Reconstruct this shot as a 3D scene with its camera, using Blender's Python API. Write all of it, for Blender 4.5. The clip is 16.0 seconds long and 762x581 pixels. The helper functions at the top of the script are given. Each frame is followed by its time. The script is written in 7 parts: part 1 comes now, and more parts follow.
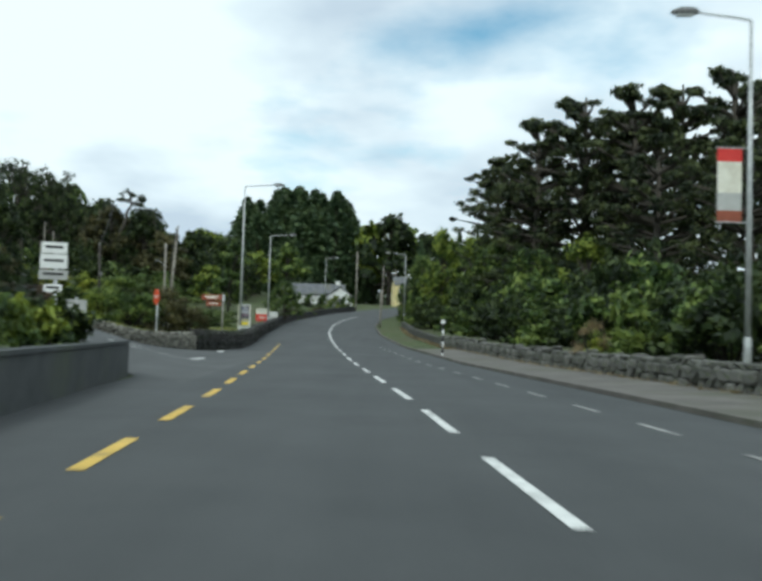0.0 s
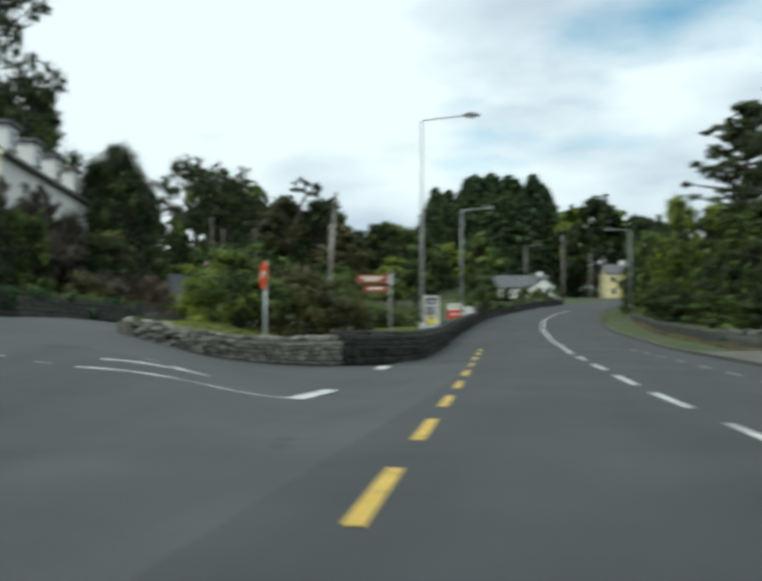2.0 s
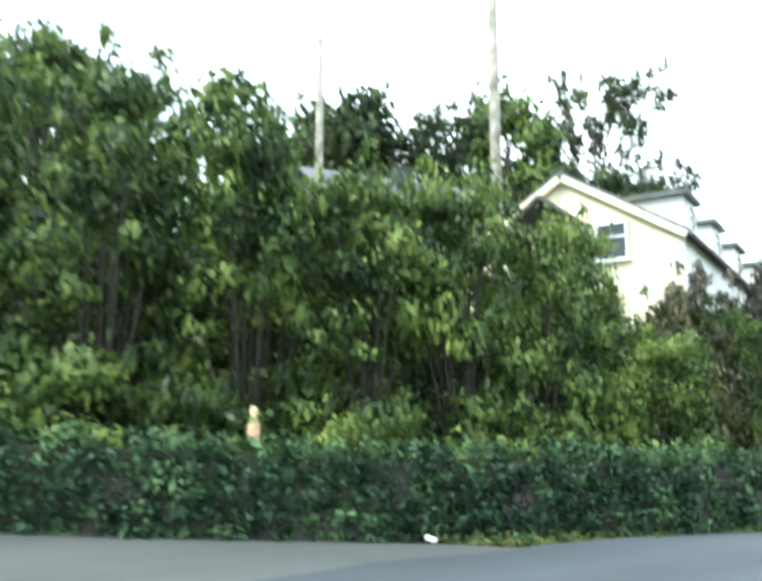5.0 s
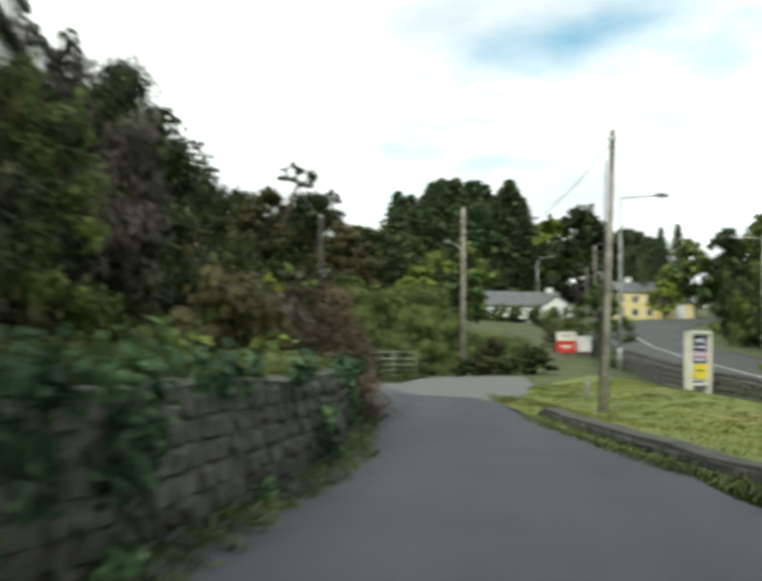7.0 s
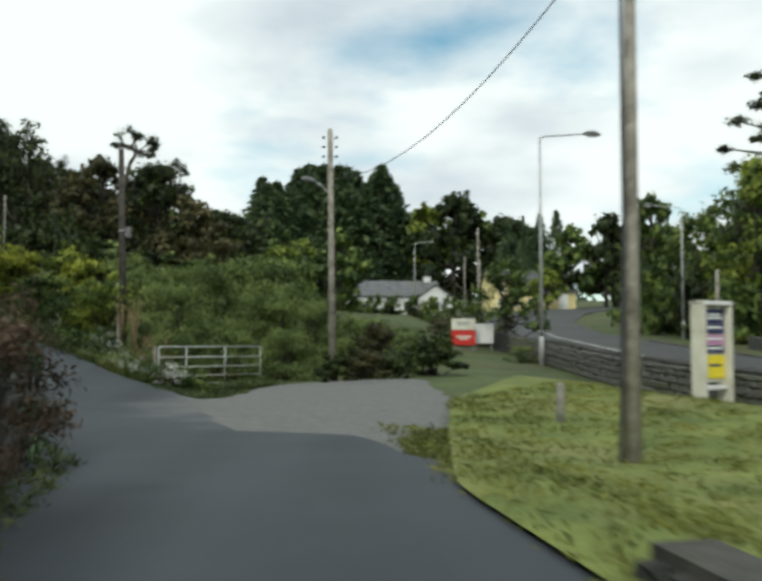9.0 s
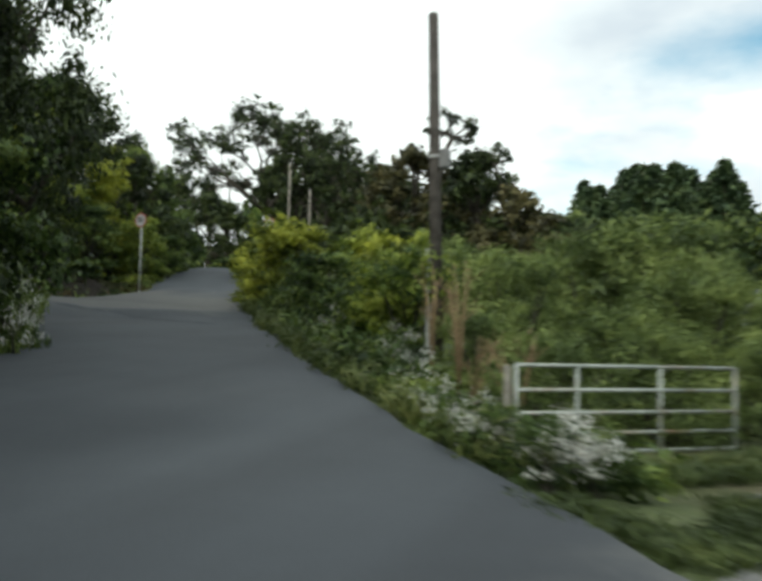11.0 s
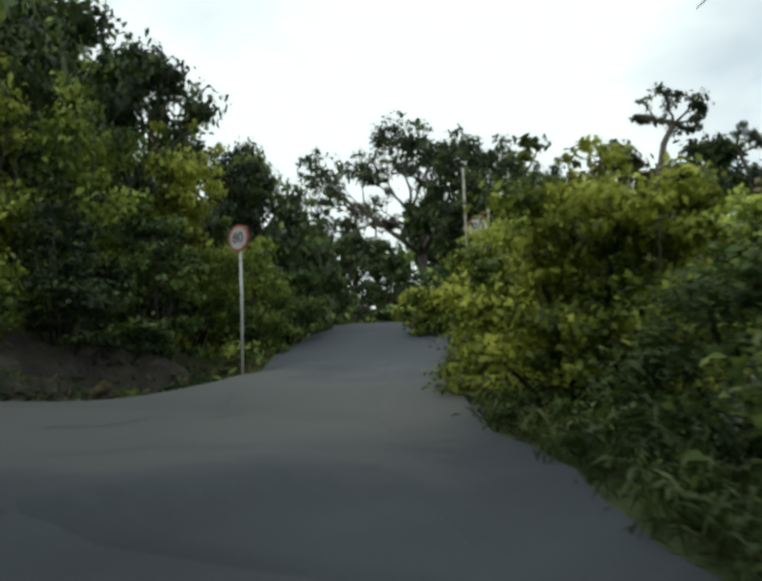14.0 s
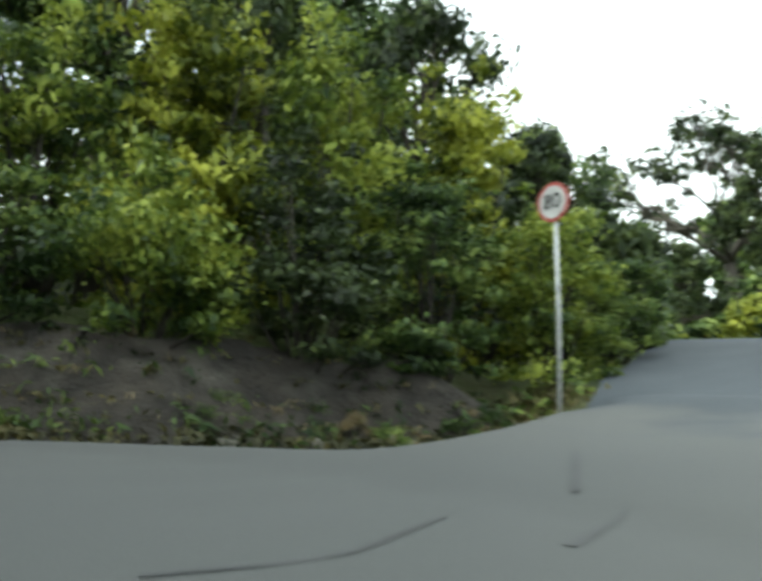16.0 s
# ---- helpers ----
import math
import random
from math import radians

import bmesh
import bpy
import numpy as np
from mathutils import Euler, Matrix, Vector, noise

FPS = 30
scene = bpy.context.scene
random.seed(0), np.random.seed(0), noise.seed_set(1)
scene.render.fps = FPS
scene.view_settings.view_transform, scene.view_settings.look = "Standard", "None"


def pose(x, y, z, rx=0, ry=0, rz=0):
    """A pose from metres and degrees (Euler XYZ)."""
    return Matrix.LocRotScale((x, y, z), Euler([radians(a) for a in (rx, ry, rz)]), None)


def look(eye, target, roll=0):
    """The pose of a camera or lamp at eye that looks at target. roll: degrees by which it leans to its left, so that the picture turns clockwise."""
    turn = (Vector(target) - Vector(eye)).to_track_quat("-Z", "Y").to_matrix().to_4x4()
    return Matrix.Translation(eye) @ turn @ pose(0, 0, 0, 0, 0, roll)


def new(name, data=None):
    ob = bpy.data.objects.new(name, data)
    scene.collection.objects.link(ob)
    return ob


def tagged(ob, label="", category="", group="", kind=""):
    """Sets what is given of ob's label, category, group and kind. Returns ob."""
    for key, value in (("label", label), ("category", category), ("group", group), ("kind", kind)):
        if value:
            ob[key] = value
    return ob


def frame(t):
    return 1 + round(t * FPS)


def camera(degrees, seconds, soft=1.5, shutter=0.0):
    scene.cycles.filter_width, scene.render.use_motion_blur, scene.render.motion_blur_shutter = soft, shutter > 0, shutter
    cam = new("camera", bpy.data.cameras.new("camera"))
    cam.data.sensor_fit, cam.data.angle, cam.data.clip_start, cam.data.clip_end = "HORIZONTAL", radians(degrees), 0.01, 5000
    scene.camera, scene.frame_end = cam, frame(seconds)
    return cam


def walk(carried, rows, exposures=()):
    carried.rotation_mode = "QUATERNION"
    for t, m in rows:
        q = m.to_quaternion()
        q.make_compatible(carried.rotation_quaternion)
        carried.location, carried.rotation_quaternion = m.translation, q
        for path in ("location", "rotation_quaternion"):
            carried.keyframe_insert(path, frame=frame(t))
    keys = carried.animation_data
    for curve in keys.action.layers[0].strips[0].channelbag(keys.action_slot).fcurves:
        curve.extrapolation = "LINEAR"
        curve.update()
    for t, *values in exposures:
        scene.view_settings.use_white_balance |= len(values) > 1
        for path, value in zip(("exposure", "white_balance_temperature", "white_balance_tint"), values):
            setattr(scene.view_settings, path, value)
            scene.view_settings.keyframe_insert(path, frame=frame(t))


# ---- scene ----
cam = camera(45.94, 16.0, soft=3.6, shutter=0.5)
PATH = [
    (0.0, pose(-0.0, 0.0, 1.23, 92.75, -1.73, -0.08)),
    (0.5, pose(-0.39, 5.23, 1.21, 92.61, -1.68, -0.46)),
    (1.0, pose(-0.66, 10.11, 1.17, 92.7, -1.12, -0.29)),
    (1.5, pose(-1.17, 14.56, 1.17, 92.57, -0.03, 3.51)),
    (2.0, pose(-2.34, 18.56, 1.19, 92.51, -0.05, 12.25)),
    (2.4, pose(-3.58, 20.92, 1.19, 92.31, 0.58, 20.47)),
    (2.5, pose(-3.9, 21.49, 1.18, 92.57, 1.03, 22.33)),
    (3.0, pose(-5.86, 24.02, 1.2, 93.18, 0.89, 34.8)),
    (3.2, pose(-6.66, 24.85, 1.21, 94.11, 0.7, 39.22)),
    (3.5, pose(-7.87, 25.98, 1.31, 99.02, 0.14, 44.09)),
    (4.0, pose(-9.89, 27.58, 1.66, 102.16, 0.02, 49.04)),
    (4.5, pose(-11.86, 28.96, 2.06, 102.95, 0.0, 51.07)),
    (5.0, pose(-13.73, 30.25, 2.41, 100.93, 0.01, 49.09)),
    (5.3, pose(-14.77, 31.07, 2.53, 95.02, 0.07, 44.53)),
    (5.5, pose(-15.4, 31.67, 2.55, 95.0, -0.46, 39.49)),
    (6.0, pose(-16.89, 33.69, 2.58, 95.77, -0.05, 26.83)),
    (6.5, pose(-17.78, 36.36, 2.61, 94.23, 0.86, 17.0)),
    (7.0, pose(-18.38, 39.79, 2.63, 93.31, -1.09, 6.16)),
    (7.5, pose(-18.49, 43.03, 2.59, 92.73, -1.61, -1.36)),
    (8.0, pose(-18.4, 46.29, 2.49, 90.94, -0.79, -4.41)),
    (8.2, pose(-18.4, 47.61, 2.45, 91.23, -1.01, -4.92)),
    (8.5, pose(-18.41, 49.62, 2.4, 91.62, -0.21, -4.58)),
    (9, pose(-18.52, 53.0, 2.37, 93.26, -0.03, -2.01)),
    (9.5, pose(-18.83, 56.41, 2.36, 92.46, -0.05, 1.79)),
    (10, pose(-19.38, 59.79, 2.35, 93.3, -0.35, 6.29)),
    (10.3, pose(-20.02, 61.80, 2.32, 91.45, -2.96, 9.03)),
    (10.5, pose(-20.47, 63.11, 2.30, 92.56, -3.35, 11.35)),
    (11.0, pose(-21.91, 66.72, 2.29, 94.21, -1.18, 17.58)),
    (11.5, pose(-23.52, 69.99, 2.36, 94.20, 0.64, 22.35)),
    (12.0, pose(-25.36, 73.24, 2.63, 97.53, 0.35, 25.32)),
    (12.5, pose(-27.01, 75.98, 2.95, 98.91, -0.13, 26.61)),
    (13.0, pose(-28.5, 78.3, 3.35, 98.07, 0.58, 26.94)),
    (13.5, pose(-29.73, 80.34, 3.59, 97.24, 1.29, 26.91)),
    (14.0, pose(-30.77, 82.16, 3.78, 97.66, 2.04, 26.92)),
    (14.5, pose(-31.77, 83.75, 3.92, 97.87, 1.02, 27.82)),
    (15.0, pose(-32.91, 85.24, 4.05, 96.47, 0.29, 31.24)),
    (15.5, pose(-33.92, 86.18, 4.15, 97.98, -0.85, 36.23)),
    (16.0, pose(-34.98, 86.96, 4.29, 99.0, -0.66, 43.75)),
]
walk(cam, PATH, [(0, -0.42, 5750, -1), (1.5, -0.42, 5850, -1), (2.5, -0.5, 6000, 1), (3.2, -0.25, 6300, 3), (5.3, 1.55, 5700, -3), (5.8, 1.45, 5800, -3), (6.6, 0.55, 6300, 0), (7.1, -0.12, 6500, 2), (7.5, -0.43, 6250, 1), (8.2, -0.47, 6250, 2),
                 (10.3, -0.22, 6350, 2), (11.5, -0.15, 6350, 2), (12.5, -0.28, 6200, 1), (13.5, -0.4, 6100, 0), (14.5, -0.12, 6200, 0), (15.2, 0.26, 6150, -1), (15.55, 0.3, 6130, -1), (16.0, 0.9, 6100, -2)])

# ---- world and light ----
SUN_EL, SUN_AZ = radians(42), radians(205)      # azimuth clockwise from +y
world = bpy.data.worlds.new("World")
scene.world = world
world.use_nodes = True
wn, wl = world.node_tree.nodes, world.node_tree.links
bg = wn["Background"]
sky = wn.new("ShaderNodeTexSky")
sky.sky_type, sky.sun_disc = "NISHITA", False
sky.sun_elevation, sky.sun_rotation = SUN_EL, SUN_AZ
sky.air_density, sky.dust_density, sky.ozone_density = 1.0, 1.2, 1.5
gen = wn.new("ShaderNodeTexCoord")
sep = wn.new("ShaderNodeSeparateXYZ")
wl.new(gen.outputs["Generated"], sep.inputs[0])
lift = wn.new("ShaderNodeMath")
lift.operation = "MAXIMUM"
lift.inputs[1].default_value = 0.0
wl.new(sep.outputs["Z"], lift.inputs[0])
lift2 = wn.new("ShaderNodeMath")
lift2.inputs[1].default_value = 0.22
wl.new(lift.outputs[0], lift2.inputs[0])
flat = wn.new("ShaderNodeVectorMath")
flat.operation = "DIVIDE"
comb = wn.new("ShaderNodeCombineXYZ")
for k in range(3):
    wl.new(lift2.outputs[0], comb.inputs[k])
wl.new(gen.outputs["Generated"], flat.inputs[0])
wl.new(comb.outputs[0], flat.inputs[1])
drift = wn.new("ShaderNodeVectorMath")
drift.inputs[1].default_value = (-0.105, 0.48, -0.094)
wl.new(flat.outputs[0], drift.inputs[0])
cloud = wn.new("ShaderNodeTexNoise")
cloud.inputs["Scale"].default_value = 0.95
cloud.inputs["Detail"].default_value = 7
cloud.inputs["Roughness"].default_value = 0.52
wl.new(drift.outputs[0], cloud.inputs["Vector"])
cover = wn.new("ShaderNodeValToRGB")
cover.color_ramp.elements[0].position = 0.31
cover.color_ramp.elements[1].position = 0.45
wl.new(cloud.outputs["Fac"], cover.inputs[0])
shade = wn.new("ShaderNodeTexNoise")
shade.inputs["Scale"].default_value = 1.3
shade.inputs["Detail"].default_value = 5
wl.new(drift.outputs[0], shade.inputs["Vector"])
cloudcol = wn.new("ShaderNodeValToRGB")
cloudcol.color_ramp.elements[0].position, cloudcol.color_ramp.elements[0].color = 0.33, (0.86, 0.92, 1.0, 1)
cloudcol.color_ramp.elements[1].position, cloudcol.color_ramp.elements[1].color = 0.52, (1.36, 1.38, 1.36, 1)
wl.new(shade.outputs["Fac"], cloudcol.inputs[0])
skyscale = wn.new("ShaderNodeMix")
skyscale.data_type, skyscale.blend_type = "RGBA", "MULTIPLY"
skyscale.inputs["Factor"].default_value = 1.0
wl.new(sky.outputs[0], skyscale.inputs["A"])
skyscale.inputs["B"].default_value = (0.155, 0.2, 0.175, 1)
mixsky = wn.new("ShaderNodeMix")
mixsky.data_type = "RGBA"
wl.new(cover.outputs[0], mixsky.inputs["Factor"])
wl.new(skyscale.outputs["Result"], mixsky.inputs["A"])
wl.new(cloudcol.outputs[0], mixsky.inputs["B"])
wl.new(mixsky.outputs["Result"], bg.inputs[0])
bg.inputs[1].default_value = 1.0

sun = new("sun", bpy.data.lights.new("sun", "SUN"))
sun.data.energy, sun.data.angle, sun.data.color = 2.1, radians(10), (1.0, 0.94, 0.84)
away = Vector((math.sin(SUN_AZ) * math.cos(SUN_EL), math.cos(SUN_AZ) * math.cos(SUN_EL), math.sin(SUN_EL)))
sun.matrix_world = look(away * 100, (0, 0, 0))


# ---- materials ----
def nodes_of(name):
    m = bpy.data.materials.new(name)
    m.use_nodes = True
    return m, m.node_tree.nodes, m.node_tree.links, m.node_tree.nodes["Principled BSDF"]


def ramp_node(n, stops):
    r = n.new("ShaderNodeValToRGB")
    while len(r.color_ramp.elements) < len(stops):
        r.color_ramp.elements.new(0.5)
    for e, (p, c) in zip(r.color_ramp.elements, stops):
        e.position, e.color = p, (*c, 1)
    return r


def noise_tex(n, l, scale, detail=4, rough=0.55, coord="Object"):
    tc = n.new("ShaderNodeTexCoord")
    t = n.new("ShaderNodeTexNoise")
    t.inputs["Scale"].default_value, t.inputs["Detail"].default_value, t.inputs["Roughness"].default_value = scale, detail, rough
    l.new(tc.outputs[coord], t.inputs["Vector"])
    return t


def surface(name, dark, light, scale, rough=0.8, fine=40.0, bump=0.2, dist=0.01, metal=0.0, stain=None):
    """A surface with grain at two scales and, if given, stains of another colour."""
    m, n, l, b = nodes_of(name)
    big, small = noise_tex(n, l, scale), noise_tex(n, l, fine, 3)
    r = ramp_node(n, [(0.3, dark), (0.7, light)])
    add = n.new("ShaderNodeMath")
    add.operation = "MULTIPLY_ADD"
    add.inputs[1].default_value, add.inputs[2].default_value = 0.35, 0.32
    l.new(small.outputs["Fac"], add.inputs[0])
    mul = n.new("ShaderNodeMath")
    l.new(big.outputs["Fac"], mul.inputs[0])
    sub = n.new("ShaderNodeMath")
    sub.operation = "SUBTRACT"
    l.new(add.outputs[0], sub.inputs[0])
    sub.inputs[1].default_value = 0.5
    l.new(sub.outputs[0], mul.inputs[1])
    l.new(mul.outputs[0], r.inputs[0])
    col = r.outputs[0]
    if stain:
        st = noise_tex(n, l, scale * 0.35, 6, 0.65)
        sr = ramp_node(n, [(0.5, (0, 0, 0)), (0.68, (1, 1, 1))])
        l.new(st.outputs["Fac"], sr.inputs[0])
        mx = n.new("ShaderNodeMix")
        mx.data_type = "RGBA"
        l.new(sr.outputs[0], mx.inputs["Factor"])
        l.new(col, mx.inputs["A"])
        mx.inputs["B"].default_value = (*stain, 1)
        col = mx.outputs["Result"]
    l.new(col, b.inputs["Base Color"])
    b.inputs["Roughness"].default_value, b.inputs["Metallic"].default_value = rough, metal
    bp = n.new("ShaderNodeBump")
    bp.inputs["Strength"].default_value, bp.inputs["Distance"].default_value = bump, dist
    l.new(small.outputs["Fac"], bp.inputs["Height"])
    l.new(bp.outputs[0], b.inputs["Normal"])
    return m


def leaf_material(name, dark, mid, light, patch=0.6, rough=0.55):
    """Leaves: each leaf has its own tone, and whole sprays are lighter or darker."""
    m, n, l, b = nodes_of(name)
    g = n.new("ShaderNodeNewGeometry")
    clump = n.new("ShaderNodeTexNoise")
    clump.inputs["Scale"].default_value, clump.inputs["Detail"].default_value = patch * 1.6, 3
    l.new(g.outputs["Position"], clump.inputs["Vector"])
    swing = n.new("ShaderNodeMath")
    swing.operation = "MULTIPLY_ADD"
    swing.inputs[1].default_value, swing.inputs[2].default_value = 1.7, -0.37
    l.new(clump.outputs["Fac"], swing.inputs[0])
    info = n.new("ShaderNodeObjectInfo")
    a1 = n.new("ShaderNodeMath")
    a1.operation = "MULTIPLY_ADD"
    a1.inputs[1].default_value, a1.inputs[2].default_value = 0.36, -0.2
    l.new(g.outputs["Random Per Island"], a1.inputs[0])
    a2 = n.new("ShaderNodeMath")
    l.new(a1.outputs[0], a2.inputs[0])
    l.new(swing.outputs[0], a2.inputs[1])
    a3 = n.new("ShaderNodeMath")
    a3.operation = "MULTIPLY_ADD"
    a3.inputs[1].default_value = 0.16
    l.new(info.outputs["Random"], a3.inputs[0])
    l.new(a2.outputs[0], a3.inputs[2])
    r = ramp_node(n, [(0.3, dark), (0.56, mid), (0.88, light)])
    l.new(a3.outputs[0], r.inputs[0])
    l.new(r.outputs[0], b.inputs["Base Color"])
    b.inputs["Roughness"].default_value = rough
    b.inputs["Specular IOR Level"].default_value = 0.3
    tr = n.new("ShaderNodeBsdfTranslucent")
    l.new(r.outputs[0], tr.inputs["Color"])
    mx = n.new("ShaderNodeMixShader")
    mx.inputs[0].default_value = 0.3
    l.new(b.outputs[0], mx.inputs[1])
    l.new(tr.outputs[0], mx.inputs[2])
    l.new(mx.outputs[0], n["Material Output"].inputs["Surface"])
    return m


def asphalt_material(name, dark, light, patch, grit_beds=()):
    """Worn asphalt. grit_beds: places (x, y, radius, colour) where loose grit lies washed over it, with ragged rims."""
    m, n, l, b = nodes_of(name)
    grit = noise_tex(n, l, 55.0, 3, 0.7)
    broad = noise_tex(n, l, 0.35, 5, 0.6)
    tc = n.new("ShaderNodeTexCoord")
    mp = n.new("ShaderNodeMapping")
    mp.inputs["Scale"].default_value = (1.1, 0.06, 1)
    wear = n.new("ShaderNodeTexNoise")
    wear.inputs["Scale"].default_value, wear.inputs["Detail"].default_value = 1.0, 4
    l.new(tc.outputs["Object"], mp.inputs[0])
    l.new(mp.outputs[0], wear.inputs["Vector"])
    r = ramp_node(n, [(0.32, dark), (0.7, light)])
    s1 = n.new("ShaderNodeMath")
    s1.operation = "MULTIPLY_ADD"
    s1.inputs[1].default_value = 0.45
    l.new(grit.outputs["Fac"], s1.inputs[0])
    s2 = n.new("ShaderNodeMath")
    s2.operation = "MULTIPLY_ADD"
    s2.inputs[1].default_value = 0.5
    l.new(broad.outputs["Fac"], s2.inputs[0])
    s3 = n.new("ShaderNodeMath")
    s3.operation = "MULTIPLY_ADD"
    s3.inputs[1].default_value, s3.inputs[2].default_value = 0.35, -0.15
    l.new(wear.outputs["Fac"], s3.inputs[0])
    l.new(s3.outputs[0], s2.inputs[2])
    l.new(s2.outputs[0], s1.inputs[2])
    l.new(s1.outputs[0], r.inputs[0])
    pn = noise_tex(n, l, 0.22, 2, 0.4)
    pr = ramp_node(n, [(0.5, (0, 0, 0)), (0.72, (1, 1, 1))])
    l.new(pn.outputs["Fac"], pr.inputs[0])
    mx = n.new("ShaderNodeMix")
    mx.data_type = "RGBA"
    l.new(pr.outputs[0], mx.inputs["Factor"])
    l.new(r.outputs[0], mx.inputs["A"])
    mul = n.new("ShaderNodeMix")
    mul.data_type, mul.blend_type = "RGBA", "MULTIPLY"
    mul.inputs["Factor"].default_value = 1
    l.new(r.outputs[0], mul.inputs["A"])
    mul.inputs["B"].default_value = (*patch, 1)
    l.new(mul.outputs["Result"], mx.inputs["B"])
    col = mx.outputs["Result"]
    if grit_beds:
        rag = noise_tex(n, l, 0.5, 6, 0.65)
    for bx, by, br, bc in grit_beds:
        far = n.new("ShaderNodeVectorMath")
        far.operation = "DISTANCE"
        off = n.new("ShaderNodeVectorMath")
        off.operation = "MULTIPLY"
        off.inputs[1].default_value = (1, 1, 0)
        l.new(tc.outputs["Object"], off.inputs[0])
        l.new(off.outputs[0], far.inputs[0])
        far.inputs[1].default_value = (bx, by, 0)
        rim = n.new("ShaderNodeMath")
        rim.operation = "MULTIPLY_ADD"
        rim.inputs[1].default_value = br * 1.3
        l.new(rag.outputs["Fac"], rim.inputs[0])
        l.new(far.outputs["Value"], rim.inputs[2])
        fall = n.new("ShaderNodeMapRange")
        fall.interpolation_type = "SMOOTHSTEP"
        fall.inputs["From Min"].default_value, fall.inputs["From Max"].default_value = br * 1.35, br * 1.85
        fall.inputs["To Min"].default_value, fall.inputs["To Max"].default_value = 0.92, 0.0
        l.new(rim.outputs[0], fall.inputs["Value"])
        bed = n.new("ShaderNodeMix")
        bed.data_type = "RGBA"
        l.new(fall.outputs[0], bed.inputs["Factor"])
        l.new(col, bed.inputs["A"])
        tone = n.new("ShaderNodeMix")
        tone.data_type = "RGBA"
        l.new(grit.outputs["Fac"], tone.inputs["Factor"])
        tone.inputs["A"].default_value = (*[v * 0.72 for v in bc], 1)
        tone.inputs["B"].default_value = (*[v * 1.25 for v in bc], 1)
        l.new(tone.outputs["Result"], bed.inputs["B"])
        col = bed.outputs["Result"]
    l.new(col, b.inputs["Base Color"])
    b.inputs["Roughness"].default_value = 0.82
    bp = n.new("ShaderNodeBump")
    bp.inputs["Strength"].default_value, bp.inputs["Distance"].default_value = 0.35, 0.006
    l.new(grit.outputs["Fac"], bp.inputs["Height"])
    l.new(bp.outputs[0], b.inputs["Normal"])
    return m


def stone_material(name, stops, moss=(0.07, 0.09, 0.03)):
    """Field stone: every stone takes its own tone."""
    m, n, l, b = nodes_of(name)
    info = n.new("ShaderNodeObjectInfo")
    g = n.new("ShaderNodeNewGeometry")
    grain = noise_tex(n, l, 14.0, 5, 0.65, "Generated")
    a = n.new("ShaderNodeMath")
    a.operation = "MULTIPLY_ADD"
    a.inputs[1].default_value = 0.55
    l.new(info.outputs["Random"], a.inputs[0])
    a0 = n.new("ShaderNodeMath")
    a0.operation = "MULTIPLY_ADD"
    a0.inputs[1].default_value, a0.inputs[2].default_value = 0.7, -0.12
    l.new(grain.outputs["Fac"], a0.inputs[0])
    l.new(a0.outputs[0], a.inputs[2])
    r = ramp_node(n, stops)
    l.new(a.outputs[0], r.inputs[0])
    wide = noise_tex(n, l, 5.0, 4, 0.6, "Generated")
    mr = ramp_node(n, [(0.52, (0, 0, 0)), (0.7, (1, 1, 1))])
    l.new(wide.outputs["Fac"], mr.inputs[0])
    mx = n.new("ShaderNodeMix")
    mx.data_type = "RGBA"
    l.new(mr.outputs[0], mx.inputs["Factor"])
    l.new(r.outputs[0], mx.inputs["A"])
    mx.inputs["B"].default_value = (*moss, 1)
    l.new(mx.outputs["Result"], b.inputs["Base Color"])
    b.inputs["Roughness"].default_value = 0.9
    bp = n.new("ShaderNodeBump")
    bp.inputs["Strength"].default_value, bp.inputs["Distance"].default_value = 0.6, 0.02
    l.new(grain.outputs["Fac"], bp.inputs["Height"])
    l.new(bp.outputs[0], b.inputs["Normal"])
    return m


ASPHALT = asphalt_material("asphalt", (0.028, 0.031, 0.032), (0.066, 0.069, 0.07), (0.84, 0.85, 0.86))
LANE = asphalt_material("lane_asphalt", (0.019, 0.024, 0.031), (0.051, 0.061, 0.074), (0.86, 0.86, 0.88),
                        [(-14.5, 31.5, 5.5, (0.068, 0.07, 0.071)), (-39.0, 91.2, 5.6, (0.082, 0.083, 0.08)), (-45.0, 88.5, 4.5, (0.082, 0.083, 0.08)), (-17.2, 70.4, 4.7, (0.13, 0.131, 0.127))])
APRON = asphalt_material("worn_asphalt", (0.039, 0.042, 0.042), (0.088, 0.09, 0.089), (0.9, 0.9, 0.92))
GRAVEL = surface("gravel", (0.1, 0.102, 0.1), (0.175, 0.176, 0.17), 9.0, 0.95, 60.0, 0.4, 0.012, stain=(0.115, 0.116, 0.11))
PATHWAY = surface("footpath_concrete", (0.082, 0.075, 0.066), (0.15, 0.138, 0.122), 0.8, 0.92, 30.0, 0.4, 0.01, stain=(0.08, 0.085, 0.05))
EARTH = surface("ground_cover", (0.035, 0.05, 0.016), (0.085, 0.11, 0.03), 0.5, 0.95, 9.0, 0.8, 0.08, stain=(0.08, 0.065, 0.035))
GRASS = leaf_material("grass_blade", (0.075, 0.092, 0.017), (0.165, 0.182, 0.036), (0.27, 0.265, 0.068), 0.35, 0.6)
GRASS_DARK = leaf_material("verge_blade", (0.03, 0.048, 0.014), (0.075, 0.105, 0.028), (0.17, 0.19, 0.06), 0.35, 0.6)
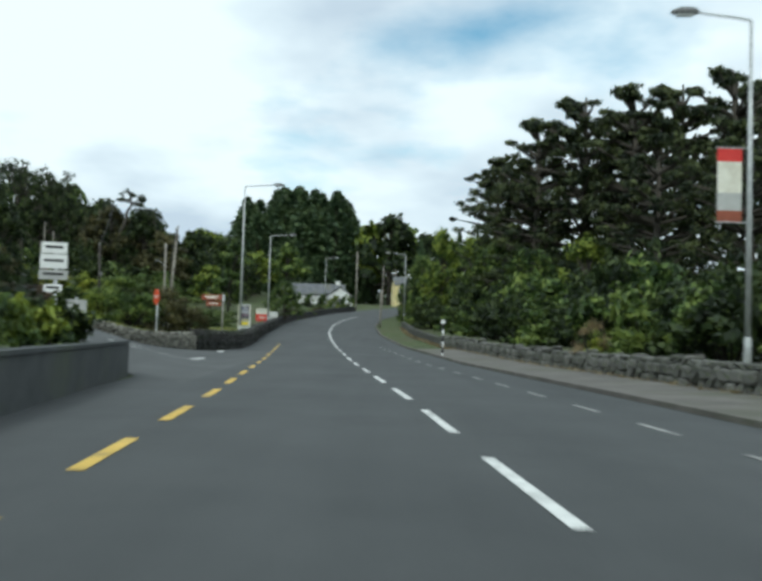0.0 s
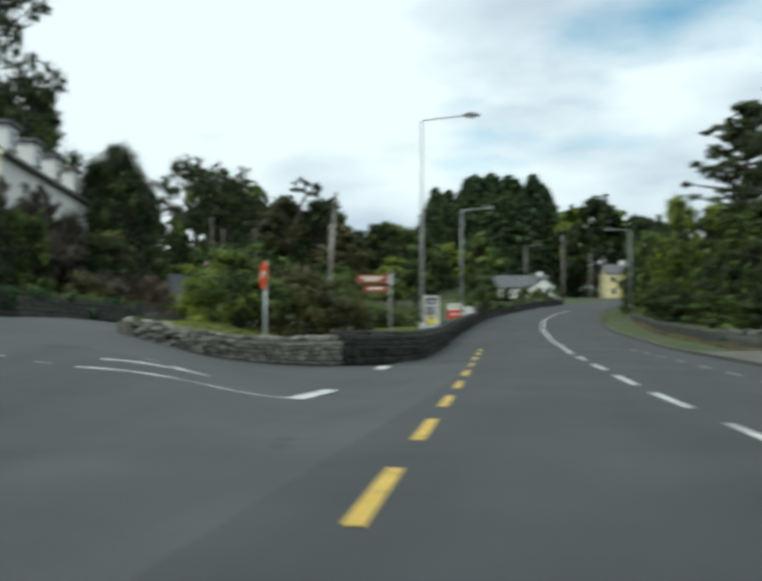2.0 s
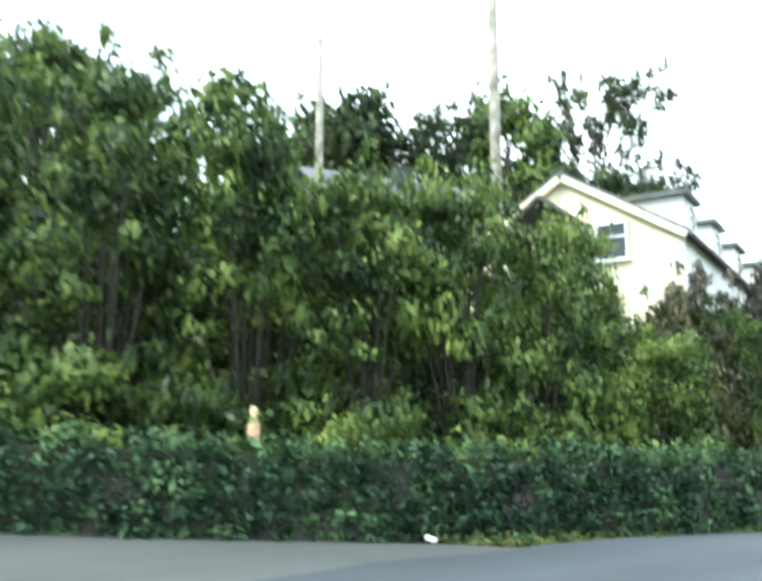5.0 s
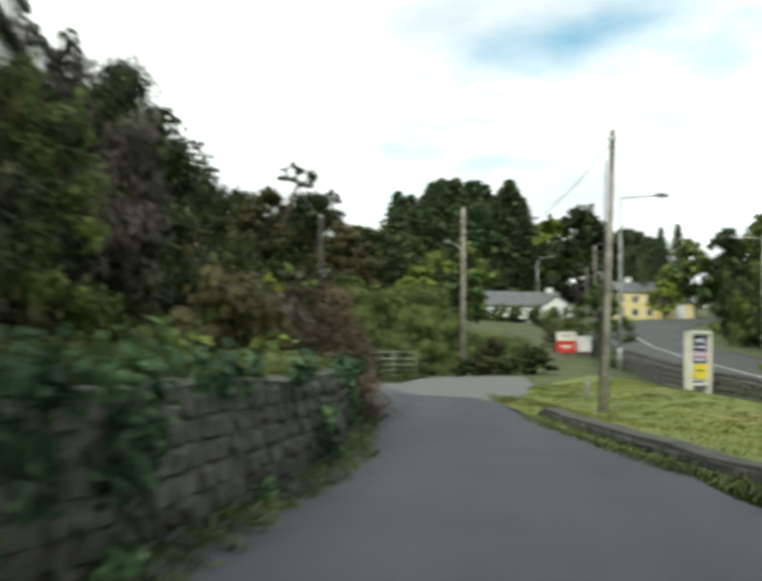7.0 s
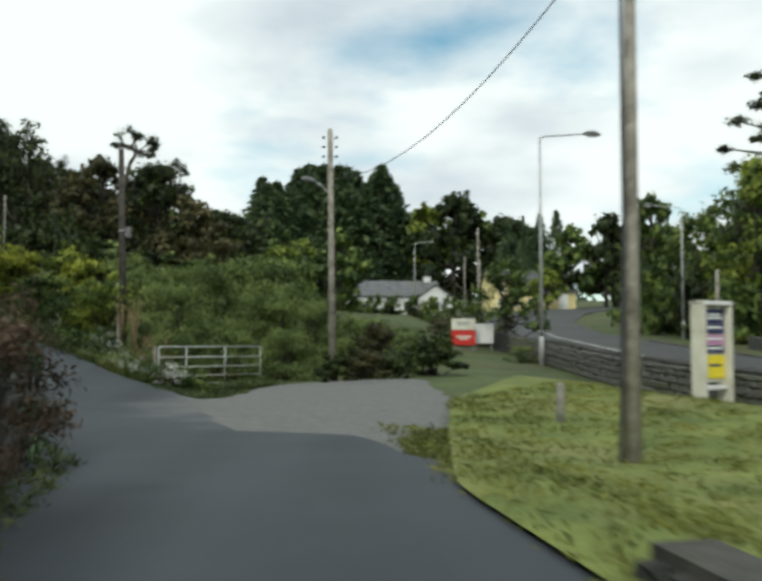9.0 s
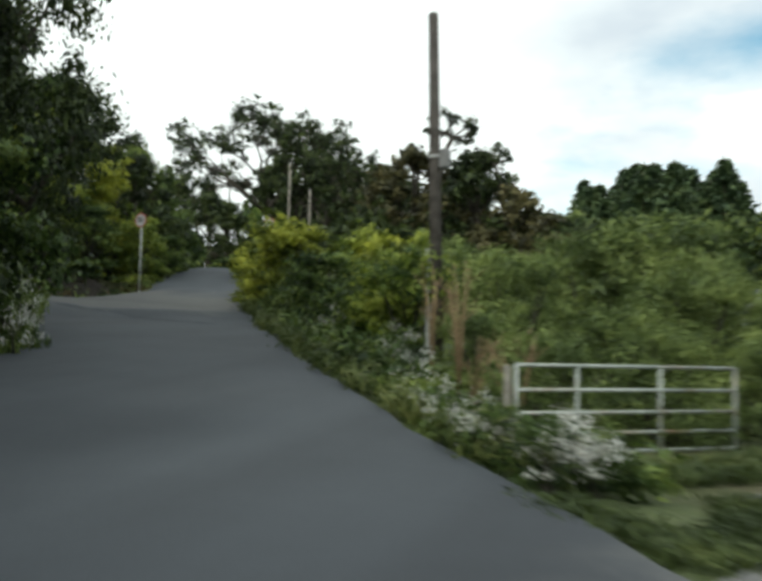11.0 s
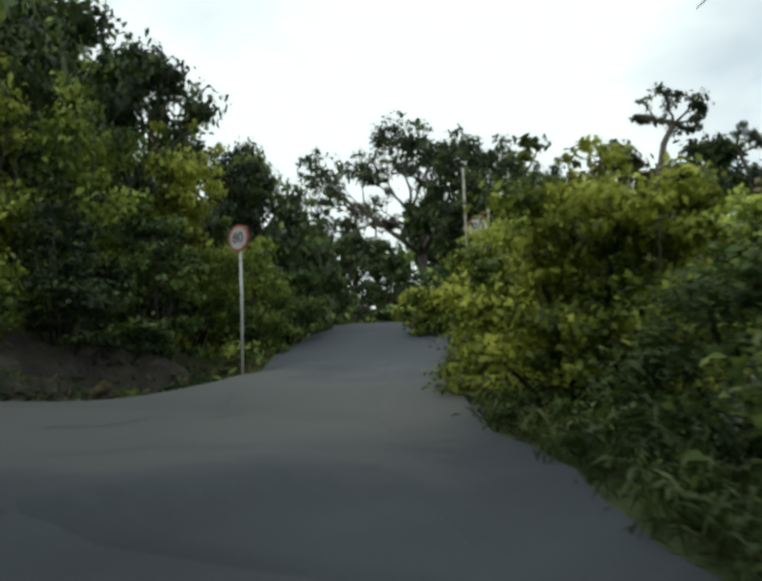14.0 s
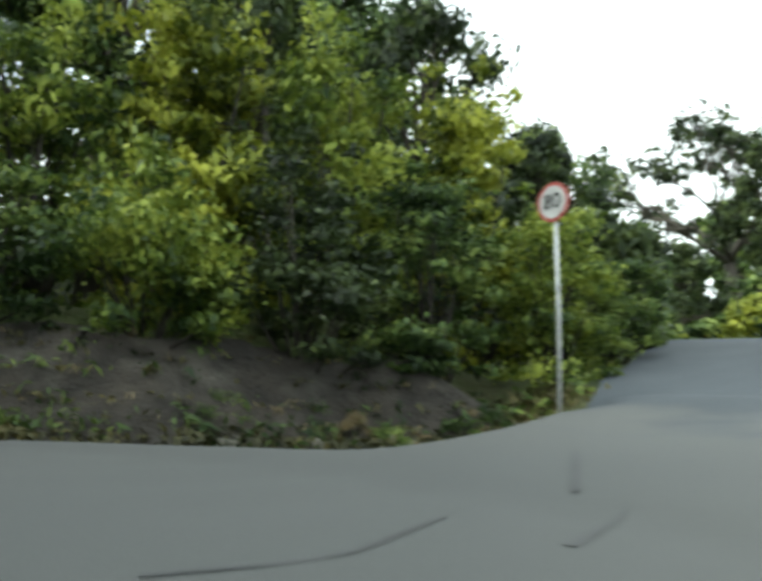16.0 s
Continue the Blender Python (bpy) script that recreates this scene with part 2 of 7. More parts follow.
LAWN = surface("lawn_turf", (0.075, 0.11, 0.02), (0.19, 0.225, 0.05), 0.9, 0.95, 16.0, 0.9, 0.04, stain=(0.2, 0.19, 0.065))
LEAF_DARK = leaf_material("leaf_dark", (0.011, 0.019, 0.007), (0.033, 0.052, 0.016), (0.096, 0.126, 0.035))
LEAF_MID = leaf_material("leaf_mid", (0.017, 0.034, 0.01), (0.078, 0.126, 0.03), (0.25, 0.31, 0.072))
LEAF_LIGHT = leaf_material("leaf_light", (0.026, 0.052, 0.011), (0.142, 0.196, 0.03), (0.38, 0.43, 0.07))
LEAF_YELLOW = leaf_material("leaf_yellow", (0.042, 0.066, 0.009), (0.205, 0.24, 0.027), (0.47, 0.49, 0.07))
LEAF_BROWN = leaf_material("leaf_brown", (0.03, 0.032, 0.015), (0.078, 0.075, 0.03), (0.16, 0.14, 0.055))
LEAF_DUSKY = leaf_material("leaf_dusky", (0.035, 0.034, 0.026), (0.1, 0.086, 0.07), (0.2, 0.165, 0.14))
LEAF_ROSE = leaf_material("leaf_rose", (0.045, 0.04, 0.024), (0.145, 0.1, 0.066), (0.32, 0.22, 0.16))
LEAF_WILLOW = leaf_material("leaf_willow", (0.045, 0.07, 0.02), (0.135, 0.185, 0.055), (0.28, 0.34, 0.105))
LEAF_IVY = leaf_material("leaf_ivy", (0.02, 0.048, 0.024), (0.06, 0.12, 0.055), (0.15, 0.24, 0.1), 1.2)
NEEDLE = leaf_material("pine_needles", (0.016, 0.024, 0.013), (0.048, 0.064, 0.026), (0.13, 0.15, 0.055), 0.5)
SPRUCE = leaf_material("spruce_needles", (0.034, 0.058, 0.03), (0.078, 0.124, 0.054), (0.15, 0.2, 0.082), 0.3)
PETAL = leaf_material("white_petals", (0.45, 0.45, 0.4), (0.7, 0.7, 0.66), (0.85, 0.85, 0.82), 1.0)
STRAW = leaf_material("dry_stems", (0.13, 0.1, 0.05), (0.26, 0.2, 0.1), (0.42, 0.34, 0.2), 1.0)
BARK = surface("bark", (0.035, 0.03, 0.024), (0.11, 0.095, 0.075), 3.0, 0.95, 22.0, 1.0, 0.03)
STEM = surface("shrub_stem", (0.016, 0.014, 0.01), (0.045, 0.04, 0.03), 3.0, 0.95, 22.0, 0.6, 0.02)
STONE = stone_material("field_stone", [(0.2, (0.095, 0.09, 0.077)), (0.5, (0.19, 0.178, 0.15)), (0.85, (0.36, 0.34, 0.29))])
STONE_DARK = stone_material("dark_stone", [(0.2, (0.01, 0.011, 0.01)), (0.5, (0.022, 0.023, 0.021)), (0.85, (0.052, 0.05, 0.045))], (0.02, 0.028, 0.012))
STONE_MURK = stone_material("murky_stone", [(0.2, (0.022, 0.022, 0.021)), (0.5, (0.045, 0.044, 0.041)), (0.85, (0.09, 0.088, 0.08))], (0.025, 0.035, 0.015))
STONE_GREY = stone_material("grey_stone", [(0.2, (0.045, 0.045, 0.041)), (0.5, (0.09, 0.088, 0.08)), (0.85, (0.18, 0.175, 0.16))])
MORTAR = surface("mortar", (0.032, 0.032, 0.028), (0.085, 0.082, 0.072), 3.0, 0.95, 30.0, 0.6, 0.02, stain=(0.05, 0.06, 0.03))
MORTAR_PALE = surface("pale_mortar", (0.08, 0.077, 0.067), (0.19, 0.18, 0.155), 3.0, 0.95, 30.0, 0.6, 0.02, stain=(0.09, 0.095, 0.06))
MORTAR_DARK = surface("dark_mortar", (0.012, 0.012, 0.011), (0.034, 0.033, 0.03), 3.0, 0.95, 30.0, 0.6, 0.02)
RENDER_GREY = surface("grey_render", (0.036, 0.041, 0.042), (0.07, 0.075, 0.076), 1.2, 0.9, 30.0, 0.35, 0.008, stain=(0.06, 0.07, 0.05))
RENDER_CREAM = surface("cream_render", (0.7, 0.64, 0.44), (0.82, 0.77, 0.58), 0.8, 0.85, 25.0, 0.2, 0.006, stain=(0.6, 0.55, 0.4))
RENDER_WHITE = surface("white_render", (0.68, 0.68, 0.66), (0.8, 0.8, 0.78), 0.8, 0.85, 25.0, 0.2, 0.006, stain=(0.56, 0.57, 0.54))
RENDER_YELLOW = surface("yellow_render", (0.68, 0.56, 0.25), (0.8, 0.69, 0.38), 0.6, 0.85, 25.0, 0.2, 0.006)
SLATE = surface("slate", (0.06, 0.063, 0.07), (0.14, 0.145, 0.155), 1.5, 0.6, 8.0, 0.4, 0.02, stain=(0.1, 0.1, 0.07))
TRIM_DARK = surface("dark_trim", (0.03, 0.028, 0.026), (0.06, 0.055, 0.05), 4.0, 0.6)
PAINT_WHITE = surface("road_paint_white", (0.5, 0.5, 0.48), (0.78, 0.78, 0.75), 3.0, 0.75, 60.0, 0.2, 0.003, stain=(0.26, 0.26, 0.25))
PAINT_WORN = surface("worn_road_paint", (0.2, 0.2, 0.19), (0.38, 0.38, 0.36), 3.0, 0.8, 60.0, 0.2, 0.003, stain=(0.15, 0.15, 0.15))
PAINT_YELLOW = surface("road_paint_yellow", (0.5, 0.33, 0.05), (0.68, 0.46, 0.09), 3.0, 0.75, 60.0, 0.2, 0.003, stain=(0.26, 0.2, 0.08))
GALV = surface("galvanised_steel", (0.4, 0.41, 0.41), (0.58, 0.59, 0.58), 6.0, 0.5, 40.0, 0.1, 0.002, metal=0.35)
LAMP_GREY = surface("lamp_head", (0.12, 0.12, 0.12), (0.2, 0.2, 0.2), 6.0, 0.5)
POLE_WOOD = surface("pole_wood", (0.2, 0.18, 0.15), (0.4, 0.37, 0.32), 5.0, 0.9, 26.0, 0.6, 0.01, stain=(0.1, 0.085, 0.07))
POLE_DARK = surface("dark_pole_wood", (0.035, 0.03, 0.026), (0.095, 0.085, 0.075), 5.0, 0.9, 26.0, 0.6, 0.01)
POST_WOOD = surface("weathered_post", (0.16, 0.15, 0.13), (0.34, 0.32, 0.28), 6.0, 0.9, 30.0, 0.5, 0.008)
GATE_PAINT = surface("gate_steel", (0.24, 0.27, 0.25), (0.42, 0.45, 0.42), 4.0, 0.55, 30.0, 0.2, 0.002, metal=0.2, stain=(0.22, 0.15, 0.09))
SIGN_RED = surface("sign_red", (0.5, 0.02, 0.015), (0.62, 0.035, 0.025), 4.0, 0.45)
# speed limit signs: muted red rim, mid-grey face
RIM_DULL = surface("dull_rim", (0.3, 0.06, 0.05), (0.42, 0.1, 0.085), 5.0, 0.6)
FACE_DULL = surface("dull_sign_face", (0.4, 0.4, 0.4), (0.52, 0.52, 0.52), 5.0, 0.6)
SIGN_ORANGE = surface("sign_orange", (0.62, 0.07, 0.025), (0.74, 0.11, 0.035), 4.0, 0.45)
SIGN_WHITE = surface("sign_white", (0.72, 0.72, 0.7), (0.82, 0.82, 0.8), 4.0, 0.45)
SIGN_BLACK = surface("sign_black", (0.012, 0.012, 0.014), (0.03, 0.03, 0.032), 4.0, 0.5)
SIGN_BROWN = surface("sign_brown", (0.2, 0.05, 0.022), (0.28, 0.075, 0.034), 4.0, 0.5)
SIGN_NAVY = surface("sign_navy", (0.03, 0.035, 0.1), (0.055, 0.06, 0.15), 4.0, 0.5)
SIGN_MAGENTA = surface("sign_magenta", (0.42, 0.2, 0.36), (0.55, 0.3, 0.46), 4.0, 0.5)
SIGN_YELLOW = surface("sign_yellow", (0.78, 0.62, 0.02), (0.86, 0.72, 0.05), 4.0, 0.5)
SIGN_GREY = surface("sign_grey", (0.36, 0.36, 0.34), (0.46, 0.46, 0.44), 4.0, 0.5)
SIGN_CREAM = surface("sign_cream", (0.62, 0.6, 0.5), (0.75, 0.73, 0.63), 3.0, 0.6, stain=(0.5, 0.46, 0.36))
CABLE = surface("cable_black", (0.02, 0.02, 0.02), (0.05, 0.05, 0.05), 4.0, 0.6)
GLASS, gn, gl, gb = nodes_of("window_glass")
gb.inputs["Base Color"].default_value, gb.inputs["Roughness"].default_value = (0.025, 0.03, 0.035, 1), 0.06
LAMPGLASS, gn, gl, gb = nodes_of("lamp_glass")
gb.inputs["Base Color"].default_value, gb.inputs["Roughness"].default_value = (0.75, 0.76, 0.74, 1), 0.25


# ---- mesh helpers ----
def mesh_of(name, verts, faces, material, smooth=False):
    me = bpy.data.meshes.new(name)
    me.from_pydata([tuple(map(float, v)) for v in verts] if not isinstance(verts, np.ndarray) else verts.tolist(), [], faces if isinstance(faces, list) else faces.tolist())
    for mat in material if isinstance(material, (list, tuple)) else [material]:
        me.materials.append(mat)
    if smooth:
        me.polygons.foreach_set("use_smooth", [True] * len(me.polygons))
    me.update()
    return me


def put(ob, parent=None, at=None):
    if at is not None:
        ob.matrix_basis = at
    if parent is not None:
        ob.parent = parent
    return ob


def part(name, bm, material, parent, label="", smooth=False):
    """Links a bmesh as one mesh under a thing or a part."""
    me = bpy.data.meshes.new(name)
    bm.to_mesh(me)
    bm.free()
    me.materials.append(material)
    if smooth:
        me.polygons.foreach_set("use_smooth", [True] * len(me.polygons))
    ob = put(new(name, me), parent)
    return tagged(ob, label)


def thing(name, m, label, category, group="", kind=""):
    ob = new(name)
    ob.empty_display_size = 0.2
    ob.matrix_basis = m
    return tagged(ob, label, category, group, kind)


def box_bm(cx, cy, cz, sx, sy, sz, bevel=0.0, bm=None, rot=None):
    bm = bm or bmesh.new()
    m = Matrix.Translation((cx, cy, cz)) @ (rot or Matrix()) @ Matrix.Diagonal((sx, sy, sz, 1))
    made = bmesh.ops.create_cube(bm, size=1, matrix=m)
    if bevel:
        edges = list({e for v in made["verts"] for e in v.link_edges})
        bmesh.ops.bevel(bm, geom=edges, offset=bevel, segments=2, affect="EDGES")
    return bm


def tube_bm(points, radii, sides=10, bm=None, caps=True):
    """A tube along points, with one radius for each."""
    bm = bm or bmesh.new()
    pts = [Vector(p) for p in points]
    rings = []
    for i, p in enumerate(pts):
        d = (pts[min(i + 1, len(pts) - 1)] - pts[max(i - 1, 0)]).normalized()
        a = d.cross(Vector((0.3, 1, 0.1)) if abs(d.y) < 0.9 else Vector((1, 0, 0.1))).normalized()
        b = d.cross(a)
        rings.append([bm.verts.new(p + (a * math.cos(2 * math.pi * k / sides) + b * math.sin(2 * math.pi * k / sides)) * radii[i]) for k in range(sides)])
    for r0, r1 in zip(rings, rings[1:]):
        for k in range(sides):
            bm.faces.new((r0[k], r0[(k + 1) % sides], r1[(k + 1) % sides], r1[k]))
    if caps:
        bm.faces.new(rings[0][::-1])
        bm.faces.new(rings[-1])
    return bm


def disc_bm(cx, cy, cz, radius, thick, sides=32, bm=None):
    """A disc that faces -y."""
    bm = bm or bmesh.new()
    rot = Matrix.Rotation(radians(90), 4, "X")
    bmesh.ops.create_cone(bm, cap_ends=True, segments=sides, radius1=radius, radius2=radius, depth=thick, matrix=Matrix.Translation((cx, cy, cz)) @ rot)
    return bm


# ---- the lie of the land ----
def along(points, step=0.8):
    p = np.array(points, float)
    d = np.concatenate([[0], np.cumsum(np.linalg.norm(np.diff(p[:, :2], axis=0), axis=1))])
    s = np.linspace(0, d[-1], max(2, int(d[-1] / step)))
    return np.stack([np.interp(s, d, p[:, k]) for k in range(p.shape[1])], 1)


def smooth_line(points, step=0.8, rounds=6):
    p = along(points, step)
    for _ in range(rounds):
        p[1:-1] = (p[:-2] + 2 * p[1:-1] + p[2:]) / 4
    return p


MAIN = smooth_line([(6.5, -80, 0), (3.6, -30, 0), (0.6, 16.3, 0), (-1.1, 37, 0), (-3.0, 60, 0.3), (-4.6, 80, 1.0), (-5.2, 100, 2.0),
                    (-4.4, 120, 3.0), (-1.5, 140, 4.2), (5, 160, 5.6), (15, 178, 7), (45, 205, 9), (110, 230, 11)])
SIDE = smooth_line([(-6.0, 24.4, 0.02), (-7.9, 26, 0.1), (-9.9, 27.6, 0.45), (-11.9, 29, 0.85), (-13.7, 30.3, 1.2), (-15.4, 31.7, 1.34), (-16.9, 33.7, 1.38),
                    (-17.9, 36.4, 1.4), (-18.3, 39.8, 1.42), (-18.3, 43, 1.38), (-18.2, 47.6, 1.26), (-18.4, 53, 1.17), (-19.3, 59.8, 1.14), (-20.3, 63.1, 1.08),
                    (-21.8, 66.3, 1.06), (-23.6, 69.5, 1.13), (-25.6, 72.8, 1.42), (-27.4, 75.7, 1.8), (-29.0, 78.3, 2.14), (-31.2, 82.2, 2.56),
                    (-33.4, 85.6, 2.9), (-36.0, 90, 3.5), (-38.7, 96, 4.28), (-42.3, 106, 6.25), (-48, 118, 7.6), (-58, 134, 9)], 0.6, 4)
BRANCH = smooth_line([(-36.5, 88.6, 3.4), (-39.5, 89.2, 3.8), (-43, 87.8, 4.05), (-48, 84.4, 4.35), (-58, 78, 5.2), (-80, 70, 7)], 0.8, 4)
YARD = along([(-18.4, 69, 1.08), (-20.3, 75, 1.1), (-22.3, 77.0, 1.16), (-20, 80.5, 1.2)], 0.8)
GREEN = along([(-14.4, 59, 0.85), (-15.0, 63.8, 0.76), (-15.1, 67, 0.92)], 0.8)
FOOT = along([(-46.4, 88.6, 4.28), (-43.7, 90.6, 4.08), (-42.3, 93.8, 3.95), (-41.4, 97.3, 3.95)], 0.8)
HILLS = [along(p, 3.0) for p in (
    [(-46, -60, 4), (-46, 0, 5), (-44, 25, 5.5), (-42, 45, 7.2), (-40, 62, 7.6), (-50, 80, 9), (-64, 96, 11), (-82, 118, 13)],
    [(-29, 44, 4.6), (-29, 52, 5.0), (-30.5, 62, 6.0), (-35, 74, 6.2)],
    [(-110, -60, 18), (-110, 40, 22), (-125, 100, 24), (-140, 200, 28)],
    [(-10, 66, 1.0), (-14, 78, 1.2), (-17, 92, 1.5), (-22, 110, 3), (-24, 140, 5)],
    [(-46, 97.5, 6.2), (-46.5, 94, 6.0), (-49, 90.5, 6.2), (-56, 86, 7)],
    [(-40, 125, 8), (-45, 150, 10), (-50, 190, 13)],
    [(12, -40, 0.4), (13, 30, 0.6), (12, 70, 1.0), (14, 110, 2.8)],
    [(-24, 22, 1.4), (-14, 18, 1.0), (-10, 8, 0.8), (-9, -30, 0.6)],
    [(40, -60, 1), (60, 60, 2), (70, 160, 6), (40, 300, 14), (-60, 320, 16), (-160, 320, 20)])]


def nearest(px, py, line):
    best, idx = np.full(px.shape, 1e9), np.zeros(px.shape, int)
    for i in range(0, len(line), 64):
        seg = line[i:i + 64]
        d = (px[:, None] - seg[None, :, 0]) ** 2 + (py[:, None] - seg[None, :, 1]) ** 2
        k = d.argmin(1)
        v = d[np.arange(len(px)), k]
        m = v < best
        best[m], idx[m] = v[m], k[m] + i
    return np.sqrt(best), idx


def level(px, py, line):
    """Distance to a line and the line's height at the foot of the perpendicular."""
    d, k = nearest(px, py, line)
    best, z = d.copy(), line[k, 2].copy()
    for a in (np.maximum(k - 1, 0), np.minimum(k, len(line) - 2)):
        s = line[a + 1, :2] - line[a, :2]
        t = np.clip(((px - line[a, 0]) * s[:, 0] + (py - line[a, 1]) * s[:, 1]) / (s ** 2).sum(1), 0, 1)
        dd = np.hypot(line[a, 0] + s[:, 0] * t - px, line[a, 1] + s[:, 1] * t - py)
        m = dd <= best
        best[m] = dd[m]
        z[m] = (line[a, 2] + (line[a + 1, 2] - line[a, 2]) * t)[m]
    return best, z


def land(px, py):
    """Height of the ground: roads keep their own level, the slopes run between them."""
    px, py = np.atleast_1d(np.asarray(px, float)), np.atleast_1d(np.asarray(py, float))
    num, den = np.zeros(px.shape), np.zeros(px.shape)
    for line, half, power in [(MAIN, 4.8, 1.0), (SIDE, 2.0, 1.0), (BRANCH, 2.8, 0.9), (YARD, 1.0, 1.0), (FOOT, 0.3, 0.9), (GREEN, 0.3, 0.9)] + [(h, 0.0, 0.5) for h in HILLS]:
        d, z = level(px, py, line)
        w = power / (np.maximum(d - half, 0) + 0.35) ** 2.6
        num += w * z
        den += w
    return num / den


def ground_at(x, y):
    return float(land(x, y)[0])


def spread(lo, hi, a, b, step, grow=1.25):
    mid = list(np.arange(a, b + 1e-6, step))
    out, s, v = [], step, b
    while v < hi:
        s *= grow
        v += s
        out.append(min(v, hi))
    left, s, v = [], step, a
    while v > lo:
        s *= grow
        v -= s
        left.append(max(v, lo))
    return np.array(left[::-1] + mid + out)


gxs, gys = spread(-2500, 2500, -62, 20, 0.7), spread(-2500, 3000, 6, 125, 0.7)
GX, GY = np.meshgrid(gxs, gys)
flatx, flaty = GX.ravel(), GY.ravel()
gz = np.full(flatx.shape, 14.0)
for i0 in range(0, len(flatx), 6000):
    sl = slice(i0, i0 + 6000)
    gz[sl] = land(flatx[sl], flaty[sl])
# the ground lies a little deeper under the paving
for line, half in ((MAIN, 4.0), (SIDE, 1.3), (BRANCH, 2.2)):
    d_, k_ = nearest(flatx, flaty, line)
    gz -= 0.12 * np.clip(half + 0.6 - d_, 0, 1) * (gz < 20)
mouth = np.array([(-5.5, 22), (-12, 24), (-18, 27), (-24, 31.5), (-22.5, 36), (-17, 38.5), (-12, 37), (-9.6, 38.2), (-8, 45), (-6, 45)])
hit_ = np.zeros(len(flatx), bool)
for (ax, ay), (bx, by) in zip(mouth, np.roll(mouth, -1, 0)):
    cross_ = (ay > flaty) != (by > flaty)
    hit_ ^= cross_ & (flatx < (bx - ax) * (flaty - ay) / (by - ay + 1e-9) + ax)
gz[hit_] -= 0.14
nx, ny = len(gxs), len(gys)
ii, jj = np.meshgrid(np.arange(nx - 1), np.arange(ny - 1))
q0 = (jj * nx + ii).ravel()
quads = np.stack([q0, q0 + 1, q0 + nx + 1, q0 + nx], 1)
ground = new("ground", mesh_of("ground", np.stack([flatx, flaty, gz], 1), quads, EARTH, True))
tagged(ground, "rough green ground rising to a wooded hillside", "ground", kind="structure")


def ribbon(name, left, right, lift, material, label, cols=12, rows=None, kind="structure", category="road", step=0.7, wave=0.0, thin=None, ease=0.0, tuck=0.0):
    """A strip of paving draped on the land between two edge lines."""
    L, R = along(left, step), along(right, step)
    n = rows or max(len(L), len(R))
    s = np.linspace(0, 1, n)
    L = np.stack([np.interp(s, np.linspace(0, 1, len(L)), L[:, k]) for k in range(2)], 1)
    R = np.stack([np.interp(s, np.linspace(0, 1, len(R)), R[:, k]) for k in range(2)], 1)
    if wave:
        for E_, sgn in ((L, 1), (R, -1)):
            for i in range(n):
                o = noise.noise(Vector((E_[i, 0] * 0.9, E_[i, 1] * 0.9, 3.1))) * wave
                d = (R[i] - L[i]) / (np.linalg.norm(R[i] - L[i]) + 1e-6)
                E_[i] += d * o
    w = np.linspace(0, 1, cols + 1)
    P = (L[:, None] * (1 - w[None, :, None]) + R[:, None] * w[None, :, None]).reshape(-1, 2)
    z = land(P[:, 0], P[:, 1]) + lift
    if thin is not None:
        z -= thin * np.clip((6.3 - nearest(P[:, 0], P[:, 1], MAIN)[0]) / 0.8, 0, 1)
    if ease:
        er, ec = np.minimum(np.arange(n), np.arange(n)[::-1])[:, None], np.minimum(np.arange(cols + 1), np.arange(cols + 1)[::-1])[None]
        z -= ease * np.clip(1 - np.minimum(er, ec) / 4.0, 0, 1).ravel()
        z -= tuck * (np.minimum(er, ec) == 0).ravel()
    k = cols + 1
    a, b = np.meshgrid(np.arange(cols), np.arange(n - 1))
    i0 = (b * k + a).ravel()
    f = np.stack([i0, i0 + 1, i0 + k + 1, i0 + k], 1)
    ob = new(name, mesh_of(name, np.column_stack([P, z]), f, material, True))
    return tagged(ob, label, category, kind=kind)


def offset(line, d):
    t = np.gradient(line[:, :2], axis=0)
    t /= np.linalg.norm(t, axis=1)[:, None]
    return line[:, :2] + np.stack([t[:, 1], -t[:, 0]], 1) * d


road = ribbon("road", offset(MAIN, -5.9), offset(MAIN, 4.6), 0.05, ASPHALT, "grey asphalt main road with a worn surface", 16)
lane_from = [i for i in range(len(SIDE)) if SIDE[i, 1] > 33.0][0]
lane_line = SIDE[lane_from:]
half_l = np.interp(lane_line[:, 1], [33, 38, 44, 50, 58, 66, 72, 80, 88, 95], [3.2, 2.3, 1.9, 1.8, 1.9, 2.0, 2.1, 2.3, 2.8, 2.0])
half_r = np.interp(lane_line[:, 1], [33, 38, 44, 50, 58, 66, 72, 80, 88, 95], [3.0, 2.6, 2.2, 2.0, 1.8, 2.5, 2.45, 2.0, 2.35, 2.0])
lane = ribbon("lane", offset(lane_line, -1) * 0 + lane_line[:, :2] + (offset(lane_line, -1) - lane_line[:, :2]) * half_l[:, None],
              lane_line[:, :2] + (offset(lane_line, 1) - lane_line[:, :2]) * half_r[:, None], 0.1, LANE, "narrow grey tarmac lane climbing between hedges", 8, wave=0.25)
apron = ribbon("junction_apron", [(-3.8, 17), (-6.3, 22.6), (-12, 23), (-18, 26), (-25, 30.5), (-27, 33)], [(-5.2, 49), (-8.3, 43), (-9.4, 39.3), (-11.5, 38), (-14.2, 39), (-17, 40), (-21.6, 38)],
               0.085, APRON, "pale worn asphalt at the mouth of the side road", 60, rows=110, thin=0.024, ease=0.04)
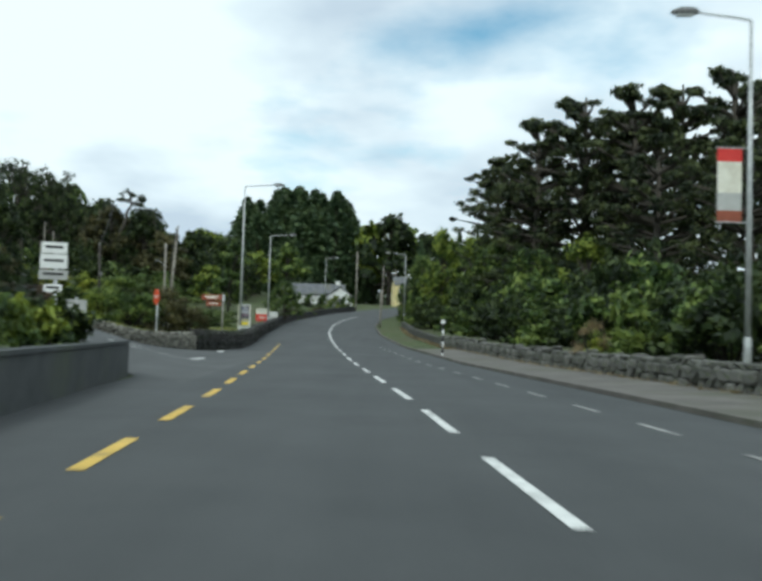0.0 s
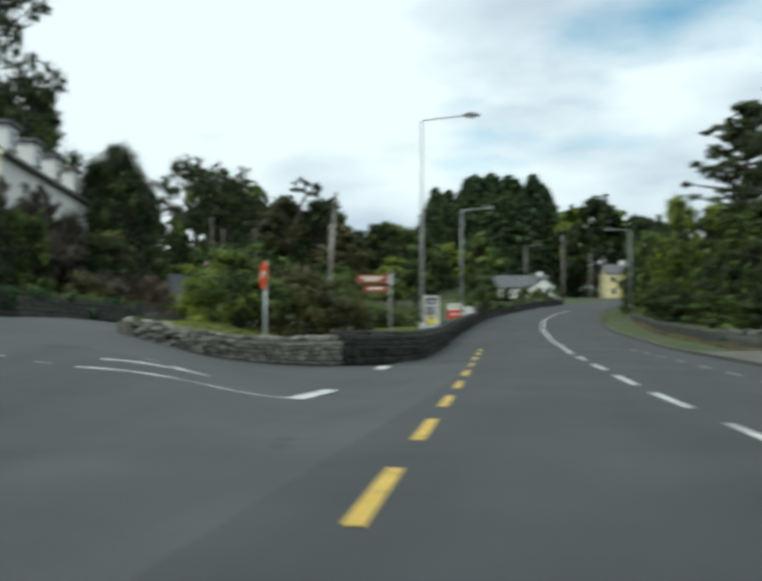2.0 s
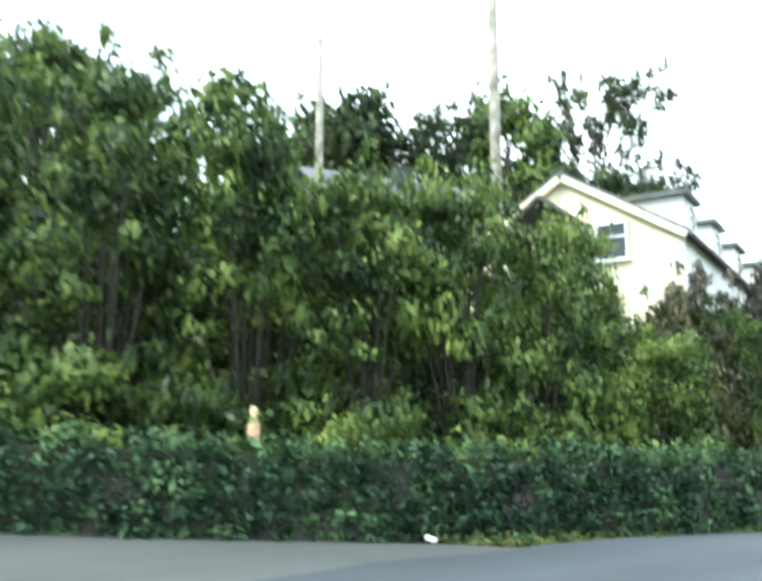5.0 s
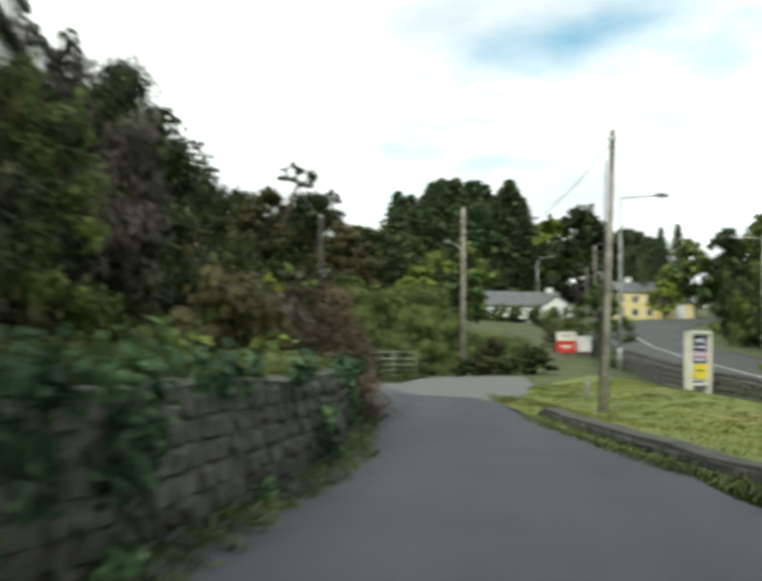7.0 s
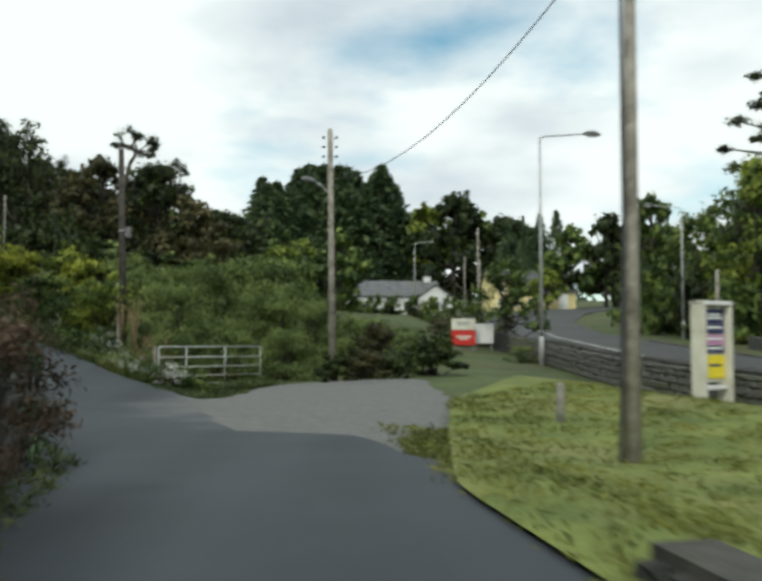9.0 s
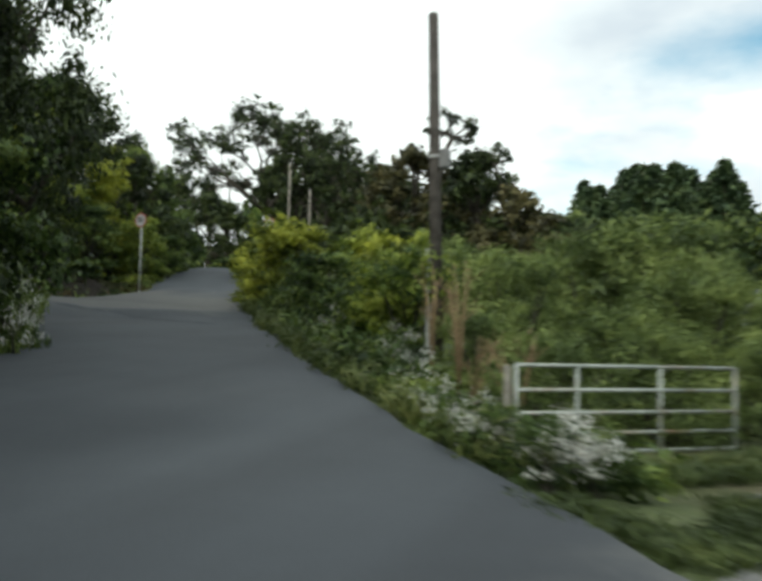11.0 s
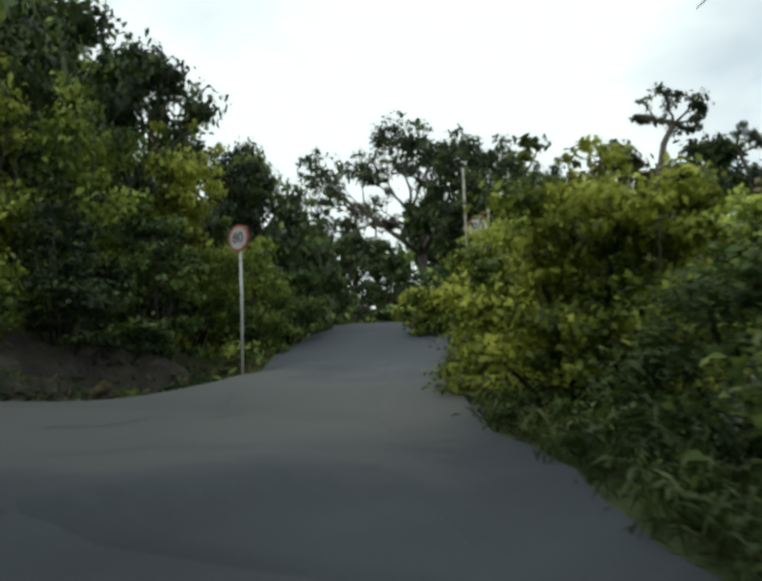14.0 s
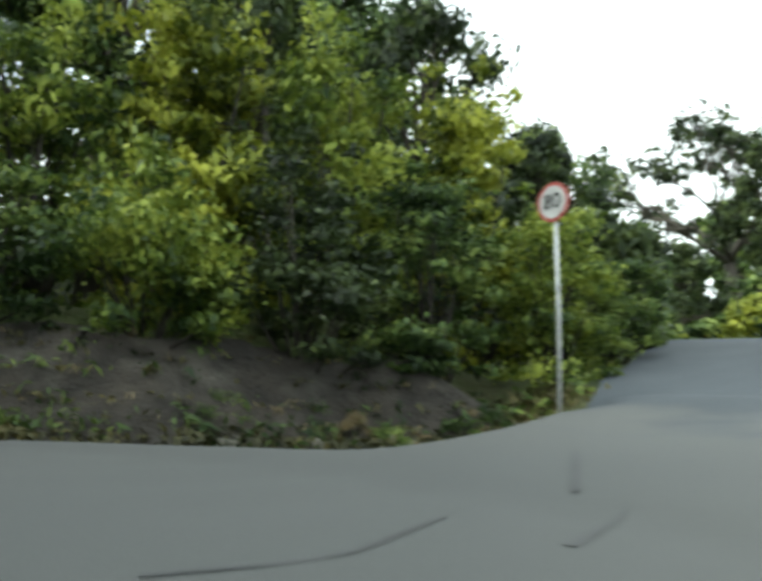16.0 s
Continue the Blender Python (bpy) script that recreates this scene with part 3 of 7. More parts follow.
branch_mouth = ribbon("branch_mouth", [(-31.6, 85.6), (-33.4, 88.6), (-35.6, 92.0), (-37.4, 95.6), (-38.6, 98.4)], [(-41.5, 86.0), (-44.6, 88.8), (-43.4, 92.2), (-42.3, 95.2), (-41.2, 98.2)], 0.14, LANE, "worn grey tarmac at the mouth of a side track", 30, rows=50, wave=0.25, ease=0.03, tuck=0.09)
branch = ribbon("branch_road", offset(BRANCH, -3.2), offset(BRANCH, 3.4), 0.06, LANE, "worn grey tarmac track branching off the lane", 16, wave=0.3, ease=0.05, tuck=0.4)


def lawn_like(name, left, right, lift, material, label, cols=10):
    return ribbon(name, left, right, lift, material, label, cols, category="grass")


lawn = lawn_like("lawn", [(-12.6, 38.4), (-15.0, 45), (-16.4, 51), (-17.1, 55), (-17.7, 60), (-17.2, 65), (-16.5, 71)],
                 [(-9.6, 39.5), (-9.2, 46), (-9.4, 55), (-10.0, 63), (-11.2, 72), (-12.2, 78), (-13.5, 80)], 0.14, LAWN, "mown grass strip, partly yellowed, between lane and road")
gravel_pull_in = ribbon("gravel_pull_in", [(-20.4, 64.6), (-21.6, 69.0), (-21.7, 73.6), (-20.5, 77.4)], [(-17.6, 63), (-16.6, 69), (-16.2, 74), (-16.5, 79.5)], 0.108, GRAVEL,
                        "pale gravel pull-in before a field gate", 30, rows=50, category="gravel", wave=0.5, ease=0.09)
pavement = ribbon("pavement", offset(MAIN[:170], 4.75), offset(MAIN[:170], 7.45), 0.13, PATHWAY, "brown-grey footpath beside the main road", 6, category="pavement")


# ---- road markings ----
def at_main(y):
    i = int(np.abs(MAIN[:, 1] - y).argmin())
    return i


def mark(side, y0, y1, width, material, name="road_marking"):
    i0, i1 = at_main(y0), at_main(y1)
    seg = np.stack([np.interp(np.linspace(y0, y1, 6), MAIN[:, 1][:260], MAIN[:260, k]) for k in range(2)], 1)
    ob = ribbon(name, offset(seg, side - width / 2), offset(seg, side + width / 2), 0.058, material, "", 1, rows=6, kind="", category="")
    ob.parent = road
    for key in ("label", "category", "kind"):
        if key in ob:
            del ob[key]
    return ob


y = 0.28
while y < 52:
    mark(0.0, y, y + 3.2, 0.13, PAINT_WHITE, "centre_dash")
    y += 5.35
mark(0.0, 54, 128, 0.13, PAINT_WHITE, "centre_line")
y = -4.75
while y < 60:
    mark(-3.6, y, y + 2.2, 0.15, PAINT_YELLOW, "edge_dash")
    y += 4.1
y = 8.0
while y < 60:
    mark(2.92, y, y + 1.45, 0.1, PAINT_WORN, "edge_dash")
    y += 3.3


def stripe(points, width, material, host, name, lift=0.09):
    p = np.array(points, float)
    ob = ribbon(name, offset(p, -width / 2), offset(p, width / 2), lift, material, "", 1, rows=16, kind="", category="")
    ob.parent = host
    for key in ("label", "category", "kind"):
        if key in ob:
            del ob[key]
    return ob


stripe([(-6.6, 31.9), (-6.68, 34.3)], 0.28, PAINT_WHITE, apron, "give_way_dash")
stripe([(-7.35, 41.4), (-7.5, 43.0)], 0.28, PAINT_WHITE, apron, "give_way_dash")
stripe([(-6.62, 31.95), (-7.55, 31.3), (-8.45, 30.5), (-9.2, 29.98)], 0.1, PAINT_WHITE, apron, "centre_line")
stripe([(-9.55, 29.95), (-9.8, 29.92)], 0.08, PAINT_WORN, apron, "centre_line")
stripe([(-10.3, 29.98), (-10.5, 29.9)], 0.1, PAINT_WORN, apron, "centre_line")
stripe([(-9.35, 30.95), (-9.0, 31.4), (-8.65, 32.0), (-8.38, 32.45), (-8.28, 32.7), (-8.4, 32.78), (-8.6, 32.5), (-8.8, 32.2)], 0.09, PAINT_WHITE, apron, "yield_mark")
stripe([(-9.2, 32.05), (-9.05, 32.3)], 0.08, PAINT_WORN, apron, "yield_mark")
TAR = surface("fresh_tar", (0.036, 0.036, 0.037), (0.056, 0.056, 0.058), 2.0, 0.7, 50.0)
for a, b, w in [((-12.9, 28.9), (-12.4, 29.5), 0.12), ((-12.1, 29.0), (-11.6, 29.5), 0.12), ((-10.5, 31.2), (-9.95, 31.8), 0.12)]:
    stripe([a, b], w, TAR, apron, "tar_patch")
for pts, w in [([(-36.9, 87.6), (-36.67, 88.15), (-36.86, 88.6), (-36.6, 88.95), (-36.14, 88.8)], 0.06), ([(-38.1, 88.9), (-37.92, 89.5), (-38.05, 90.2), (-38.3, 90.95)], 0.05),
               ([(-37.42, 90.84), (-37.55, 91.2), (-37.8, 91.45), (-37.86, 91.72), (-37.63, 91.8)], 0.09), ([(-38.95, 93.4), (-38.6, 92.95), (-38.5, 92.5), (-38.1, 92.0)], 0.07)]:
    stripe(pts, w, TAR, branch_mouth, "tar_patch", 0.146)


# ---- stone walls ----
def rock(seed):
    r = random.Random(seed)
    bm = bmesh.new()
    bmesh.ops.create_cube(bm, size=1)
    bmesh.ops.bevel(bm, geom=list(bm.edges), offset=0.17, segments=1, affect="EDGES")
    for v in bm.verts:
        v.co += Vector((r.uniform(-0.1, 0.1), r.uniform(-0.1, 0.1), r.uniform(-0.1, 0.1)))
    me = bpy.data.meshes.new("stone")
    bm.to_mesh(me)
    bm.free()
    return me


def stone_set(material):
    out = []
    for k in range(7):
        me = rock(k + 3)
        me.materials.append(material)
        out.append(me)
    return out


STONES, STONES_DARK, STONES_GREY, STONES_MURK = stone_set(STONE), stone_set(STONE_DARK), stone_set(STONE_GREY), stone_set(STONE_MURK)


def wall_core(name, pts, height, thick, material, label, top_wave=0.05, sink=0.3):
    p = along(pts, 0.5)
    o = offset(p, thick / 2), offset(p, -thick / 2)
    base = land(p[:, 0], p[:, 1])
    verts, faces = [], []
    rise = np.linspace(*height, len(p)) if isinstance(height, tuple) else np.full(len(p), height)
    for i in range(len(p)):
        top = base[i] + rise[i] + noise.noise(Vector((p[i, 0], p[i, 1], 0.7))) * top_wave
        for side in o:
            verts += [(side[i][0], side[i][1], base[i] - sink), (side[i][0], side[i][1], top)]
    for i in range(len(p) - 1):
        a, b = 4 * i, 4 * i + 4
        faces += [(a, b, b + 1, a + 1), (a + 2, a + 3, b + 3, b + 2), (a + 1, b + 1, b + 3, a + 3)]
    faces += [(0, 1, 3, 2), (4 * len(p) - 4, 4 * len(p) - 2, 4 * len(p) - 1, 4 * len(p) - 3)]
    ob = new(name, mesh_of(name, verts, faces, material))
    return tagged(ob, label, "wall", kind="structure")


def lay_stones(wall, pts, height, thick, meshes, side, size=(0.34, 0.2), limit=300, cap=True, seed=1, upright=0.0, cap_h=0.13, proud=0.0):
    """Courses of separate stones on one face of a wall, and a row of stones along its top."""
    r = random.Random(seed)
    p = along(pts, 0.1)
    d = np.concatenate([[0], np.cumsum(np.linalg.norm(np.diff(p[:, :2], axis=0), axis=1))])
    tan = np.gradient(p[:, :2], axis=0)
    base = land(p[::5, 0], p[::5, 1])
    base = np.interp(np.arange(len(p)), np.arange(0, len(p), 5), base)
    z, count, rest_v, rest_f = 0.02, 0, [], []
    rows = []
    rise = np.linspace(*height, len(p)) if isinstance(height, tuple) else np.full(len(p), height)
    height = rise.max()
    while z < height - 0.06:
        h = size[1] * r.uniform(0.75, 1.25)
        rows.append((z, min(h, height - z)))
        z += h
    if cap:
        rows.append((height - 0.02, cap_h))
    for k, (z, h) in enumerate(rows):
        top = cap and k == len(rows) - 1
        s = r.uniform(0, 0.2)
        while s < d[-1] - 0.1:
            w = size[0] * r.uniform(0.5, 1.5) * (1.1 if top else 1)
            i = int(np.clip(np.searchsorted(d, s + w / 2), 0, len(p) - 1))
            yaw = math.atan2(tan[i, 1], tan[i, 0])
            me = meshes[r.randrange(7)]
            off = 0.0 if top else side * (thick / 2 - proud + r.uniform(-0.02, 0.03))
            nx_, ny_ = math.sin(yaw), -math.cos(yaw)
            tall = rise[i] / height
            at = Matrix.LocRotScale((p[i, 0] + nx_ * off, p[i, 1] + ny_ * off, base[i] + (z + h / 2) * tall),
                                                 Euler((r.uniform(-0.06, 0.06), r.uniform(-0.08, 0.08) + (r.choice((0, 0, 1.2)) * upright), yaw + r.uniform(-0.05, 0.05))),
                                                 (w * 0.97, (thick * r.uniform(0.9, 1.15) if top else 0.2), h * (r.uniform(0.7, 1.3) if top else 0.98 * tall)))
            if count < limit:
                ob = new("stone", me)
                ob.matrix_basis = at
                ob.parent = wall
            else:       # the rest of the courses, joined
                base_i = len(rest_v)
                rest_v += [at @ v.co for v in me.vertices]
                rest_f += [[base_i + q for q in f.vertices] for f in me.polygons]
            s += w
            count += 1
    if rest_v:
        ob = new("stones", mesh_of("stones", rest_v, rest_f, meshes[0].materials[0]))
        ob.parent = wall
        tagged(ob, kind="stuff")


tip_line = [(-11.35, 35.25), (-10.8, 35.85), (-10.45, 36.6), (-10.2, 37.5), (-9.9, 38.6), (-9.55, 40.0), (-8.95, 42.6)]
black_line = [(-8.9, 42.6), (-8.2, 45.4), (-7.65, 48.2)] + [tuple(v) for v in offset(MAIN[at_main(52):at_main(150):6], -5.6)]
right_line = [tuple(v) for v in offset(MAIN[at_main(-30):at_main(100):6], 7.75)]
lane_wall_line = [(-13.4, 40.6), (-15.1, 46), (-15.95, 50.4), (-16.5, 53.8), (-17.0, 57.1)]
ivy_line = [(-30, 25), (-27, 29.5), (-23.8, 35), (-22.1, 37.7), (-21.0, 40.5), (-20.45, 44.5), (-20.25, 50), (-20.85, 55.7), (-21.75, 61.4), (-23.6, 65.6), (-26.2, 69.8)]
grey_line = [(-2.7, -20), (-3.4, -4), (-4.86, 11.6), (-6.15, 21.6)]

wall_corner = wall_core("wall_corner", tip_line, (0.36, 0.72), 0.42, MORTAR_PALE, "low rubble wall of pale field stones at the junction")
wall_roadside = wall_core("wall_roadside", black_line, 0.88, 0.42, MORTAR_DARK, "stone wall along the main road, dark road face and greyer back")
wall_footpath = wall_core("wall_footpath", right_line, 0.62, 0.45, MORTAR, "rough upright-stone wall behind the footpath", 0.12)
wall_lane = wall_core("wall_lane", lane_wall_line, 0.30, 0.32, MORTAR, "knee-high mossy stone wall edging the lane")
wall_ivy = wall_core("wall_ivy", ivy_line, 1.02, 0.5, MORTAR, "grey stone retaining wall overgrown with ivy")
wall_rendered = wall_core("wall_rendered", grey_line, 0.8, 0.3, RENDER_GREY, "grey rendered garden wall beside the main road", 0.01)
wall_return = wall_core("wall_return", [(-6.3, 21.75), (-8.6, 23.4), (-12, 23.6), (-18, 25.8), (-25, 29.4)], 0.8, 0.3, RENDER_GREY, "grey rendered garden wall facing the junction", 0.01)
coping = wall_core("coping", grey_line, 0.87, 0.36, RENDER_GREY, "", 0.01, sink=-0.805)
coping.parent = wall_rendered
for key in ("category", "kind"):
    del coping[key]
kerb = wall_core("kerb", [tuple(v) for v in offset(MAIN[at_main(-40):at_main(110):4], 4.68)], 0.15, 0.14, PATHWAY, "low worn concrete kerb of the footpath", 0.0)


# ---- street furniture ----
def lamp_post(x, y, height, arm, toward, label, lean=0.0):
    z = ground_at(x, y)
    ob = thing("street_lamp", pose(x, y, z, lean, 0, math.degrees(math.atan2(toward[1], toward[0]))), label, "street lamp", "street lamps")
    part("base", tube_bm([(0, 0, -0.2), (0, 0, 1.1), (0, 0, 1.16)], [0.1, 0.1, 0.075], 12), GALV, ob, smooth=True)
    part("column", tube_bm([(0, 0, 1.1), (0, 0, height * 0.6), (0, 0, height)], [0.078, 0.06, 0.042], 12), GALV, ob, smooth=True)
    part("arm", tube_bm([(0, 0, height), (0.05, 0, height + 0.06), (0.25, 0, height + 0.1), (arm, 0, height + 0.24)], [0.042, 0.04, 0.034, 0.03], 8), GALV, ob, smooth=True)
    bm = tube_bm([(arm - 0.1, 0, height + 0.24), (arm + 0.02, 0, height + 0.27), (arm + 0.35, 0, height + 0.27), (arm + 0.62, 0, height + 0.24)], [0.04, 0.1, 0.12, 0.05], 10)
    head = part("lamp_head", bm, LAMP_GREY, ob, smooth=True)
    part("lens", box_bm(arm + 0.28, 0, height + 0.16, 0.42, 0.16, 0.05, 0.02), LAMPGLASS, head)
    part("door", box_bm(0.101, 0, 0.6, 0.012, 0.09, 0.4, 0.004), GALV, ob)
    return ob


lamp_post(-8.9, 57.2, 10.0, 1.9, (1, 0.1), "tall galvanised street lamp behind a dark stone wall")
lamp_post(-11.0, 88.0, 9.0, 1.9, (1, 0.1), "galvanised street lamp beside the bending main road")
lamp_post(2.9, 110, 8.4, 1.9, (-1, 0), "galvanised street lamp before a dense green hedge")
lamp_post(-10.3, 166, 9.0, 1.9, (1, -0.2), "far galvanised street lamp beside a white cottage")
lamp_post(9.25, 22.6, 9.2, 1.4, (-1, 0.05), "pale street lamp column with a hanging banner")
banner = thing("banner", pose(9.25, 22.6, ground_at(9.25, 22.6)), "faded red and white banner hung on a lamp column", "banner")
for k, (z0, z1, mat) in enumerate([(4.05, 4.35, SIGN_BROWN), (4.35, 4.8, SIGN_GREY), (4.8, 5.6, SIGN_CREAM), (5.6, 5.95, SIGN_RED)]):
    part("cloth", box_bm(-0.5, 0.03, (z0 + z1) / 2, 0.62, 0.015, z1 - z0), mat, banner)
for z0 in (4.05, 5.95):
    part("bracket", tube_bm([(0, 0, z0), (-0.85, 0.03, z0)], [0.018, 0.014], 6), GALV, banner)


def utility_pole(x, y, height, material, label, lean=(0, 0), r0=0.14):
    z = ground_at(x, y)
    ob = thing("utility_pole", pose(x, y, z), label, "utility pole", "utility poles")
    tx, ty = lean
    part("shaft", tube_bm([(0, 0, -0.3), (tx * 0.5, ty * 0.5, height * 0.5), (tx, ty, height)], [r0, r0 * 0.86, r0 * 0.72], 12), material, ob, smooth=True)
    part("cap", tube_bm([(tx, ty, height), (tx, ty, height + 0.04)], [r0 * 0.76, r0 * 0.5], 12), GALV, ob)
    return ob


pole_a = utility_pole(-15.1, 63.8, 7.75, POLE_WOOD, "leaning grey wooden pole with cables at its top", (0.3, 0.8), 0.1)
for k in range(3):
    part("insulator", tube_bm([(0.28, 0.62, 7.4 - 0.18 * k), (0.28, 0.58, 7.48 - 0.18 * k)], [0.04, 0.03], 8), SIGN_BLACK, pole_a)
part("cable_guard", tube_bm([(-0.15, -0.02, 0.1), (-0.02, 0.18, 3.0), (0.1, 0.58, 6.9)], [0.028, 0.025, 0.02], 6), CABLE, pole_a)
part("step_bracket", box_bm(0.26, 0.66, 7.5, 0.26, 0.05, 0.1, 0.01), GALV, pole_a)
pole_b = utility_pole(-19.0, 79.0, 7.35, POLE_WOOD, "wooden pole with insulators and a small lamp arm", (-0.1, 0), 0.108)
for k in range(4):
    for sx in (-1, 1):
        part("insulator", tube_bm([(-0.1 + sx * 0.13, -0.02, 7.1 - 0.28 * k), (-0.1 + sx * 0.22, -0.02, 7.13 - 0.28 * k)], [0.02, 0.045], 8), SIGN_BLACK, pole_b)
part("lamp_arm", tube_bm([(-0.1, 0, 5.45), (-0.35, -0.1, 5.7), (-0.5, -0.15, 5.78)], [0.025, 0.022, 0.022], 8), GALV, pole_b)
part("lamp_head", tube_bm([(-0.48, -0.14, 5.77), (-0.62, -0.2, 5.83), (-0.82, -0.27, 5.86), (-0.93, -0.3, 5.84)], [0.03, 0.075, 0.075, 0.025], 10), LAMP_GREY, pole_b, smooth=True)
utility_pole(0.0, 97.7, 5.95 - ground_at(0.0, 97.7), POLE_WOOD, "short wooden pole beside a dense hedge", (0.05, 0), 0.11)
utility_pole(-4.2, 152.5, 15 - ground_at(-4.2, 152.5), POLE_WOOD, "far wooden pole beside the bending main road", (0, 0), 0.13)
pole_c = utility_pole(-25.95, 82.9, 6.45, POLE_DARK, "dark tarred telephone pole with a grey junction box", (-0.1, -0.3), 0.125)
part("junction_box", box_bm(0.16, -0.28, 3.7, 0.2, 0.16, 0.36, 0.03), LAMP_GREY, pole_c, "grey junction box")
part("cable_guard", tube_bm([(-0.15, -0.12, 0.1), (-0.15, -0.14, 1.0), (-0.16, -0.18, 2.05)], [0.045, 0.045, 0.04], 8), GALV, pole_c)
part("strap", tube_bm([(-0.058, -0.175, 3.75), (-0.059, -0.177, 3.8)], [0.125, 0.125], 12), GALV, pole_c)
utility_pole(-26.4, 44.6, 10.5, POLE_WOOD, "grey wooden pole rising out of hillside shrubs")
utility_pole(-34.0, 45.4, 10.5, POLE_WOOD, "grey wooden pole rising out of hillside shrubs")
utility_pole(-45.5, 120.5, 7.2, POLE_WOOD, "distant grey wooden pole before bare-limbed trees", r0=0.075)
utility_pole(-46.5, 126.5, 6.2, POLE_WOOD, "distant grey wooden pole before bare-limbed trees", r0=0.075)
utility_pole(0.4, 200, 9.0, POLE_WOOD, "far wooden pole by the bend of the road")
utility_pole(3.2, 202, 8.5, POLE_WOOD, "far wooden pole by the bend of the road")


def cable(a, b, sag, label="black overhead cable between poles", r=0.014):
    a, b = Vector(a), Vector(b)
    pts = [a.lerp(b, t) - Vector((0, 0, sag * 4 * t * (1 - t))) for t in [i / 14 for i in range(15)]]
    ob = new("overhead_cable", mesh_of("overhead_cable", [], [], CABLE))
    bm = tube_bm(pts, [r] * 15, 6)
    bm.to_mesh(ob.data)
    bm.free()
    return tagged(ob, label, "cable", "overhead cables")


top_a = (-14.84, 64.42, ground_at(-15.1, 63.8) + 7.4)
top_b = (-19.07, 79.0, ground_at(-19.0, 79.0) + 5.95)
cable(top_a, top_b, 1.0, r=0.011)
cable((-26.05, 82.6, ground_at(-25.95, 82.9) + 6.3), (-33.8, 112.0, 16.5), 0.3, r=0.022)


def sign_post(name, x, y, facing, label, category, group=""):
    """An empty at the foot of a post; local -y is the way that the sign faces."""
    return thing(name, pose(x, y, ground_at(x, y), 0, 0, facing), label, category, group)


def bars(host, cx, z, widths, height, depth, mat, gap=0.4, align="c", left=0.0):
    for k, w in enumerate(widths):
        x0 = cx if align == "c" else left + w / 2
        part("text_bar", box_bm(x0, depth, z - k * height * (1 + gap), w, 0.006, height), mat, host)


stop = sign_post("stop_sign", -9.86, 39.7, -56, "orange-red stop sign on a grey post", "road sign")
part("post", tube_bm([(0, 0, -0.2), (0, 0, 2.5)], [0.038, 0.038], 10), GALV, stop, smooth=True)
bm = bmesh.new()
bmesh.ops.create_cone(bm, cap_ends=True, segments=8, radius1=0.37, radius2=0.37, depth=0.02, matrix=Matrix.Translation((0, -0.05, 2.15)) @ Matrix.Rotation(radians(90), 4, "X") @ Matrix.Rotation(radians(22.5), 4, "Z"))
plate = part("plate", bm, SIGN_ORANGE, stop)


def lettering(text, host, size, x, y, z, material, name="lettering"):
    cu = bpy.data.curves.new(name, "FONT")
    cu.body, cu.size, cu.align_x, cu.align_y, cu.extrude = text, size, "CENTER", "CENTER", 0.004
    cu.materials.append(material)
    ob = put(new(name, cu), host)
    ob.matrix_basis = pose(x, y, z, 90, 0, 0)
    return ob


lettering("STOP", plate, 0.24, 0, -0.068, 2.15, SIGN_WHITE)


def speed_sign(x, y, facing, height, label, dia=0.56):
    ob = sign_post("speed_limit_sign", x, y, facing, label, "road sign", "speed limit signs")
    part("post", tube_bm([(0, 0, -0.2), (0.02, 0, height * 0.55), (-0.01, 0, height + 0.2)], [0.027, 0.027, 0.027], 10), GALV, ob, smooth=True)
    rim = part("rim", disc_bm(0, -0.05, height, dia / 2, 0.018), RIM_DULL, ob, "dull red rim")
    face = part("face", disc_bm(0, -0.062, height, dia * 0.41, 0.008), FACE_DULL, rim, "dull white face")
    part("clamp", box_bm(0, -0.02, height + 0.1, 0.12, 0.05, 0.04, 0.006), GALV, ob)
    return ob, rim


ob, rim = speed_sign(-41.6, 97.3, -8, 7.45 - ground_at(-41.6, 97.3), "round red-rimmed 80 speed limit sign on a thin post")
lettering("80", rim, 0.3, 0, -0.07, 7.45 - ground_at(-41.6, 97.3), SIGN_BLACK)
ob, rim = speed_sign(-37.25, 99.85, -12, 7.55 - ground_at(-37.25, 99.85), "round red-rimmed 80 speed limit sign above a bush")
lettering("80", rim, 0.3, 0, -0.07, 7.55 - ground_at(-37.25, 99.85), SIGN_BLACK)

finger = sign_post("brown_direction_sign", -8.42, 48.0, 8, "brown tourist direction sign on a grey post", "road sign")
part("post", tube_bm([(0, 0, -0.2), (0, 0, 2.95)], [0.045, 0.045], 8), POST_WOOD, finger, smooth=True)
panel = part("panel", box_bm(-0.58, -0.06, 2.7, 1.1, 0.02, 0.3, 0.006), SIGN_BROWN, finger)
bars(panel, -0.6, 2.75, [0.75, 0.5], 0.055, -0.075, SIGN_CREAM)
panel = part("panel", box_bm(-0.48, -0.06, 2.36, 0.8, 0.02, 0.24, 0.006), SIGN_BROWN, finger)
bars(panel, -0.48, 2.38, [0.5], 0.06, -0.075, SIGN_CREAM)
part("bracket", box_bm(0.02, -0.04, 2.68, 0.14, 0.06, 0.36, 0.008), GALV, finger)

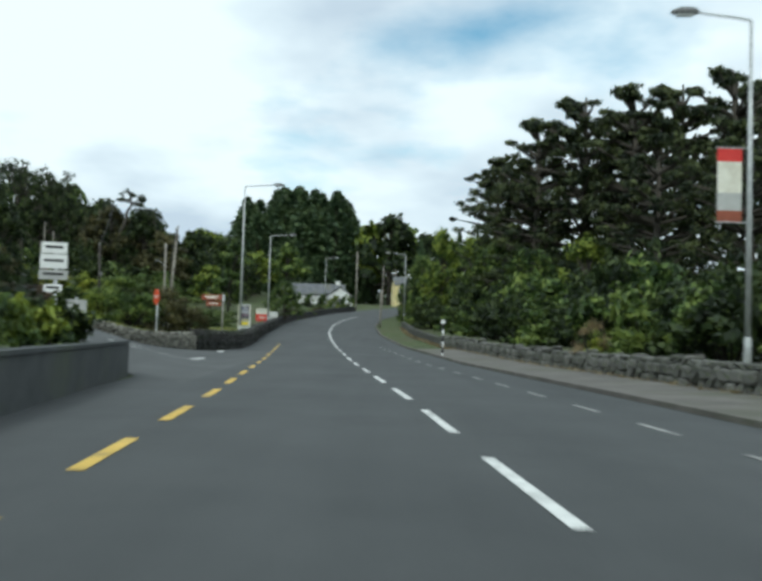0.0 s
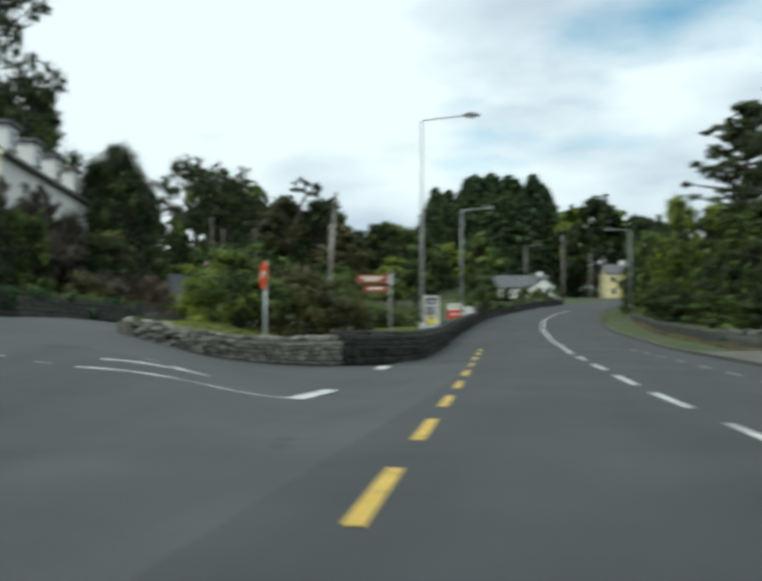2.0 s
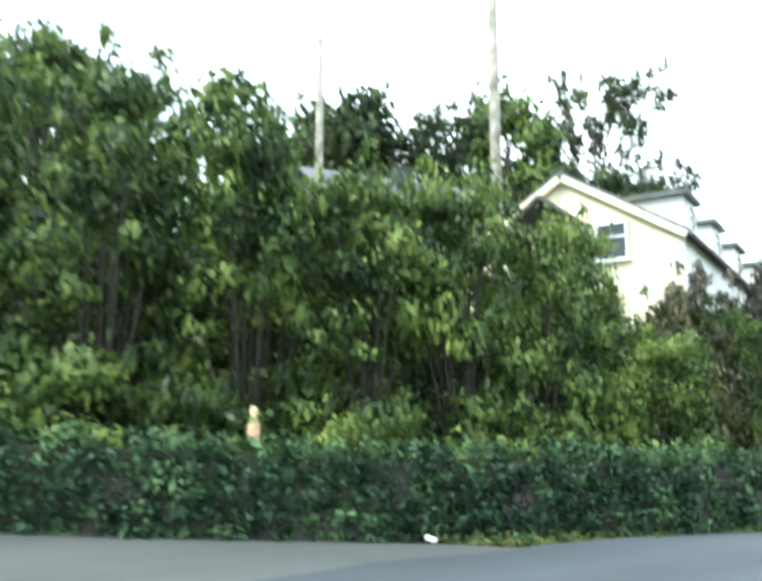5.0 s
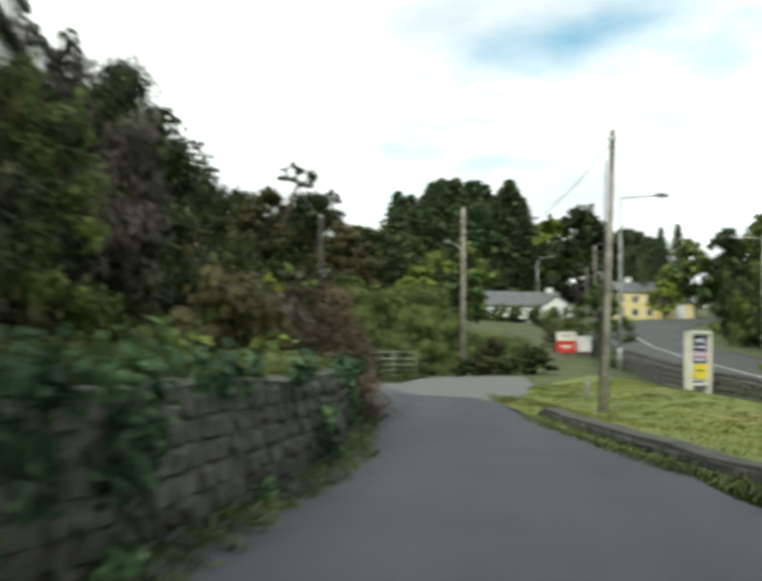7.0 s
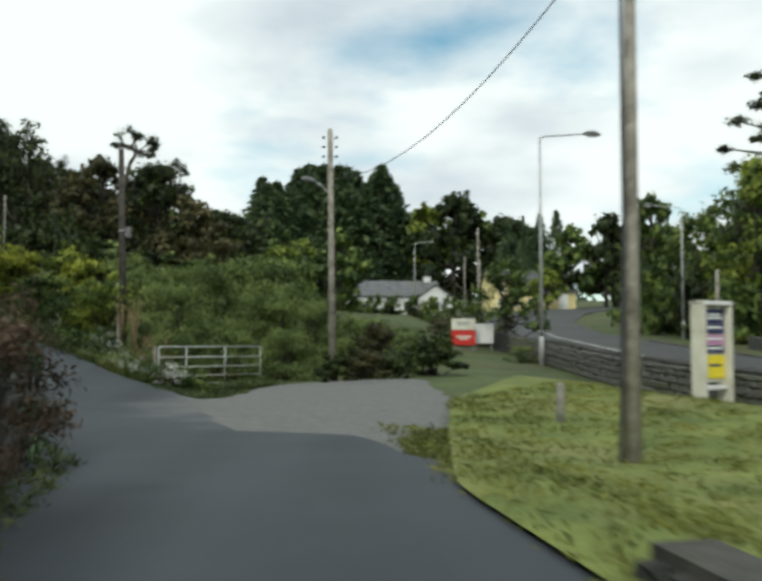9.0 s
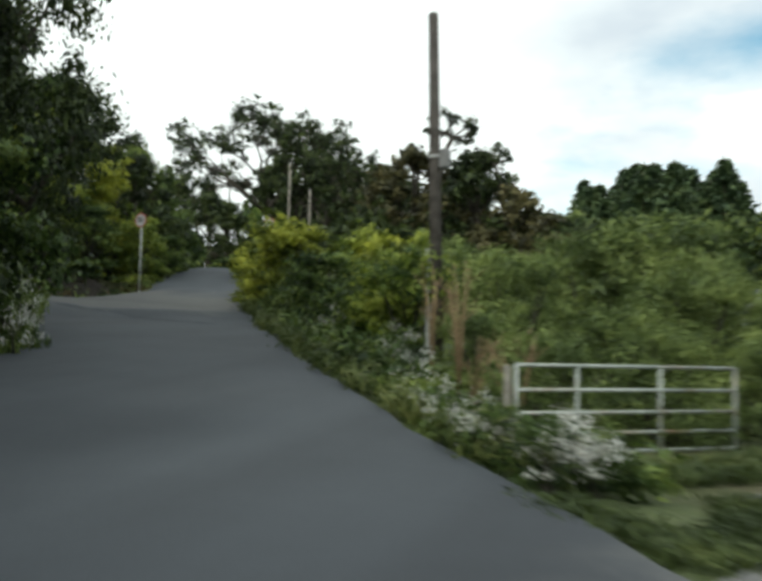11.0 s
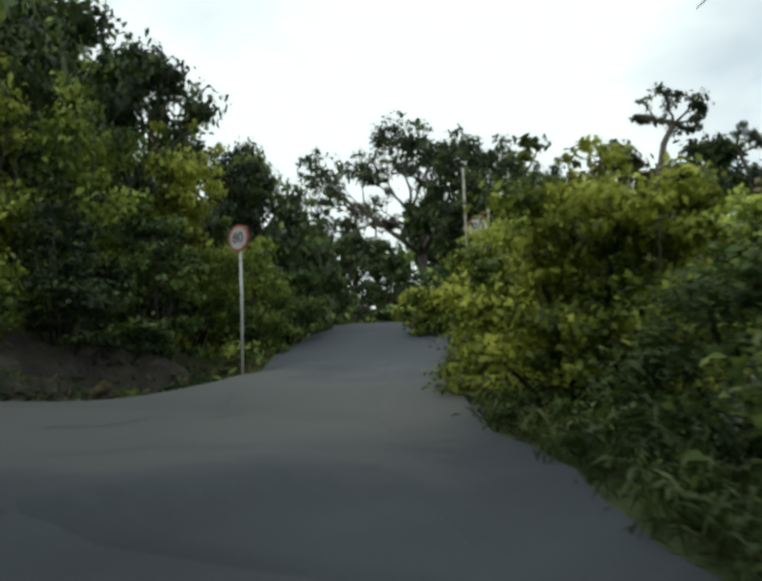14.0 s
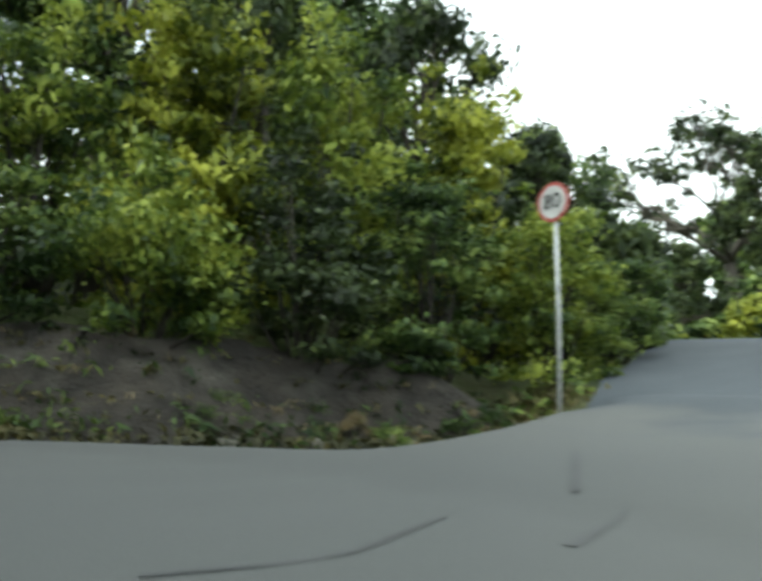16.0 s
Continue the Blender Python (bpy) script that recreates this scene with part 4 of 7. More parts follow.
bollard = sign_post("marker_post", 3.25, 46.3, 0, "thin black and white banded marker post at the kerb", "marker post")
for k in range(6):
    part("band", tube_bm([(0, 0, -0.1 + 0.3 * k), (0, 0, 0.2 + 0.3 * k)], [0.055, 0.055], 10), SIGN_BLACK if k % 2 else SIGN_WHITE, bollard, smooth=True)
part("cap", tube_bm([(0, 0, 1.7), (0, 0, 1.74), (0, 0, 1.86), (0, 0, 1.9)], [0.06, 0.12, 0.12, 0.07], 12), SIGN_WHITE, bollard)

column = sign_post("advert_column", -10.85, 71.8, 30, "cream framed advert board with navy, pink and yellow panels", "advert board")
for sx in (-0.42, 0.42):
    part("upright", box_bm(sx, 0, 1.1, 0.1, 0.34, 2.3, 0.01), SIGN_CREAM, column)
part("top_rail", box_bm(0, 0, 2.2, 0.94, 0.36, 0.09, 0.01), SIGN_WHITE, column)
part("back", box_bm(0, 0.06, 1.35, 0.74, 0.12, 1.62), SIGN_CREAM, column)
part("bottom_rail", box_bm(0, 0, 0.42, 0.74, 0.2, 0.09, 0.01), SIGN_WHITE, column)
for z0, h, mat, tone, ws in [(1.93, 0.3, SIGN_NAVY, SIGN_WHITE, [0.4, 0.46]), (1.66, 0.2, SIGN_NAVY, SIGN_WHITE, [0.48]), (1.42, 0.22, SIGN_MAGENTA, SIGN_WHITE, [0.5]),
                             (1.22, 0.14, SIGN_NAVY, SIGN_WHITE, [0.44]), (0.86, 0.48, SIGN_YELLOW, SIGN_NAVY, [0.4])]:
    p_ = part("advert_panel", box_bm(0.04, -0.02, z0, 0.62, 0.04, h, 0.004), mat, column)
    bars(p_, 0.04, z0 + 0.03, ws, 0.05, -0.045, tone)

board = sign_post("notice_board", -9.55, 63.6, 20, "white two-legged board with dark panels on the grass", "notice board")
for sx in (-0.31, 0.31):
    part("leg", box_bm(sx, 0, 0.9, 0.06, 0.06, 1.95, 0.006), SIGN_WHITE, board)
part("rail", box_bm(0, 0, 1.86, 0.62, 0.04, 0.05), SIGN_WHITE, board)
for k in range(4):
    p_ = part("slat", box_bm(0, -0.01, 1.77 - 0.155 * k, 0.56, 0.03, 0.12, 0.004), SIGN_BLACK if k < 3 else SIGN_GREY, board)
    bars(p_, 0, 1.77 - 0.155 * k, [0.34], 0.03, -0.03, SIGN_GREY)

sale = sign_post("agent_board", -12.85, 97.6, 9, "beige and red agent's board on wooden posts", "sign board")
for sx in (-0.52, 0.52):
    part("post", box_bm(sx, 0.03, 0.7, 0.08, 0.07, 1.9, 0.006), POST_WOOD, sale)
p_ = part("upper_board", box_bm(0, -0.02, 1.33, 1.24, 0.03, 0.56, 0.004), SIGN_CREAM, sale)
bars(p_, 0, 1.42, [0.8, 0.6], 0.08, -0.04, SIGN_GREY)
p_ = part("lower_board", box_bm(0, -0.02, 0.66, 1.24, 0.03, 0.74, 0.004), SIGN_RED, sale)
bars(p_, 0, 0.72, [0.8, 0.5], 0.08, -0.04, SIGN_CREAM)

white_board = sign_post("white_board", -11.7, 98.4, 10, "blank white notice board on short posts", "sign board")
for sx in (-0.4, 0.4):
    part("post", box_bm(sx, 0.03, 0.5, 0.08, 0.08, 1.4), POST_WOOD, white_board)
part("board", box_bm(0, -0.02, 0.85, 0.98, 0.04, 1.0, 0.006), SIGN_WHITE, white_board)

for x, y, h in [(-15.1, 67.6, 0.75)]:
    ob = sign_post("timber_post", x, y, 0, "short weathered timber post in the grass", "post")
    part("post", tube_bm([(0, 0, -0.2), (0.02, 0, h), (0.02, 0, h + 0.03)], [0.07, 0.065, 0.04], 8), POST_WOOD, ob, smooth=True)

plates = sign_post("direction_sign_stack", -8.2, 22.6, 12, "stack of white direction plates on a post above a hedge", "road sign")
part("post", tube_bm([(0, 0, -0.2), (0, 0, 3.2)], [0.05, 0.05], 10), GALV, plates, smooth=True)
for k, (w, h) in enumerate([(0.62, 0.28), (0.66, 0.36), (0.7, 0.24), (0.44, 0.2)]):
    p_ = part("plate", box_bm(-0.05, -0.06, 3.1 - 0.34 * k, w, 0.02, h, 0.005), SIGN_WHITE if k != 2 else SIGN_GREY, plates)
    bars(p_, -0.05, 3.12 - 0.34 * k, [w * 0.7], 0.06, -0.075, SIGN_BLACK)
small = sign_post("garden_sign", -7.75, 22.9, 12, "pale grey panel on a short post behind a hedge", "sign board")
part("post", tube_bm([(0, 0, -0.2), (0, 0, 1.9)], [0.03, 0.03], 8), GALV, small, smooth=True)
part("panel", box_bm(0, -0.04, 1.62, 0.52, 0.03, 0.42, 0.006), SIGN_GREY, small)

# field gate
gate = thing("field_gate", pose(-23.52, 76.84, 1.09, 0, 0, 42.4), "tubular steel field gate, closed, pale green-grey", "gate")
for sx in (0.0, 0.84, 2.08, 3.3):
    part("upright", tube_bm([(sx, 0, 0.12), (sx, 0, 1.15)], [0.027, 0.027], 8), GATE_PAINT, gate, smooth=True)
for z0 in (0.14, 0.36, 0.6, 0.86, 1.14):
    part("rail", tube_bm([(0, 0, z0), (3.3, 0, z0)], [0.024, 0.024], 8), GATE_PAINT, gate, smooth=True)
for sx in (-0.12,):
    part("gate_post", tube_bm([(sx, 0, -0.3), (sx, 0, 1.1), (sx, 0, 1.14)], [0.045, 0.043, 0.03], 10), POST_WOOD, gate, smooth=True)


# ---- houses ----
def prism_bm(length, width, eave, ridge, overhang=0.25, thick=0.16):
    """A pitched roof along local y, its ridge over x = 0."""
    bm = bmesh.new()
    hw, y0, y1 = width / 2 + overhang, -overhang, length + overhang
    drop = (ridge - eave) / (width / 2) * overhang
    prof = [(-hw, eave - drop), (0, ridge), (hw, eave - drop)]
    rows = []
    for yy in (y0, y1):
        rows.append([bm.verts.new((px, yy, pz + t)) for t in (0, thick) for px, pz in prof])
    a, b = rows
    f = bm.faces.new
    f((a[3], a[4], b[4], b[3])), f((a[4], a[5], b[5], b[4]))
    f((a[1], a[0], b[0], b[1])), f((a[2], a[1], b[1], b[2]))
    f((a[0], a[3], b[3], b[0])), f((a[5], a[2], b[2], b[5]))
    f((a[0], a[1], a[4], a[3])), f((a[1], a[2], a[5], a[4]))
    f((b[1], b[0], b[3], b[4])), f((b[2], b[1], b[4], b[5]))
    return bm


def gable_box_bm(length, width, eave, ridge):
    bm = bmesh.new()
    hw = width / 2
    prof = [(-hw, -1.5), (hw, -1.5), (hw, eave), (0, ridge), (-hw, eave)]
    a = [bm.verts.new((px, 0, pz)) for px, pz in prof]
    b = [bm.verts.new((px, length, pz)) for px, pz in prof]
    bm.faces.new(a[::-1])
    bm.faces.new(b)
    for k in range(5):
        bm.faces.new((a[k], a[(k + 1) % 5], b[(k + 1) % 5], b[k]))
    bmesh.ops.recalc_face_normals(bm, faces=bm.faces[:])
    return bm


def window(host, cx, cy, cz, w, h, facing, sill=True):
    """A window let into a wall; facing is the way out in degrees, 0 is -y."""
    m = Matrix.Translation((cx, cy, cz)) @ Matrix.Rotation(radians(facing), 4, "Z")
    bm = bmesh.new()
    for dx, dz, sx, sz in ((-w / 2, 0, 0.07, h), (w / 2, 0, 0.07, h), (0, h / 2, w + 0.07, 0.07), (0, -h / 2, w + 0.07, 0.07), (0, 0.12 * h, w, 0.05)):
        box_bm(dx, -0.02, dz, sx, 0.08, sz, 0, bm)
    ob = part("window", bm, SIGN_WHITE, host)
    ob.matrix_basis = m
    part("pane", box_bm(0, 0.0, 0, w - 0.04, 0.03, h - 0.04), GLASS, ob)
    if sill:
        part("sill", box_bm(0, -0.06, -h / 2 - 0.06, w + 0.2, 0.16, 0.06, 0.01), RENDER_WHITE, ob)
    return ob


def house(x, y, z, yaw, length, width, eave, ridge, wall_mat, label):
    ob = thing("house", pose(x, y, z, 0, 0, yaw), label, "house", "houses")
    part("wall", gable_box_bm(length, width, eave, ridge), wall_mat, ob)
    roof = part("roof", prism_bm(length, width, eave + 0.02, ridge + 0.02), SLATE, ob)
    return ob, roof


def chimney(roof, cx, cy, z0, h, mat):
    c = part("chimney", box_bm(cx, cy, z0 + h / 2, 0.6, 0.9, h, 0.02), mat, roof)
    part("pot", tube_bm([(cx, cy - 0.2, z0 + h), (cx, cy - 0.2, z0 + h + 0.3)], [0.13, 0.1], 10), TRIM_DARK, c)
    part("cap", box_bm(cx, cy, z0 + h, 0.7, 1.0, 0.08, 0.01), RENDER_GREY, c)


hill, hroof = house(-30.83, 52.80, 4.78, 17.5, 16.6, 7.2, 4.4, 6.65, RENDER_CREAM, "cream and white house with slate roof and four dormers")
part("side_wall", box_bm(3.62, 8.3, 1.4, 0.05, 16.56, 5.9), RENDER_WHITE, hill, "white side wall")
window(hill, 1.5, -0.03, 4.35, 0.95, 1.15, 0)
door = part("door", box_bm(-0.3, -0.03, 3.7, 0.95, 0.1, 2.1, 0.01), TRIM_DARK, hill)
part("door_frame", box_bm(-0.3, -0.02, 4.8, 1.15, 0.12, 0.1), SIGN_WHITE, door)
bm = bmesh.new()
for sx in (-1, 1):
    box_bm(-0.3 + sx * 0.5, -0.7, 5.35, 1.25, 1.5, 0.12, 0, bm, Matrix.Rotation(radians(sx * 38), 4, "Y"))
part("porch_roof", bm, TRIM_DARK, hill, "dark gabled porch roof")
part("balcony", box_bm(-0.5, -0.7, 2.6, 2.4, 1.4, 0.14, 0.01), TRIM_DARK, hill)
for sx in (-1, 1):
    bm = box_bm(sx * 1.92, -0.22, 5.4, 4.4, 0.14, 0.2, 0.01, None, Matrix.Rotation(radians(sx * 32.0), 4, "Y"))
    part("bargeboard", bm, RENDER_CREAM, hill)
for k, yy in enumerate((2.6, 6.7, 10.8, 14.9)):
    d = part("dormer", box_bm(2.35, yy, 5.25, 1.9, 1.5, 1.6, 0.01), RENDER_WHITE, hroof, "white dormer")
    part("dormer_roof", box_bm(2.2, yy, 6.12, 2.6, 1.95, 0.18, 0.03), SLATE, d)
    w_ = window(d, 3.32, yy, 5.4, 0.9, 0.85, 90)
for k, yy in enumerate((2.2, 5.5, 8.8, 12.0)):
    window(hill, 3.67, yy, 1.1, 1.0, 0.9, 90)
part("satellite_dish", tube_bm([(3.7, 4.2, 2.9), (3.85, 4.2, 2.95), (3.95, 4.2, 3.0)], [0.05, 0.28, 0.36], 14), LAMP_GREY, hill)
part("gutter", tube_bm([(3.9, 0, 4.22), (3.9, 16.6, 4.22)], [0.07, 0.07], 8), TRIM_DARK, hill)

upper, uroof = house(-47.8, 54.8, 8.0, -17, 10.5, 6.0, 6.2, 8.45, RENDER_GREY, "grey hillside house with a long slate roof and rooflights")
for yy in (1.5, 3.4, 6.6, 8.8):
    for sx in (-1, 1):
        bm = box_bm(sx * 1.6, yy, 7.45, 0.7, 0.9, 0.06, 0.01, None, Matrix.Rotation(radians(sx * 36.9), 4, "Y"))
        part("rooflight", bm, LAMPGLASS, uroof)
chimney(uroof, 0, 5.2, 8.1, 1.1, RENDER_GREY)

cot, croof = house(-18.6, 170.5, 5.6, -84, 11.5, 6.6, 2.6, 4.6, RENDER_WHITE, "white cottage with grey slate roof beside the road")
chimney(croof, 0, 10.4, 4.2, 1.2, RENDER_WHITE)
for yy in (2.0, 4.6, 7.2):
    window(cot, 3.33, yy, 1.4, 1.0, 1.1, 90)
wing, wroof = house(-7.6, 167.2, 5.6, 6, 6, 4.6, 2.4, 4.0, RENDER_WHITE, "white gabled cottage wing facing the road")
window(wing, 0, -0.03, 1.3, 1.1, 1.2, 0)

yel, yroof = house(2.6, 190.5, 7.2, -84, 7.4, 6.4, 4.3, 6.0, RENDER_YELLOW, "cream-yellow two-storey house with slate roof by the road")
chimney(yroof, 0, 3.4, 5.8, 1.1, RENDER_WHITE)
for yy in (1.4, 3.7, 6.0):
    window(yel, 3.23, yy, 3.2, 0.95, 1.1, 90)
    window(yel, 3.23, yy, 1.1, 0.95, 1.1, 90)
ext, eroof = house(10.2, 189.6, 7.3, -84, 5.2, 5.4, 2.5, 3.4, RENDER_YELLOW, "low yellow annex with white door beside the road")
part("door", box_bm(2.73, 3.2, 1.1, 0.06, 1.5, 2.2, 0.01), SIGN_WHITE, ext)
window(ext, 2.73, 1.1, 1.3, 0.9, 1.0, 90)

# small things by the ivy wall
TERRACOTTA = surface("weathered_terracotta", (0.42, 0.2, 0.09), (0.72, 0.55, 0.38), 9.0, 0.8, 40.0)
bm = tube_bm([(0, 0, 0), (0, 0, 0.1), (0.01, 0, 0.24), (0, 0, 0.3), (0, 0, 0.38), (0, 0, 0.44)], [0.08, 0.085, 0.07, 0.035, 0.055, 0.02], 12)
orn = part("garden_ornament", bm, TERRACOTTA, None, smooth=True)
orn.matrix_basis = pose(-23.15, 36.35, ground_at(-23.15, 36.35) + 1.15)
tagged(orn, "small weathered orange-white garden ornament on a wall", "ornament")
bm = box_bm(0, 0, 0.03, 0.16, 0.08, 0.06, 0.02, None, Matrix.Rotation(0.3, 4, "Y"))
lit = part("litter", bm, SIGN_WHITE, None)
lit.matrix_basis = pose(-21.5, 37.75, ground_at(-21.5, 37.75) + 0.1, 0, 0, 25)
tagged(lit, "crumpled white litter lying at the road edge", "litter")


# ---- plants ----
def leaf_cloud(rng, clumps, size, tilt=0.9, aspect=0.6, fold=True):
    """Leaves as small four-sided blades, strewn through the clumps: (x, y, z, rx, ry, rz, number), denser towards their skin."""
    C, N, Q, O = [], [], [], []
    for cx, cy, cz, rx, ry, rz, n in clumps:
        n = int(n)
        v = rng.normal(size=(n, 3))
        v /= np.linalg.norm(v, axis=1)[:, None]
        rad = np.clip(rng.normal(0.78, 0.24, n), 0.12, 1.22)
        rad *= 1 + 0.22 * np.sin(v[:, 0] * 5 + cx) * np.cos(v[:, 1] * 6 + cy)
        p = v * rad[:, None] * np.array([rx, ry, rz]) + np.array([cx, cy, cz])
        C.append(p)
        Q.append(rad)
        O.append(v)
        N.append(v + rng.normal(size=(n, 3)) * tilt + np.array([0, 0, 0.5]))
    C, N, O = np.concatenate(C), np.concatenate(N), np.concatenate(O)
    N /= np.linalg.norm(N, axis=1)[:, None]
    N *= np.where((N * O).sum(1) < 0, -1.0, 1.0)[:, None]
    ref = rng.normal(size=N.shape)
    A = np.cross(N, ref)
    A /= np.linalg.norm(A, axis=1)[:, None] + 1e-9
    B = np.cross(N, A)      # A, B, N are right-handed, so the blade faces along N
    s = size * (rng.uniform(0.55, 1.35, len(C)) * np.where(np.concatenate(Q) < 0.6, 1.5, 1.0))[:, None]
    droop = np.array([0, 0, -1]) * s * 0.25
    V = np.stack([C - A * s * 0.5, C - B * s * 0.5 * aspect, C + A * s * 0.5 + droop, C + B * s * 0.5 * aspect], 1).reshape(-1, 3)
    F = np.arange(len(V)).reshape(-1, 4)
    # each spray is shaded as a rounded mass: its leaves lean towards its skin
    S = O * 0.75 + N * 0.5 + np.array([0, 0, 0.15])
    S /= np.linalg.norm(S, axis=1)[:, None]
    return V, F, np.repeat(S, 4, 0)


def fast_mesh(name, V, F, material, S=None):
    me = bpy.data.meshes.new(name)
    me.vertices.add(len(V))
    me.vertices.foreach_set("co", V.astype(np.float32).ravel())
    me.loops.add(F.size)
    me.loops.foreach_set("vertex_index", F.astype(np.int32).ravel())
    me.polygons.add(len(F))
    me.polygons.foreach_set("loop_start", np.arange(0, F.size, F.shape[1], dtype=np.int32))
    me.materials.append(material)
    me.update(calc_edges=True)
    if S is not None:
        me.polygons.foreach_set("use_smooth", [True] * len(me.polygons))
        me.normals_split_custom_set_from_vertices(S.astype(np.float32))
    return me


def branches(name, limbs, material, sides=7):
    bm = bmesh.new()
    for pts, r in limbs:
        tube_bm(pts, r, sides, bm)
    me = bpy.data.meshes.new(name)
    bm.to_mesh(me)
    bm.free()
    me.materials.append(material)
    me.polygons.foreach_set("use_smooth", [True] * len(me.polygons))
    return me


PLANTS = {}


def bush_shape(key, seed, leaf, n, material, clumps=16, spread_=0.66, low=0.0, aspect=0.6, tall=1.0):
    """A shrub of unit radius and height 1 or so: rounded sprays of leaves on short stems."""
    rng = np.random.default_rng(seed)
    cl = []
    for k in range(clumps):
        a, t = rng.uniform(0, 2 * math.pi), rng.uniform(0, 1)
        rad = spread_ * math.sqrt(rng.uniform(0.05, 1)) * (1 - 0.4 * t * t)
        s = rng.uniform(0.13, 0.31)
        cl.append((rad * math.cos(a), rad * math.sin(a), (low + 0.1 + t * 0.76) * tall, s * rng.uniform(0.9, 1.4), s * rng.uniform(0.9, 1.4), s * rng.uniform(0.4, 0.7), n / clumps * (s / 0.22) ** 1.6))
    if tall > 1.1:      # a few long sprays stand out of the outline
        for k in range(clumps // 4):
            a, h = rng.uniform(0, 2 * math.pi), rng.uniform(0.3, 1.0)
            r_ = (0.55 + 0.25 * rng.uniform()) * (1.1 - 0.6 * h)
            cl.append((r_ * math.cos(a), r_ * math.sin(a), h * tall, 0.13, 0.13, 0.09, n / clumps * 0.25))
    V, F, S = leaf_cloud(rng, cl, leaf, aspect=aspect)
    V[:, 2] = np.maximum(V[:, 2], -0.02)
    crown = fast_mesh("foliage", V, F, material, S)
    limbs = []
    for k in range(0, clumps, 2):
        c = cl[k]
        limbs.append(([(c[0] * 0.12, c[1] * 0.12, -0.05), (c[0] * 0.5, c[1] * 0.45, c[2] * 0.5), (c[0], c[1], c[2])], [0.022, 0.015, 0.006]))
    PLANTS[key] = (crown, branches("stems", limbs, STEM, 5), tall)


